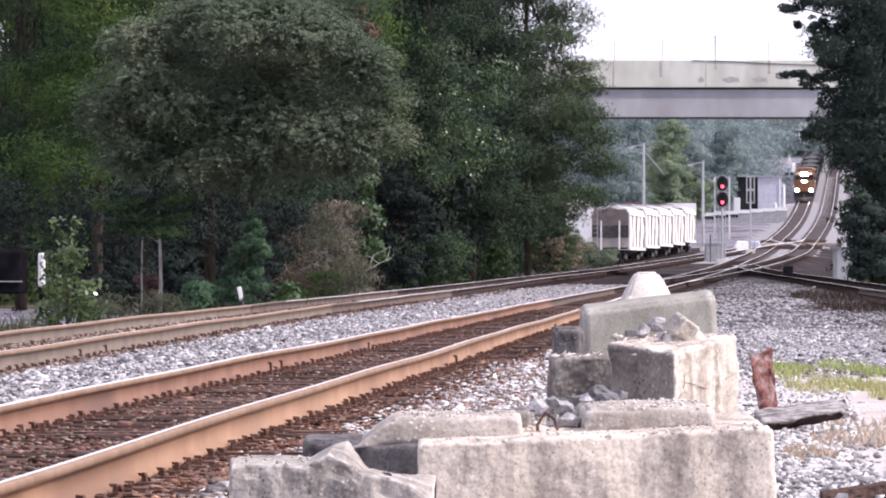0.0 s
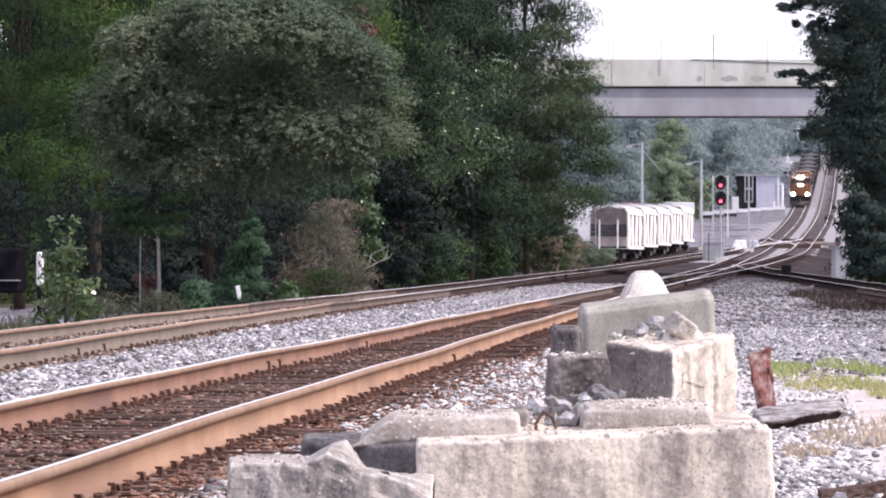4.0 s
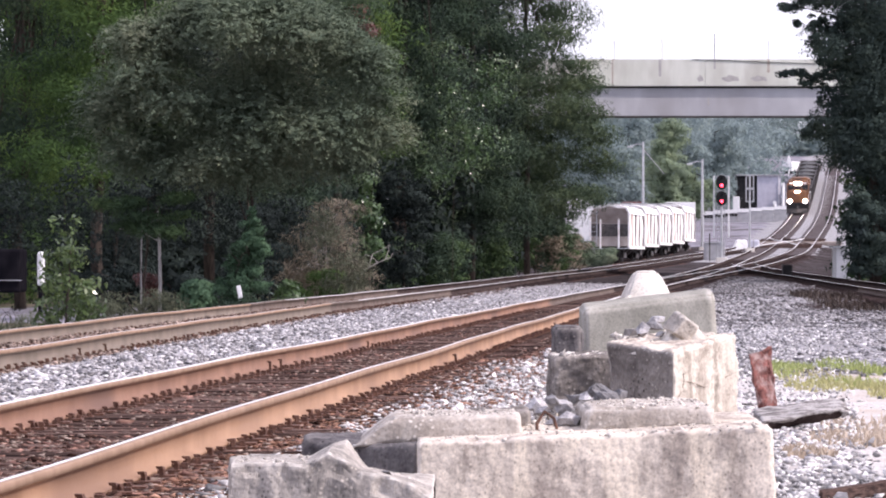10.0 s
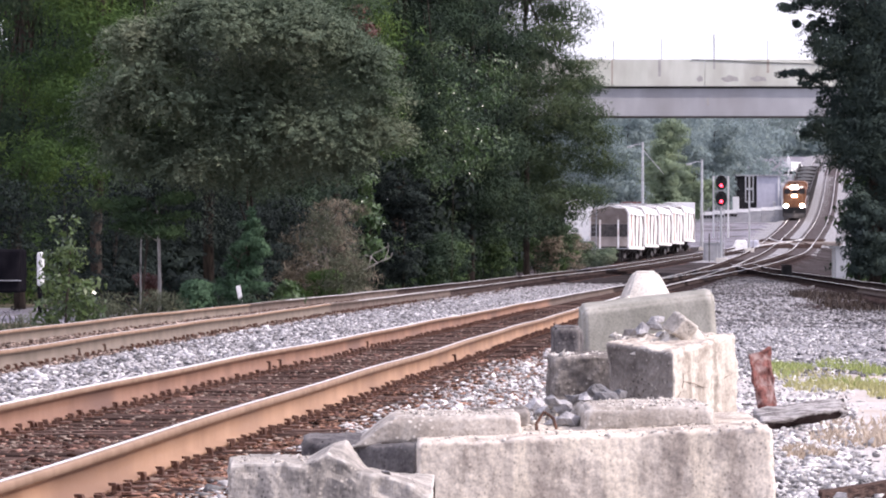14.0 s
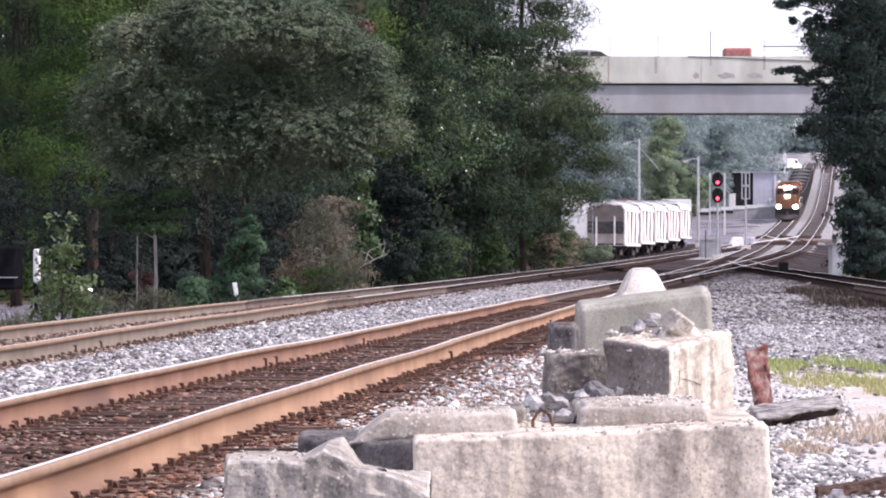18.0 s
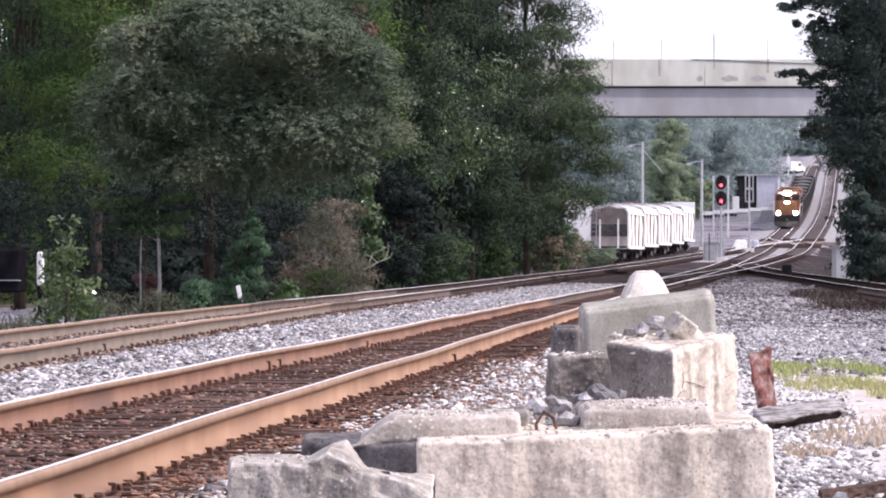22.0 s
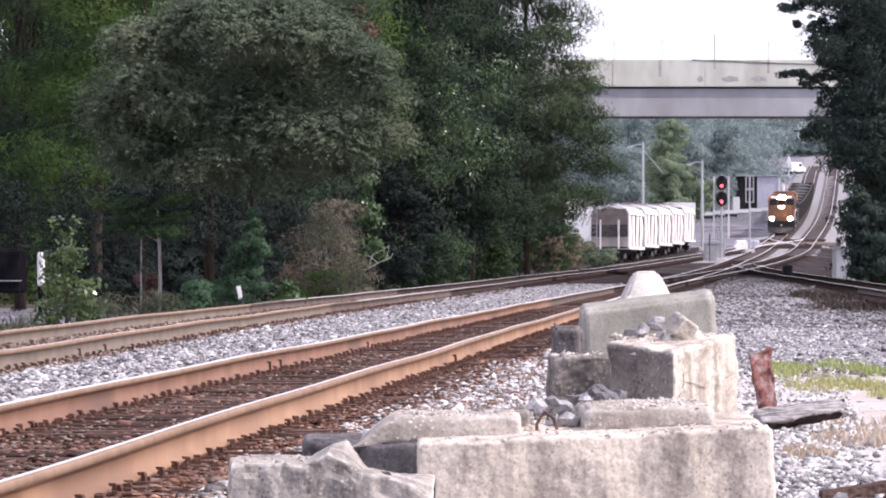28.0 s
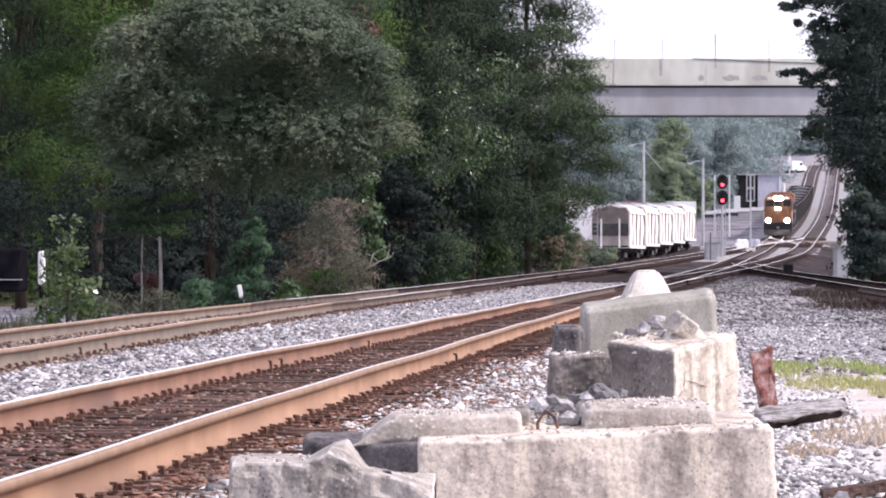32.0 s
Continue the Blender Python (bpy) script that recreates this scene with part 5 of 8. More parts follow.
    tree("weed_bush", -6.256, 92, [(0, 0, 0.35, 0.75, 0.5, 0.35), (0.6, 0, 0.3, 0.4, 0.4, 0.3), (-0.5, 0, 0.3, 0.4, 0.4, 0.3)], 2600, 0.12, "weed", "dull olive weeds beside the track", 69, 0.02, "shrub", bough=0.30, limbs=12, aspect=0.09, jitter=0.7)
    tree("weed_bush", -7.05, 75, [(0, 0, 0.18, 0.5, 0.4, 0.2), (-0.6, 0, 0.2, 0.4, 0.4, 0.22), (0.5, 0, 0.1, 0.3, 0.3, 0.14)], 1500, 0.10, "weed", "thin grey weeds beside the second track", 78, 0.015, "shrub", bough=0.24, limbs=8, aspect=0.09, jitter=0.7)
    tree("weed_bush", -4.02, 93.6, [(0, 0, 0.17, 0.42, 0.25, 0.17), (-0.4, 0, 0.12, 0.3, 0.2, 0.14)], 2200, 0.07, "shade", "dark low weeds round the white marker post", 77, 0.012, "shrub", bough=0.14, limbs=4, aspect=0.25)
    tree("weed_bush", -3.443, 97, [(0, 0, 0.3, 0.35, 0.3, 0.4)], 1200, 0.11, "bright", "light green weeds beside the track", 70, 0.02, "shrub", bough=0.24, limbs=5, aspect=0.3)
    # these shrubs bring the shade below the tree by their dark colour
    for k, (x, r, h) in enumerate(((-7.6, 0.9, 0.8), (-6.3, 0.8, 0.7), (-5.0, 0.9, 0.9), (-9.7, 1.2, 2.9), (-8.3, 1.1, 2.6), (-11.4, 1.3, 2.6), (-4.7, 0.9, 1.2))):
        tree("undergrowth_shrub", x, 106 + k % 2 + (8 if k > 2 else 0), [(0, 0, h * 0.5, r, 0.6, h * 0.55), (0.3, 0, h, r * 0.6, 0.5, h * 0.4)], 4200, 0.07, "deep", "undergrowth shrub with the shade below the large tree painted in", 74 + k, 0.03, "shrub", bough=0.25, limbs=6, group="undergrowth")
    # added to fill a shaded hollow with dark leaves
    tree("undergrowth_shrub", -1.25, 141, [(0, 0, 1.6, 1.0, 0.7, 1.6), (0.2, 0, 3.0, 0.8, 0.6, 0.9), (-0.8, 0.5, 2.9, 0.6, 0.5, 0.8), (-0.9, 0.5, 1.5, 0.6, 0.5, 0.9)], 12500, 0.09, "deep", "tall shrub standing in for the shade before the pine trunks", 90, 0.04, "shrub", bough=0.3, limbs=5, group="undergrowth")
    tree("red_leaf_shrub", -6.655, 102, [(0, 0, 0.7, 0.28, 0.25, 0.3)], 380, 0.09, "redleaf", "small red-leaved shrub in the shade", 71, 0.02, "shrub", bough=0.24, limbs=5)
    for i, (y, r, h) in enumerate(((143, 1.4, 1.5), (153, 1.3, 1.8), (164, 1.4, 1.8), (175, 1.4, 1.9), (187, 1.4, 2.0), (199, 1.4, 2.0), (211, 1.4, 2.2), (221, 1.3, 2.2))):
        px = float(second_x(y)) - 1.8 - r - 0.5 * (i % 3)
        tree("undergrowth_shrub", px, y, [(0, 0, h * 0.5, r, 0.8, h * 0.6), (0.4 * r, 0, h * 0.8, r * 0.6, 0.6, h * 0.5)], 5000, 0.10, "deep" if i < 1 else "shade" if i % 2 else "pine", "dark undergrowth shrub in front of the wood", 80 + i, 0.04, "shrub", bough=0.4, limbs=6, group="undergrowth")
    for i, (x, y, r, h, mat) in enumerate(((5.152, 256, 2.0, 3.2, "brownleaf"), (7.452, 276, 1.6, 2.6, "brownleaf"), (6.615, 270, 1.5, 3.6, "pine"), (9.225, 300, 1.2, 1.8, "oak"), (2.712, 226, 0.5, 0.6, "bright"), (11.005, 310, 1.1, 1.4, "oak"), (3.6, 239, 1.7, 5.4, "pine"), (5.4, 257, 1.9, 6.4, "hazy_pine"), (7.668, 285, 1.8, 2.6, "hazy_pine"), (4.406, 262, 2.2, 5.6, "shade"), (4.7, 247, 2.1, 9.0, "hazy_pine"))):
        tree("track_side_bush", x, y, [(0, 0, h * 0.5, r, 0.8, h * 0.55)], 4200 if h < 4 else 13000, 0.16, mat, "scrubby bush beside the second track", 95 + i, 0.04, "shrub", bough=0.44, limbs=9, aspect=0.3)
    ob = thing("dead_trunk", (-6.338, 101, float(ground_z(-6.338, 101))), "broken grey dead trunk in the shade", "dead tree")
    part("stem", tube([(0, 0, -0.1), (0.02, 0, 0.8), (-0.02, 0, 2.45)], 0.05, 8, end=0.03), M["deadwood"], ob)
    part("side_stem", tube([(-0.4, 0.1, -0.1), (-0.42, 0.1, 0.9), (-0.40, 0.1, 2.1)], 0.026, 6, end=0.015), M["deadwood"], ob)
    part("branch", tube([(-0.95, 0.0, 2.05), (-0.4, 0.05, 1.98), (0, 0, 1.75)], 0.014, 6, end=0.018), M["deadwood"], ob)
    lie = float(ground_z(-1.85, 129))
    ob = thing("fallen_branch", (-1.85, 129, lie), "bare grey fallen branch leaning in the brush", "branch")
    part("stem", tube([(-0.95, 0.1, -0.03), (-0.40, 0, 0.62 - lie), (0.05, 0, 0.86 - lie), (0.36, 0, 0.98 - lie), (0.42, 0, 1.12 - lie)], 0.022, 6, end=0.012), M["deadwood"], ob)
    part("twig", tube([(-0.28, 0, 0.68 - lie), (-0.16, 0, 1.08 - lie), (0.10, 0, 1.20 - lie), (0.34, 0, 1.33 - lie)], 0.018, 6, end=0.008), M["deadwood"], ob)
    part("twig", tube([(0.0, 0, 0.83 - lie), (-0.22, 0, 1.02 - lie), (-0.38, 0, 1.05 - lie)], 0.014, 6, end=0.007), M["deadwood"], ob)
    part("twig", tube([(0.2, 0, 0.92 - lie), (0.30, 0.05, 1.18 - lie), (0.28, 0.05, 1.40 - lie)], 0.012, 6, end=0.006), M["deadwood"], ob)


def build_far_woods():
    rng = random.Random(7)
    blobs = []
    for i in range(150):
        y = rng.uniform(600, 900)
        x = rng.uniform(0.015, 0.085) * y if y > 700 else rng.uniform(0.015, 0.055) * y
        if abs(x - float(main_x(y))) < 12:
            continue
        z = float(ground_z(x, y))
        h = rng.uniform(10, 15) + (5 if x < 0.06 * y else 0)
        for k in range(4):
            blobs.append((x + rng.uniform(-3, 3), y, z + h * rng.uniform(0.25, 0.85), rng.uniform(2, 4), 3, rng.uniform(2, 3.5)))
    for i in range(70):
        y = rng.uniform(604, 650)
        x = rng.uniform(0.030, 0.076) * y
        if x > float(main_x(y)) - 6 or (abs(x - 0.0705 * y) < 4.5 and y < 630):
            continue
        z = float(ground_z(x, y))
        blobs.append((x, y, z + rng.uniform(0.3, 7), rng.uniform(1.8, 3.2), 2, rng.uniform(1.5, 2.6)))
    for i in range(120):
        y = rng.uniform(634, 780)
        x = rng.uniform(0.028, 0.0765) * y
        z = float(ground_z(x, y))
        blobs.append((x, y, z + rng.uniform(0.3, 9), rng.uniform(1.8, 3.6), 2.5, rng.uniform(1.8, 3.2)))
    for i in range(110):
        y = rng.uniform(1000, 1090)
        x = rng.uniform(0.062, 0.105) * y
        blobs.append((x, y, float(ground_z(x, y)) + rng.uniform(1, 17), rng.uniform(4, 7), 4, rng.uniform(3, 5)))
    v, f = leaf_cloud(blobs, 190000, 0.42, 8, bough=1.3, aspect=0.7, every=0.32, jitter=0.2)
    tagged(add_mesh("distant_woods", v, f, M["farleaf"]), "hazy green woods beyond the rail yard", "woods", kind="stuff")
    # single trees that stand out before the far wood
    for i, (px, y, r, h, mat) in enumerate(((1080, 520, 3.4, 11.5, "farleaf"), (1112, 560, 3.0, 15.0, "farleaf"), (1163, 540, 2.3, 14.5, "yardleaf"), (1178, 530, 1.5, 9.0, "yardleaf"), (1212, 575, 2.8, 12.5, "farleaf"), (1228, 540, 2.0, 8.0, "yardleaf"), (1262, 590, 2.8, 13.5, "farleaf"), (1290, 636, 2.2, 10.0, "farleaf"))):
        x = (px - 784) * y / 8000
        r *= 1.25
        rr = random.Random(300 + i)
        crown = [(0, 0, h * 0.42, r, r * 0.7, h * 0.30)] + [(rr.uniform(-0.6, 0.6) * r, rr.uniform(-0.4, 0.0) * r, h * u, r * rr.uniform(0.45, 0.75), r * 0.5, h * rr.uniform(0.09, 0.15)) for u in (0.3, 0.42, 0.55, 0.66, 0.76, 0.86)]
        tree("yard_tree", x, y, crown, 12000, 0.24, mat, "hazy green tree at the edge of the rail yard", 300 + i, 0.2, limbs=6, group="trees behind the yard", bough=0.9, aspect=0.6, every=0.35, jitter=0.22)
    blobs = []
    for i in range(90):
        y = rng.uniform(950, 1300)
        x = rng.uniform(-0.15, 0.2) * y
        z = float(ground_z(x, y))
        blobs.append((x, y, z + rng.uniform(1, 7), rng.uniform(6, 12), 6, rng.uniform(3, 6)))
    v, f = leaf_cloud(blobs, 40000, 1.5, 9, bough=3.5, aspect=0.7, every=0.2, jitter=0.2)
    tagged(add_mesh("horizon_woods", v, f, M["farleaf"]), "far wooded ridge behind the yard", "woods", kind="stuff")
    # the wood's inner shade is painted by its leaf colour
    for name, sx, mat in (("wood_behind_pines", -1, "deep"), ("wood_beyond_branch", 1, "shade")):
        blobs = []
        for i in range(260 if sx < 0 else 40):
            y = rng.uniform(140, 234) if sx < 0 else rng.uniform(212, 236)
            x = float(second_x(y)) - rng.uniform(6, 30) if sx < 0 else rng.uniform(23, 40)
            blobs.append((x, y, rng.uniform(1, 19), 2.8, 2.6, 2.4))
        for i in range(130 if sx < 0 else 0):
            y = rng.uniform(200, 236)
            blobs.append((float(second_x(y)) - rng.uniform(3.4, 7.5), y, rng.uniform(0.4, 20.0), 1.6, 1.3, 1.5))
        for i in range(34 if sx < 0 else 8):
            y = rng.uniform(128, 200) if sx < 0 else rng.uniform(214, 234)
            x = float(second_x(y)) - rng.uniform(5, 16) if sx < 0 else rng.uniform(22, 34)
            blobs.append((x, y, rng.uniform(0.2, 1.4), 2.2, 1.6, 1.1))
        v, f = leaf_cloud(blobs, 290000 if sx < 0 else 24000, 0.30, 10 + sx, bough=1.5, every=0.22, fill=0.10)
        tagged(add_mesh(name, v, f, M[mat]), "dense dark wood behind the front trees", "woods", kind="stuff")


def blades(name, places, height, mat, label, seed, width=0.012):
    rng = np.random.default_rng(seed)
    p = np.array(places, float)
    n = len(p)
    a = rng.uniform(0, 2 * np.pi, n)
    h = height * rng.uniform(0.4, 1.2, n)
    lean = rng.normal(0, 0.35, (n, 2)) * h[:, None]
    s = np.stack([np.cos(a), np.sin(a), np.zeros(n)], -1) * width
    mid = p + np.column_stack([lean * 0.35, h * 0.6])
    tip = p + np.column_stack([lean, h])
    v = np.stack([p - s, p + s, mid + s * 0.7, mid - s * 0.7, tip], 1)
    f = (np.array([(0, 1, 2), (0, 2, 3), (3, 2, 4)])[None] + 5 * np.arange(n)[:, None, None]).reshape(-1, 3)
    return tagged(add_mesh(name, v.reshape(-1, 3), f, M[mat]), label, "grass", kind="stuff")


def build_grass():
    rng = np.random.default_rng(30)

    def patch(n, cx, cy, rx, ry):
        r, a = np.sqrt(rng.random(n)), rng.uniform(0, 2 * np.pi, n)
        x, y = cx + rx * r * np.cos(a), cy + ry * r * np.sin(a)
        return np.column_stack([x, y, ground_z(x, y) - 0.01])

    blades("green_grass", np.vstack([patch(800, 4.12, 55, 0.30, 3.0), patch(200, 3.85, 52, 0.2, 2.0), patch(500, 4.9, 54, 0.30, 4.0), patch(160, 4.4, 47.5, 0.5, 1.6)]), 0.10, "grass", "low bright green grass in the gravel", 31)
    blades("yellow_grass", np.vstack([patch(700, 4.30, 46.5, 0.55, 1.5), patch(500, 4.55, 43.5, 0.45, 1.2), patch(260, 3.75, 45.5, 0.30, 1.2), patch(160, 4.1, 50, 0.5, 2.0)]), 0.085, "yellowgrass", "thin yellow-green grass in the gravel", 35)
    blades("dry_grass", np.vstack([patch(700, 3.05, 32.5, 0.42, 1.4), patch(420, 2.465, 30.5, 0.16, 1.0), patch(260, 3.5, 36, 0.5, 1.4), patch(300, 3.1, 29.2, 0.2, 0.8)]), 0.07, "drygrass", "dry straw-coloured grass in the gravel", 32)
    blades("dead_weeds", np.vstack([patch(1500, 11.3, 128, 1.1, 13), patch(500, 12.4, 112, 0.5, 8)]), 0.20, "darkweed", "dead dark brown weeds beside the branch track", 34, 0.02)
    xs, ys = rng.uniform(-16, 6, 7000), rng.uniform(75, 215, 7000)
    keep = (xs < second_x(ys) - 1.9) & (xs > second_x(ys) - 7)
    xs, ys = xs[keep], ys[keep]
    blades("verge_weeds", np.column_stack([xs, ys, ground_z(xs, ys) - 0.01]), 0.26, "weed", "thin dry weeds along the second track", 33, 0.018)


# ---- broken concrete ----
def rough_block(name, low, high, mat, label, category="concrete block", seed=0, cuts=16, chip=0.02, group="dumped concrete", grit=0.006, sides=None):
    """A broken block between a lower and an upper outline of four corners each, with chipped edges and a worn skin."""
    c = [Vector(p) for p in low] + [Vector(p) for p in high]
    mid = sum(c, Vector()) / 8
    base = Vector((mid.x, mid.y, min(p.z for p in c)))
    bm = bmesh.new()
    vs = [bm.verts.new(p - base) for p in c]
    for k, q in enumerate(((3, 2, 1, 0), (4, 5, 6, 7), (0, 1, 5, 4), (1, 2, 6, 5), (2, 3, 7, 6), (3, 0, 4, 7))):
        f = bm.faces.new([vs[i] for i in q])
        f.material_index = 1 if sides and k in sides else 0
    bmesh.ops.subdivide_edges(bm, edges=bm.edges[:], cuts=cuts, use_grid_fill=True)
    bm.normal_update()
    sharp = {v for v in bm.verts if len({tuple(round(k, 2) for k in f.normal) for f in v.link_faces}) > 1}
    centre = mid - base
    for v in bm.verts:
        p = v.co * 6 + Vector((seed * 3.7, 0, 0))
        n1 = noise.fractal(p, 1.0, 2.0, 4)
        n2 = noise.fractal(v.co * 22 + Vector((0, seed, 0)), 1.0, 2.0, 3)
        v.co += v.normal * (n1 * grit * 1.2 + n2 * grit * 0.6)
        if v in sharp:
            pull = (centre - v.co).normalized()
            v.co += pull * (0.002 + chip * max(0.0, noise.noise(v.co * 14 + Vector((seed, seed, 0))) + 0.12))
    ring = {u for v in sharp for e in v.link_edges for u in (e.other_vert(v),)} - sharp
    for v in ring:
        k = noise.noise(v.co * 9 + Vector((seed, seed, 0)))
        v.co += (centre - v.co).normalized() * chip * 0.9 * max(0.0, k - 0.05)
    ob = part(name, bm, mat)
    ob.location = base
    return tagged(ob, label, category, group)


def broken_block(name, low, high, mat, label, category="concrete block", seed=0, cell=0.014, edge=0.012, chip=0.05, grit=0.005, lump=0.010,
                 group="dumped concrete", faces_of=None, big=(), top=None, turn=None):
    """A broken block between a lower and an upper outline of four corners each. Its edges are worn round and chipped unevenly,
    its faces lumpy. big: (axis, side, axis, side, radius) for edges that are broken off widely; top: extra height over (u, v)."""
    lo, hi = np.array(low, float), np.array(high, float)
    mid = np.concatenate([lo, hi]).mean(0)
    base = np.array([mid[0], mid[1], min(lo[:, 2].min(), hi[:, 2].min())])
    lo, hi = lo - base, hi - base
    size = np.array([np.linalg.norm(lo[1] - lo[0]) + np.linalg.norm(hi[1] - hi[0]), np.linalg.norm(lo[3] - lo[0]) + np.linalg.norm(hi[3] - hi[0]),
                     2 * abs(hi[:, 2].mean() - lo[:, 2].mean())]) / 2
    n = np.maximum(4, np.minimum(110, (size / np.array([cell, cell * 1.6, cell])).astype(int)))
    keys, quads, slot = [], [], []
    for ax in range(3):
        p, q = [k for k in range(3) if k != ax]
        for side in (0, 1):
            i, j = np.meshgrid(np.arange(n[p] + 1), np.arange(n[q] + 1), indexing="ij")
            k = np.zeros(i.shape + (3,), int)
            k[..., p], k[..., q], k[..., ax] = i, j, side * n[ax]
            flat = (k[..., 0] * 1000 + k[..., 1]) * 1000 + k[..., 2]
            f = np.stack([flat[:-1, :-1], flat[1:, :-1], flat[1:, 1:], flat[:-1, 1:]], -1).reshape(-1, 4)
            quads.append(f if (side == 1) == (ax != 1) else f[:, ::-1])
            keys.append(flat.ravel())
            slot.append(np.full(len(f), (faces_of or {}).get((ax, side), 0)))
    uniq = np.unique(np.concatenate(keys))
    quads = np.searchsorted(uniq, np.concatenate(quads))
    idx = np.stack([uniq // 1000000, uniq // 1000 % 1000, uniq % 1000], -1)
    w = idx / n
    u, v, h = w[:, 0:1], w[:, 1:2], w[:, 2:3]
    flat = [(1 - u) * (1 - v) * c[0] + u * (1 - v) * c[1] + u * v * c[2] + (1 - u) * v * c[3] for c in (lo, hi)]
    pos = flat[0] * (1 - h) + flat[1] * h
    if top:
        pos[:, 2] += np.array([top(a, b) for a, b in w[:, :2]]) * h[:, 0]
    side = np.where(w > 0.5, 1, 0)
    dist = np.minimum(w, 1 - w) * size
    axes = [(lo[1] - lo[0] + hi[1] - hi[0]), (lo[3] - lo[0] + hi[3] - hi[0]), np.array([0, 0, 1.0])]
    axes = [a / np.linalg.norm(a) for a in axes]
    wide = {}
    for a, sa, b, sb, r in big:
        wide[(a, sa, b, sb)] = wide[(b, sb, a, sa)] = r
    out = pos.copy()
    for i in range(len(pos)):
        p = Vector(pos[i])
        q = p + Vector((seed * 3.7, seed * 1.3, 0))
        n1, n2, n3 = noise.noise(q * 5.5), noise.noise(q * 17 + Vector((0, seed, 0))), noise.fractal(q * 30, 0.9, 2.0, 3)
        flat_n = noise.noise(q * 8 + Vector((9, 4, 2)))
        for a in range(3):
            if dist[i, a] > 1e-6:
                continue
            inward = 0.0
            for b in range(3):
                if b == a:
                    continue
                r = edge + chip * (max(0.0, n1 + 0.05) + 0.6 * max(0.0, n2))
                extra = wide.get((a, side[i, a], b, side[i, b]))
                if extra:
                    r += extra * (0.8 + 0.5 * n1)
                if dist[i, b] < r:
                    inward += 0.5 * (r - dist[i, b]) ** 2 / r
            inward -= grit * n3 + lump * (flat_n - 0.2)
            out[i] -= axes[a] * inward * (1 if side[i, a] else -1)
    if turn:
        c = out.mean(0)
        out = (out - c) @ np.array(turn.to_3x3()).T + c
    ob = add_mesh(name, out, quads, mat, slots=np.concatenate(slot))
    ob.location = base
    return tagged(ob, label, category, group)


def notched_block(name, front, rear, y0, y1, z0, mat, label, seed):
    """A block whose top edge runs up and down along its length, from a front to a rear line of (x, z)."""
    n = 110
    us = np.linspace(0, 1, n)

    def line(rows):
        xs, zs = np.array(rows).T
        cut = np.concatenate([[0], np.cumsum(np.hypot(np.diff(xs), np.diff(zs)))])
        cut /= cut[-1]
        return np.interp(us, cut, xs), np.interp(us, cut, zs)

    (fx, fz), (rx, rz) = line(front), line(rear)
    rows = [(0, i / 22) for i in range(22)] + [(0.0, 0.985), (0.012, 1.0), (0.04, 1.0), (0.08, 1.0)] + [(0.1 + 0.9 * i / 30, 1.0) for i in range(31)] + [(1, 0.5), (1, 0.0)]
    verts = []
    for i in range(n):
        for d, h in rows:
            x, t = fx[i] + (rx[i] - fx[i]) * d, fz[i] + (rz[i] - fz[i]) * d
            p = Vector((x, y0 + (y1 - y0) * d, z0 + (t - z0) * h))
            k = noise.fractal(p * 11 + Vector((seed, 0, 0)), 1.0, 2.0, 4)
            lump = noise.noise(p * 5 + Vector((0, seed, 0)))
            edge = max(0.0, noise.noise(p * 16 + Vector((seed, 3, 0)))) if 0.9 < h and d < 0.03 else 0.0
            p += Vector((0.004 * k, (-0.010 * k - 0.02 * lump if d < 0.02 else 0) + 0.03 * edge, (0.007 * k if h > 0.9 else 0) - 0.014 * edge))
            if i in (0, n - 1):
                p.x += (0.02 if i == 0 else -0.02) * (h > 0.9)
            verts.append(p)
    k = len(rows)
    idx = np.arange(n * k).reshape(n, k)
    bm = bmesh.new()
    bv = [bm.verts.new(p) for p in verts]
    for f in np.stack([idx[:-1, :-1], idx[1:, :-1], idx[1:, 1:], idx[:-1, 1:]], -1).reshape(-1, 4).tolist():
        bm.faces.new([bv[i] for i in f])
    bm.faces.new([bv[i] for i in idx[0]])
    bm.faces.new([bv[i] for i in idx[-1]][::-1])
    bmesh.ops.recalc_face_normals(bm, faces=bm.faces[:])
    base = Vector(((fx[0] + fx[-1]) / 2, y0, z0))
    bmesh.ops.translate(bm, verts=bm.verts, vec=-base)
    ob = part(name, bm, mat)
    ob.location = base
    return tagged(ob, label, "concrete block", "dumped concrete")


def quad(x0, x1, y0, y1, z, tilt=0.0):
    return [(x0, y0, z), (x1, y0, z + tilt), (x1, y1, z + tilt), (x0, y1, z)]


def face_line(rows, corner=(1.033, 20.3), far=(1.352, 20.85), proud=0.004):
    """Points on the cracked face of the upright block: share of its length and height."""
    d = Vector((far[0] - corner[0], far[1] - corner[1], 0))
    out = Vector((d.y, -d.x, 0)).normalized() * proud
    return [Vector((corner[0], corner[1], z)) + d * u + out for u, z in rows]


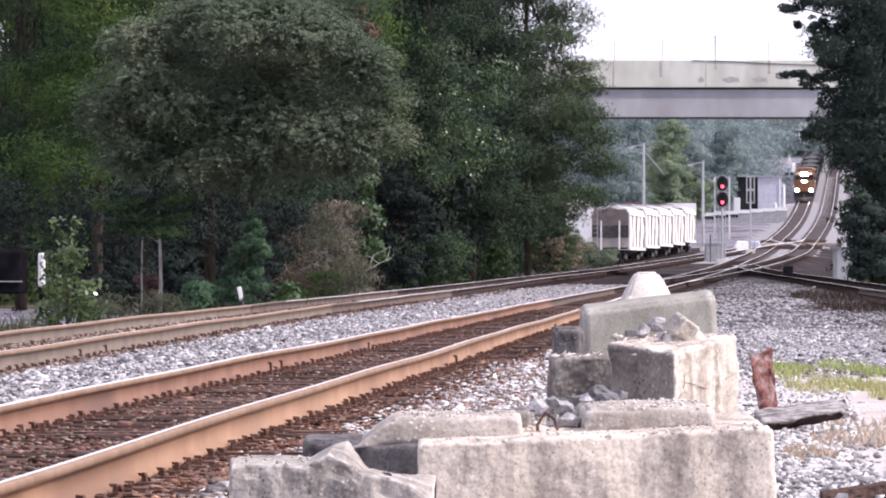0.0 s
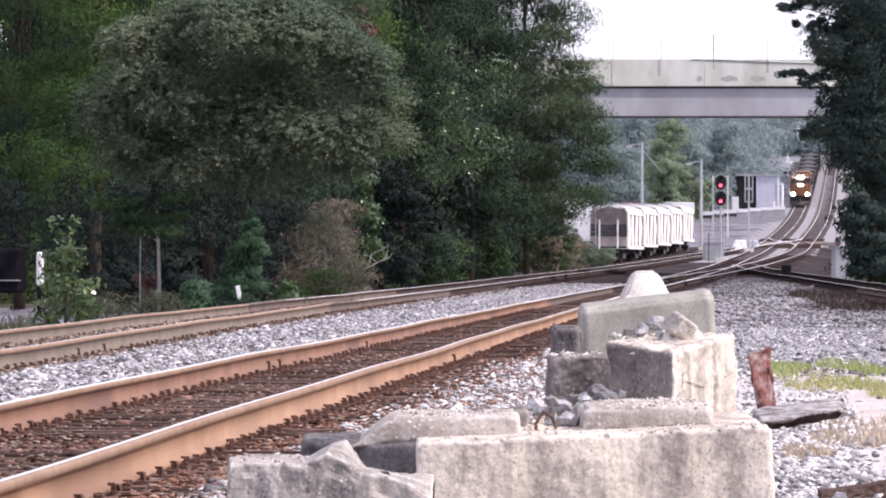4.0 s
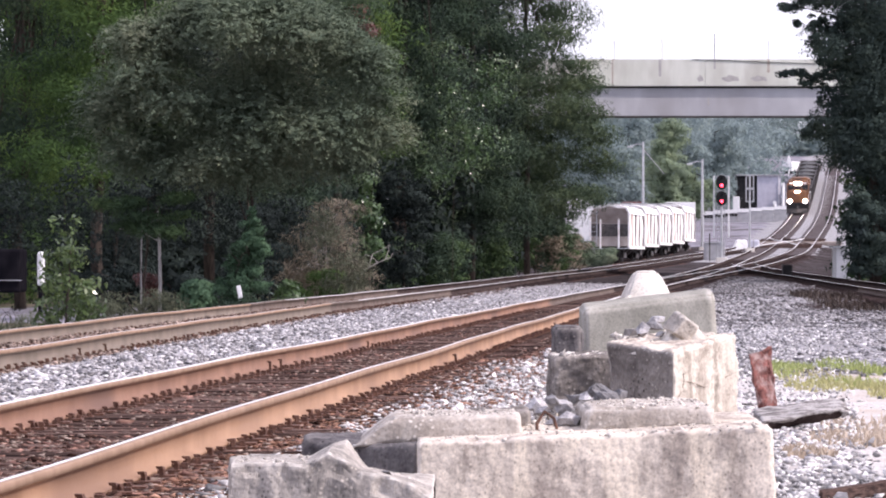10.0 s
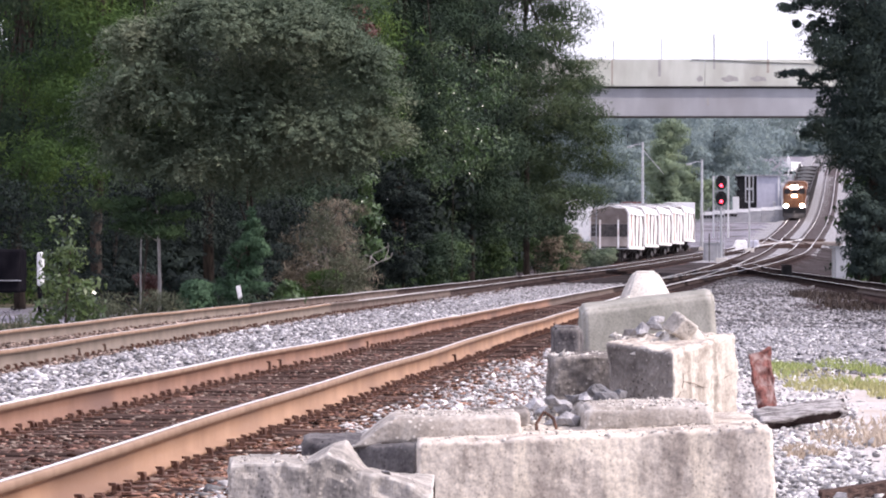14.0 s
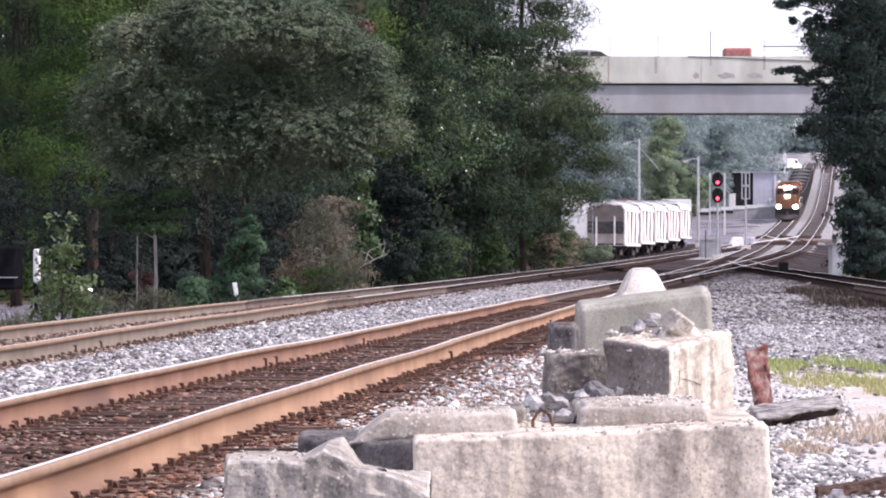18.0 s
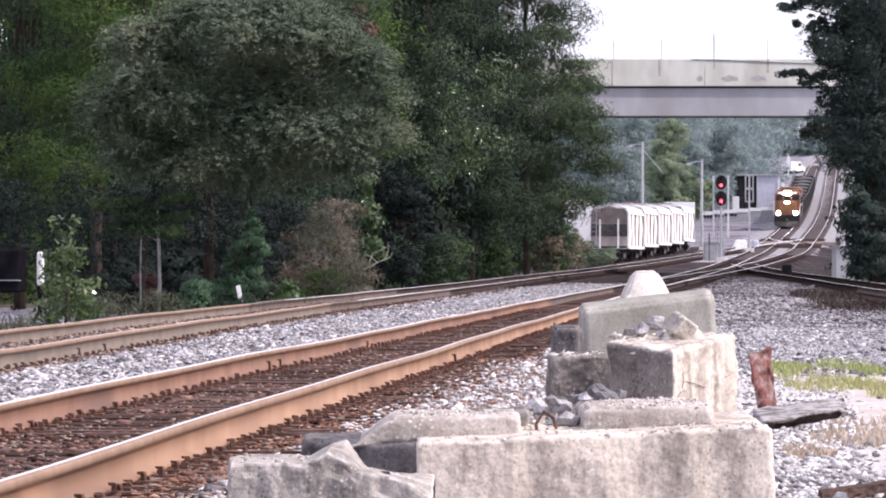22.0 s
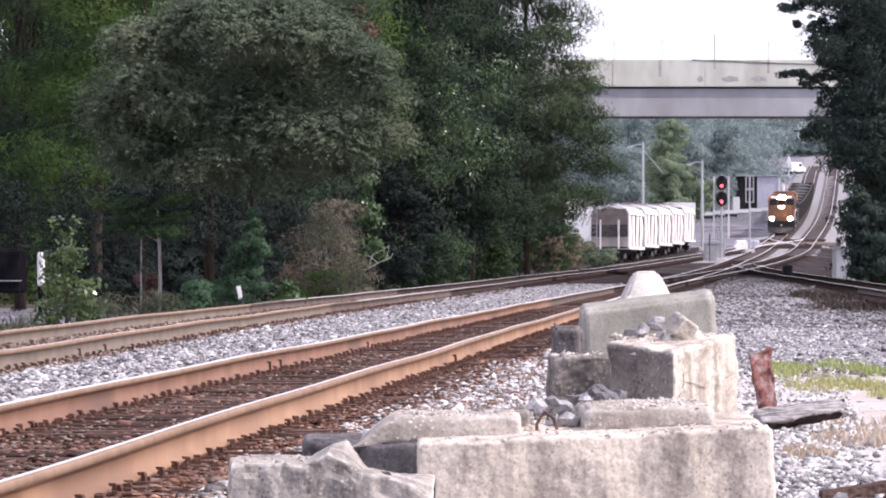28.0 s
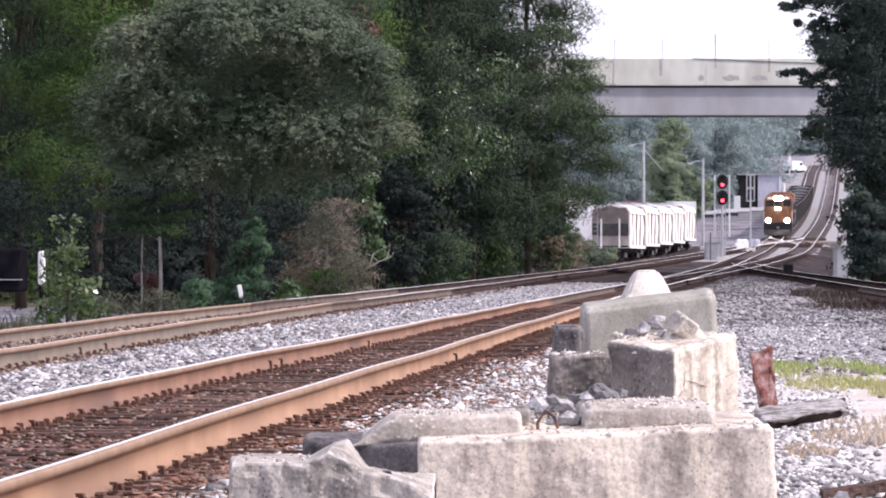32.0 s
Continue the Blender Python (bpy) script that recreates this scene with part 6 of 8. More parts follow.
def build_rubble():
    g = -0.50
    c, pc = M["concrete"], M["pale_concrete"]
    broken_block("concrete_block", [(-0.098, 17, g), (1.285, 17.06, g), (1.305, 18.6, g), (-0.098, 18.4, g)],
                 [(-0.098, 17, 0.158), (1.245, 17.06, 0.216), (1.265, 18.6, 0.222), (-0.098, 18.4, 0.165)], [c, M["slab_face"]], "long weathered concrete block with a chipped pebbly edge", seed=1, cell=0.0125, edge=0.007, chip=0.035, grit=0.004,
                 lump=0.003, big=((0, 1, 2, 1, 0.04),))
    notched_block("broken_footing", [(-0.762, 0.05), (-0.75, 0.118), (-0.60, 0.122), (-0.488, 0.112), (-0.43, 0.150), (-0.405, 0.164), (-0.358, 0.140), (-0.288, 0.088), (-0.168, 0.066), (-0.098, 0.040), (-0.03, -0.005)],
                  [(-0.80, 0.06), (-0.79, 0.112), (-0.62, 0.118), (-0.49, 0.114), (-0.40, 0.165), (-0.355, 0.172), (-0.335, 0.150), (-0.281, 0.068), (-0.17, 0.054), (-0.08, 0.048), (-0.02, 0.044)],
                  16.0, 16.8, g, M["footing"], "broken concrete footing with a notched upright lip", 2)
    # the shadow in this hollow is painted by the chunk's dark colour
    broken_block("concrete_chunk", [(-0.549, 17.60, g), (-0.085, 17.24, g), (-0.085, 18.2, g), (-0.549, 18.2, g)], [(-0.549, 17.55, 0.150), (-0.085, 17.18, 0.140), (-0.085, 18.2, 0.140), (-0.549, 18.2, 0.150)], M["dark_aggregate"], "concrete chunk behind the footing with painted shadow", seed=3, cell=0.02, chip=0.03)
    broken_block("rubble_slab", quad(-0.36, 0.31, 17.34, 18.3, 0.115, 0.05), quad(-0.20, 0.295, 17.36, 18.2, 0.236, 0.008), M["slab_face"], "pebbly pale concrete slab lying on the long block", seed=4, cell=0.0125, edge=0.006, chip=0.03, grit=0.005, lump=0.008)
    broken_block("concrete_slab", quad(0.54, 1.06, 17.40, 18.5, 0.176, 0.02), quad(0.548, 1.04, 17.42, 18.5, 0.276), M["slab_face"], "flat broken concrete slab", seed=5, cell=0.0125, edge=0.006, chip=0.03, grit=0.005, lump=0.006, big=((0, 0, 2, 1, 0.03),))
    broken_block("concrete_slab", quad(0.09, 0.35, 17.95, 18.4, 0.165, 0.01), quad(0.095, 0.345, 17.96, 18.4, 0.245), M["aggregate"], "thin flat concrete slab between the rubble", seed=18, cell=0.014, edge=0.005, chip=0.02)
    # left faces: exposed aggregate, with their shade also darkened into the colour
    upright = broken_block("concrete_block", [(0.80, 20.72, g), (1.05, 20.3, g), (1.395, 20.85, g), (1.14, 21.5, g)],
                           [(0.745, 20.72, 0.478), (1.033, 20.3, 0.432), (1.352, 20.85, 0.505), (1.113, 21.5, 0.515)], [c, M["aggregate"], M["cream_face"]], "upright broken concrete block with a cracked pale face", seed=6, cell=0.0105, edge=0.006, chip=0.06, grit=0.008, lump=0.012,
                           faces_of={(1, 0): 1, (0, 0): 1, (0, 1): 2}, big=((1, 0, 2, 1, 0.03), (0, 0, 2, 1, 0.05)))
    cracks = ([(0.15, 0.33), (0.155, 0.29), (0.12, 0.25), (0.06, 0.22), (0.035, 0.18)], [(0.15, 0.295), (0.30, 0.285), (0.47, 0.262), (0.62, 0.268), (0.78, 0.30), (0.93, 0.318)],
              [(0.80, 0.30), (0.83, 0.262), (0.85, 0.24)], [(0.90, 0.175), (0.95, 0.14), (0.91, 0.115)])
    for line in cracks:
        part("crack", tube(face_line(line), 0.0021, 5, end=0.0012), M["crack"], upright, "thin dark crack in the pale face").matrix_parent_inverse = upright.matrix_basis.inverted()
    broken_block("concrete_chunk", quad(0.52, 0.85, 21.8, 22.6, g), quad(0.525, 0.845, 21.8, 22.6, 0.378, 0.015), M["aggregate"], "dark rough concrete chunk", seed=7, cell=0.013, chip=0.06, grit=0.009, lump=0.02)
    broken_block("concrete_chunk", quad(0.552, 0.715, 22.9, 23.4, g), quad(0.558, 0.71, 22.9, 23.4, 0.512), M["dark_aggregate"], "small dark concrete chunk", seed=8, cell=0.013, edge=0.03, chip=0.03)
    broken_block("concrete_barrier", [(0.755, 23.5, g), (1.49, 23.68, g), (1.50, 24.1, g), (0.70, 24.0, g)],
                 [(0.728, 23.56, 0.588), (1.425, 23.7, 0.676), (1.435, 23.93, 0.700), (0.715, 23.85, 0.618)], M["precast"], "smooth grey-green precast concrete barrier leaning on the pile", seed=9, cell=0.02, edge=0.022, chip=0.012, grit=0.0015, lump=0.003, big=((0, 1, 2, 1, 0.04),))
    broken_block("concrete_chunk", quad(0.987, 1.297, 25.0, 25.8, g), quad(0.99, 1.297, 25.0, 25.8, 0.602), pc, "block under the tapered post top", seed=16, cell=0.03, chip=0.01)
    broken_block("concrete_post", quad(0.993, 1.293, 25.05, 25.75, 0.602), quad(1.072, 1.205, 25.25, 25.55, 0.785), pc, "tapered pale concrete post top", seed=10, cell=0.012, edge=0.045, chip=0.02, grit=0.002, lump=0.003)
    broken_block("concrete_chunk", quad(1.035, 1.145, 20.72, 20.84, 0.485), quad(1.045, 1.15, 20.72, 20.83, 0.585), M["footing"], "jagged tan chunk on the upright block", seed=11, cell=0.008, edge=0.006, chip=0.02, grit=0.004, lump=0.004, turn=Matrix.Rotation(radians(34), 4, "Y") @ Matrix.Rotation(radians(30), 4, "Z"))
    broken_block("concrete_chunk", quad(0.99, 1.23, 20.72, 21.0, 0.44), quad(1.04, 1.18, 20.78, 20.95, 0.535), pc, "crumbled mound on the upright block", seed=21, cell=0.010, edge=0.03, chip=0.05, grit=0.012, lump=0.02)
    for i, (place, s) in enumerate((((0.64, 18.3, 0.305), 0.055), ((0.58, 18.2, 0.292), 0.03), ((0.715, 18.35, 0.295), 0.035), ((0.47, 18.3, 0.26), 0.05), ((0.53, 18.45, 0.275), 0.045), ((0.41, 18.35, 0.235), 0.04), ((0.44, 17.9, 0.205), 0.035), ((0.37, 18.45, 0.25), 0.035), ((0.925, 20.95, 0.52), 0.04), ((0.985, 21.05, 0.535), 0.035), ((1.0, 20.8, 0.50), 0.022), ((0.87, 20.85, 0.508), 0.03), ((1.01, 21.2, 0.565), 0.03),  ((-0.202, 16.35, 0.066), 0.02), ((0.333, 22, -0.40), 0.06), ((0.257, 21.4, -0.41), 0.05), ((0.393, 20.8, -0.42), 0.045), ((0.487, 17.75, 0.205), 0.045))):
        bm = bmesh.new()
        bmesh.ops.create_icosphere(bm, subdivisions=1 if s < 0.05 else 2, radius=s)
        for v in bm.verts:
            v.co += v.normal * s * 1.3 * noise.noise(v.co / s * 0.9 + Vector((i * 7.1, 0, 0)))
            v.co.z *= 0.7
        ob = part("loose_stone", bm, M["rubble_stone"])
        ob.location = place
        tagged(ob, "pale broken stone lying on the concrete", "stone", "loose stones")
    rng = random.Random(44)
    kinds = []
    for i in range(5):
        bm = bmesh.new()
        bmesh.ops.create_icosphere(bm, subdivisions=1, radius=0.05)
        for v in bm.verts:
            v.co += Vector((rng.uniform(-1, 1), rng.uniform(-1, 1), rng.uniform(-1, 1))) * 0.018
            v.co.z *= 0.75
        me = bpy.data.meshes.new("loose_stone")
        bm.to_mesh(me)
        bm.free()
        me.materials.append(M["rubble_stone"])
        kinds.append(me)
    for i in range(90):
        y = rng.uniform(18.9, 24)
        x = rng.uniform(-0.15, 0.62) * y / 20 if i < 62 else rng.uniform(1.55, 3.2)
        k = rng.uniform(0.5, 1.3)
        ob = new("loose_stone", kinds[i % 5])
        ob.matrix_world = Matrix.LocRotScale((x, y, float(ground_z(x, y)) + 0.03 * k), Euler((rng.uniform(0, 6), rng.uniform(0, 6), rng.uniform(0, 6))), (k, k, k))
        tagged(ob, "sharp grey lump of ballast among the rubble", "stone", "loose stones")
    # old timber and iron
    # shadow below the timber is painted: near-black front and underside
    broken_block("old_timber", [(2.46, 34.5, -0.47), (3.08, 34.8, -0.36), (3.12, 35.3, -0.36), (2.42, 35.2, -0.48)], [(2.42, 34.38, -0.385), (3.13, 34.68, -0.275), (3.13, 35.05, -0.195), (2.38, 34.9, -0.295)],
                 [M["driftwood"], M["near_black"]], "split grey old timber lying on the gravel", "timber", 12, 0.016, 0.03, 0.05, 0.007, 0.012, "old timbers", {(2, 0): 1, (1, 0): 1}, ((0, 1, 2, 1, 0.08), (0, 1, 2, 0, 0.06)))
    zg = float(ground_z(2.0, 24))
    rough_block("old_timber", [(2.009, 24.1, zg - 0.05), (2.56, 24.5, zg - 0.05), (2.56, 24.75, zg - 0.05), (2.009, 24.35, zg - 0.05)],
                [(2.024, 24.1, zg + 0.06), (2.56, 24.5, zg + 0.12), (2.56, 24.75, zg + 0.12), (2.024, 24.35, zg + 0.06)], M["tie"], "dark rotten timber half sunk in gravel", "timber", 13, 12, 0.02, "old timbers")
    bm = bmesh.new()
    tube([(0, 0, 0.0), (0.0, 0.02, 0.03), (0.03, 0.03, 0.075), (0.065, 0.02, 0.05), (0.08, 0, 0.0), (0.14, -0.01, -0.005), (0.2, 0, 0.0)], 0.007, 6, bm)
    ob = part("bent_rod", bm, M["spike"])
    ob.location = (0.365, 17.55, 0.176)
    tagged(ob, "bent rusty iron rod on the concrete", "iron rod")
    broken_block("rusty_plate", [(2.56, 36.6, -0.47), (2.74, 36.8, -0.47), (2.75, 36.85, -0.47), (2.57, 36.66, -0.47)],
                 [(2.47, 36.6, 0.10), (2.67, 36.8, 0.14), (2.67, 36.85, 0.135), (2.475, 36.66, 0.095)], M["red_rust"], "bent red-rusted steel plate beside the concrete", "steel plate", 17, 0.010, 0.006, 0.05, 0.006, 0.07, "")


build_trees()
build_far_woods()
build_grass()
build_rubble()


# ---- railway furniture ----
def build_signals():
    def head(parent, name, x, y, z, lit, back):
        bm = bmesh.new()
        bmesh.ops.create_circle(bm, cap_ends=True, segments=20, radius=0.42)
        for v in bm.verts:
            v.co = Vector((v.co.x, 0, v.co.y * 1.3))
        r = bmesh.ops.extrude_face_region(bm, geom=bm.faces[:])
        bmesh.ops.translate(bm, verts=[e for e in r["geom"] if isinstance(e, bmesh.types.BMVert)], vec=(0, 0.04, 0))
        bmesh.ops.recalc_face_normals(bm, faces=bm.faces[:])
        bmesh.ops.translate(bm, verts=bm.verts, vec=(x, y, z))
        h = part(name, bm, M["black"], parent, "black oval target with hooded lamps")
        part("lamp_case", boxes((x - 0.17, x + 0.17, y + 0.05, y + 0.35, z - 0.48, z + 0.48), bevel=0.03), M["black"], h)
        for k, dz in enumerate((0.27, -0.22)):
            hood = bmesh.new()
            for a in range(9):
                u = math.pi * (a / 8.0) * 1.2 - 0.1 * math.pi
                for dy in (0.0, -0.26):
                    hood.verts.new((x + 0.14 * math.cos(u), y + dy - 0.002, z + dz + 0.14 * math.sin(u)))
            hood.verts.ensure_lookup_table()
            for a in range(8):
                hood.faces.new((hood.verts[2 * a], hood.verts[2 * a + 1], hood.verts[2 * a + 3], hood.verts[2 * a + 2]))
            part("hood", hood, M["black"], h)
            lens = bmesh.new()
            bmesh.ops.create_uvsphere(lens, u_segments=14, v_segments=8, radius=0.115)
            for v in lens.verts:
                v.co = Vector((x + v.co.x, y - 0.012 + v.co.y * 0.25, z + dz + v.co.z))
            on = lit and k == 1
            part("lens", lens, M["red_lamp"] if on else M["glass"], h, "glowing red signal lens" if on else "", smooth=True)

    y = 330.0
    x, zb = 20.336, float(ground_z(20.336, 330)) - 0.1
    s = thing("railway_signal", (x, y, zb), "tall two-head railway signal showing red over red", "railway signal", "signals")
    top = 7.265 - zb
    part("mast", tube([(0, 0, 0), (0, 0, top)], 0.09, 10), M["galv"], s, "silver steel mast")
    part("base", boxes((-0.4, 0.4, -0.4, 0.4, 0, 0.45), bevel=0.03), M["pale_concrete"], s)
    for dx in (-0.54, 0.54):
        part("frame_rail", boxes((dx - 0.06, dx + 0.06, 0.16, 0.26, top - 4.6, top - 0.1)), M["white"], s, "pale frame beside the signal heads")
    for dz in (0.1, 1.18, 2.25):
        part("frame_bar", boxes((-0.49, 0.49, 0.17, 0.25, top - dz - 0.09, top - dz)), M["galv"], s)
    part("ladder_rail", tube([(-0.25, 0.5, 0), (-0.25, 0.35, top)], 0.025, 6), M["galv"], s)
    part("ladder_rail", tube([(0.25, 0.5, 0), (0.25, 0.35, top)], 0.025, 6), M["galv"], s)
    for k in range(16):
        part("rung", tube([(-0.25, 0.48 - k * 0.008, 0.4 + k * 0.4), (0.25, 0.48 - k * 0.008, 0.4 + k * 0.4)], 0.015, 5), M["galv"], s)
    head(s, "signal_head", 0, -0.16, 6.687 - zb, True, False)
    head(s, "signal_head", 0, -0.16, 5.533 - zb, True, False)
    y = 400.0
    x, zb = 27.15, float(ground_z(27.15, 400)) - 0.1
    s = thing("railway_signal", (x, y, zb), "two-head railway signal seen from behind its pale frames", "railway signal", "signals")
    top = 8.53 - zb
    part("mast", tube([(0, 0, 0), (0, 0, top)], 0.08, 10), M["galv"], s)
    part("base", boxes((-0.4, 0.4, -0.4, 0.4, 0, 0.45), bevel=0.03), M["pale_concrete"], s)
    for dz in (0.55, 1.75):
        part("signal_case", boxes((-0.2, 0.2, 0.12, 0.45, top - dz - 0.5, top - dz + 0.5), bevel=0.04), M["black"], s, "dark back of a signal head")
        for dx in (-0.33, 0.33):
            part("frame_rail", boxes((dx - 0.05, dx + 0.05, -0.1, 0.0, top - dz - 0.55, top - dz + 0.55)), M["galv"], s)
        for u in (-0.55, 0.55):
            part("frame_bar", boxes((-0.38, 0.38, -0.1, 0.0, top - dz + u - 0.05, top - dz + u + 0.05)), M["galv"], s)


def build_street_lamps():
    for px, y, ztop, reach in ((19.027, 430.0, 12.332, 1.15), (24.671, 430.0, 10.666, 1.15)):
        zb = float(ground_z(px, y))
        s = thing("street_lamp", (px, y, zb), "tall pale street lamp with one short arm", "street lamp", "yard lamps")
        h = ztop - zb
        part("pole", tube([(0, 0, 0), (0, 0, h)], 0.17, 10, end=0.10), M["galv"], s, "tapered pale pole")
        part("arm", tube([(0, 0, h - 0.25), (-0.5, 0, h - 0.22), (-reach, 0, h - 0.4)], 0.05, 8), M["galv"], s)
        part("lamp_head", boxes((-reach - 0.35, -reach + 0.15, -0.15, 0.15, h - 0.56, h - 0.38), bevel=0.05), M["galv"], s)
        part("base", boxes((-0.3, 0.3, -0.3, 0.3, -0.1, 0.3), bevel=0.03), M["pale_concrete"], s)
        if px < 22.36:
            part("guy_wire", tube([(0, 0, h - 0.7), (26.497 - px, 108, 11.187 - zb)], 0.045, 5), M["galv"], s, "slanting wire run into the trees")


def build_hoppers():
    def car(place, turn, first):
        L, W = 17.0, 3.15
        c = thing("covered_hopper_car", place, "parked chalky white covered hopper wagon with rust-streaked ribs", "railway wagon", "hopper wagons in the yard", turn=turn)
        w = W / 2
        out = [(-w, 1.25), (-w, 3.75), (-w * 0.82, 4.2), (-0.45, 4.42), (0.45, 4.42), (w * 0.82, 4.2), (w, 3.75), (w, 1.25)]
        part("body", prism([(x * 0.93, z * 0.985) for x, z in out], 0.6, L - 0.6), M["dusty_end"], c, "dusty brown body", smooth=False)
        part("roof_edge", prism([(-w, 3.72), (-w * 0.84, 4.22), (-0.45, 4.45), (0.45, 4.45), (w * 0.84, 4.22), (w, 3.72), (w * 0.9, 3.9), (0, 4.36), (-w * 0.9, 3.9)], 0.55, L - 0.55), M["hopper"], c, "chalky white roof")
        gap = random.Random(int(place[0] * 10))
        for k in range(4):
            y0 = 0.75 + k * (L - 1.5) / 4 + gap.uniform(0.0, 0.5)
            y1 = 0.75 + (k + 1) * (L - 1.5) / 4 - gap.uniform(1.1, 1.9)
            for side in (-1, 1):
                bm = bmesh.new()
                rings = []
                for j in range(9):
                    u = j / 8
                    bulge = w * 0.945 + 0.02 * math.sin(math.pi * u)
                    z = 1.22 + u * 2.6
                    lean = 0.45 * math.sin(1.6 * math.pi * u + 1.7 * k)
                    rings.append([bm.verts.new((side * r, y, z)) for r, y in ((w * 0.90, y0 + lean), (bulge, y0 + 0.08 + lean), (bulge, y1 - 0.08 + lean), (w * 0.90, y1 + lean))])
                for r0, r1 in zip(rings, rings[1:]):
                    for i in range(3):
                        bm.faces.new((r0[i], r0[i + 1], r1[i + 1], r1[i]))
                bmesh.ops.recalc_face_normals(bm, faces=bm.faces[:])
                part("side_panel", bm, M["hopper"], c, "bulging chalky white panel")
            part("rib", boxes((w * 0.925, w * 0.955, y1 + 0.35, y1 + 0.95, 1.25, 3.75)), M["orange_stain"] if k == 0 else M["dark_rust"], c, "rust-streaked outside post")
        for k in range(4):
            y = 2.6 + k * (L - 5.2) / 3
            bm = prism([(-1.3, 1.25), (1.3, 1.25), (0.5, 0.5), (-0.5, 0.5)], y - 1.3, y + 1.3)
            for v in bm.verts:
                if v.co.z < 0.8:
                    v.co.y = y + (v.co.y - y) * 0.3
            part("discharge_bay", bm, M["darkmetal"], c, "dark discharge funnel")
        part("side_sill", boxes((-w, -w + 0.15, 0.3, L - 0.3, 1.05, 1.27), (w - 0.15, w, 0.3, L - 0.3, 1.05, 1.27)), M["hopper"], c)
        part("centre_sill", boxes((-0.35, 0.35, 0.0, L, 0.85, 1.15)), M["darkmetal"], c)
        part("roof_walk", boxes((-0.4, 0.4, 0.6, L - 0.6, 4.50, 4.56)), M["galv"], c)
        for y in (0.4, L - 0.4):
            for x in (-w + 0.1, w - 0.1, -0.7, 0.7):
                part("end_post", boxes((x - 0.06, x + 0.06, y - 0.08, y + 0.08, 1.1, 3.9 if abs(x) > 1 else 3.3)), M["hopper"], c)
        for y0, y1 in ((0.2, 0.57), (L - 0.57, L - 0.2)):
            s = 1 if y0 < 1 else -1
            ya, yb = (y1, y0 + 0.15) if s > 0 else (y0, y1 - 0.15)
            bm = bmesh.new()
            lo = [bm.verts.new((x, ya, 1.3)) for x in (-w * 0.93, w * 0.93)]
            mid = [bm.verts.new((x, ya, 3.0)) for x in (-w * 0.93, w * 0.93)]
            hi = [bm.verts.new((x, yb, 4.15)) for x in (-w * 0.78, w * 0.78)]
            bm.faces.new((lo[0], lo[1], mid[1], mid[0]))
            bm.faces.new((mid[0], mid[1], hi[1], hi[0]))
            bmesh.ops.solidify(bm, geom=bm.faces[:], thickness=0.03)
            part("slope_sheet", bm, M["dusty_end"], c, "sloping end sheet streaked with dust")
            # a dark sheet paints the shade under the slope sheet
            part("shade_panel", boxes((-w * 0.9, w * 0.93, ya - s * 0.06 - 0.01, ya - s * 0.06 + 0.01, 2.0, 2.95)), M["darkmetal"], c, "dark sheet standing in for end shade")
            part("platform", boxes((-w, w, y0 - 0.3, y1, 1.05, 1.12)), M["galv"], c)
        for k in range(8):
            part("ladder_rung", boxes((-w + 0.06, -w + 0.62, -0.02, 0.02, 1.3 + k * 0.35, 1.33 + k * 0.35)), M["galv"], c)
        part("ladder_rail", boxes((-w + 0.6, -w + 0.66, -0.03, 0.03, 0.7, 4.1)), M["galv"], c)
        for y in (2.0, L - 2.0):
            t = part("bogie", boxes((-1.1, -0.95, y - 1.2, y + 1.2, 0.35, 0.75), (0.95, 1.1, y - 1.2, y + 1.2, 0.35, 0.75), (-0.95, 0.95, y - 0.2, y + 0.2, 0.4, 0.85), bevel=0.03), M["darkmetal"], c)
            for dy in (-0.9, 0.9):
                for x in (-0.75, 0.75):
                    bm = bmesh.new()
                    bmesh.ops.create_cone(bm, cap_ends=True, segments=20, radius1=0.46, radius2=0.46, depth=0.13, matrix=Matrix.Translation((x, y + dy, 0.46)) @ Matrix.Rotation(radians(90), 4, "Y"))
                    part("wheel", bm, M["darkmetal"], t)
        part("coupler", boxes((-0.12, 0.12, -0.55, 0.1, 0.75, 1.0), bevel=0.03), M["darkmetal"], c)
        return c

    y = 345.0
    x = 12.679
    heading = -math.degrees(math.atan(0.115))
    d = Vector((math.sin(math.atan(0.115)), math.cos(math.atan(0.115)), 0))
    first = None
    for k in range(5):
        p = Vector((x, y, 0)) + d * 17.25 * k
        z = float(ground_z(p.x, p.y + 8)) + 0.02
        if first is None:
            first = car((p.x, p.y, z), heading, True)
        else:
            copy_thing(first, pose(p.x, p.y, z, 0, 0, heading))
    sid = thing("yard_track", (0, 0, 0), "rusty yard siding under the parked hopper wagons", "railway track")
    for side in (-0.72, 0.72):
        pts = [(x + d.x * s + side, y + d.y * s, float(ground_z(x + d.x * s, y + d.y * s)) - 0.02) for s in np.arange(-6, 96, 3)]
        part("rail", tube(pts, 0.05, 6), M["spike"], sid)


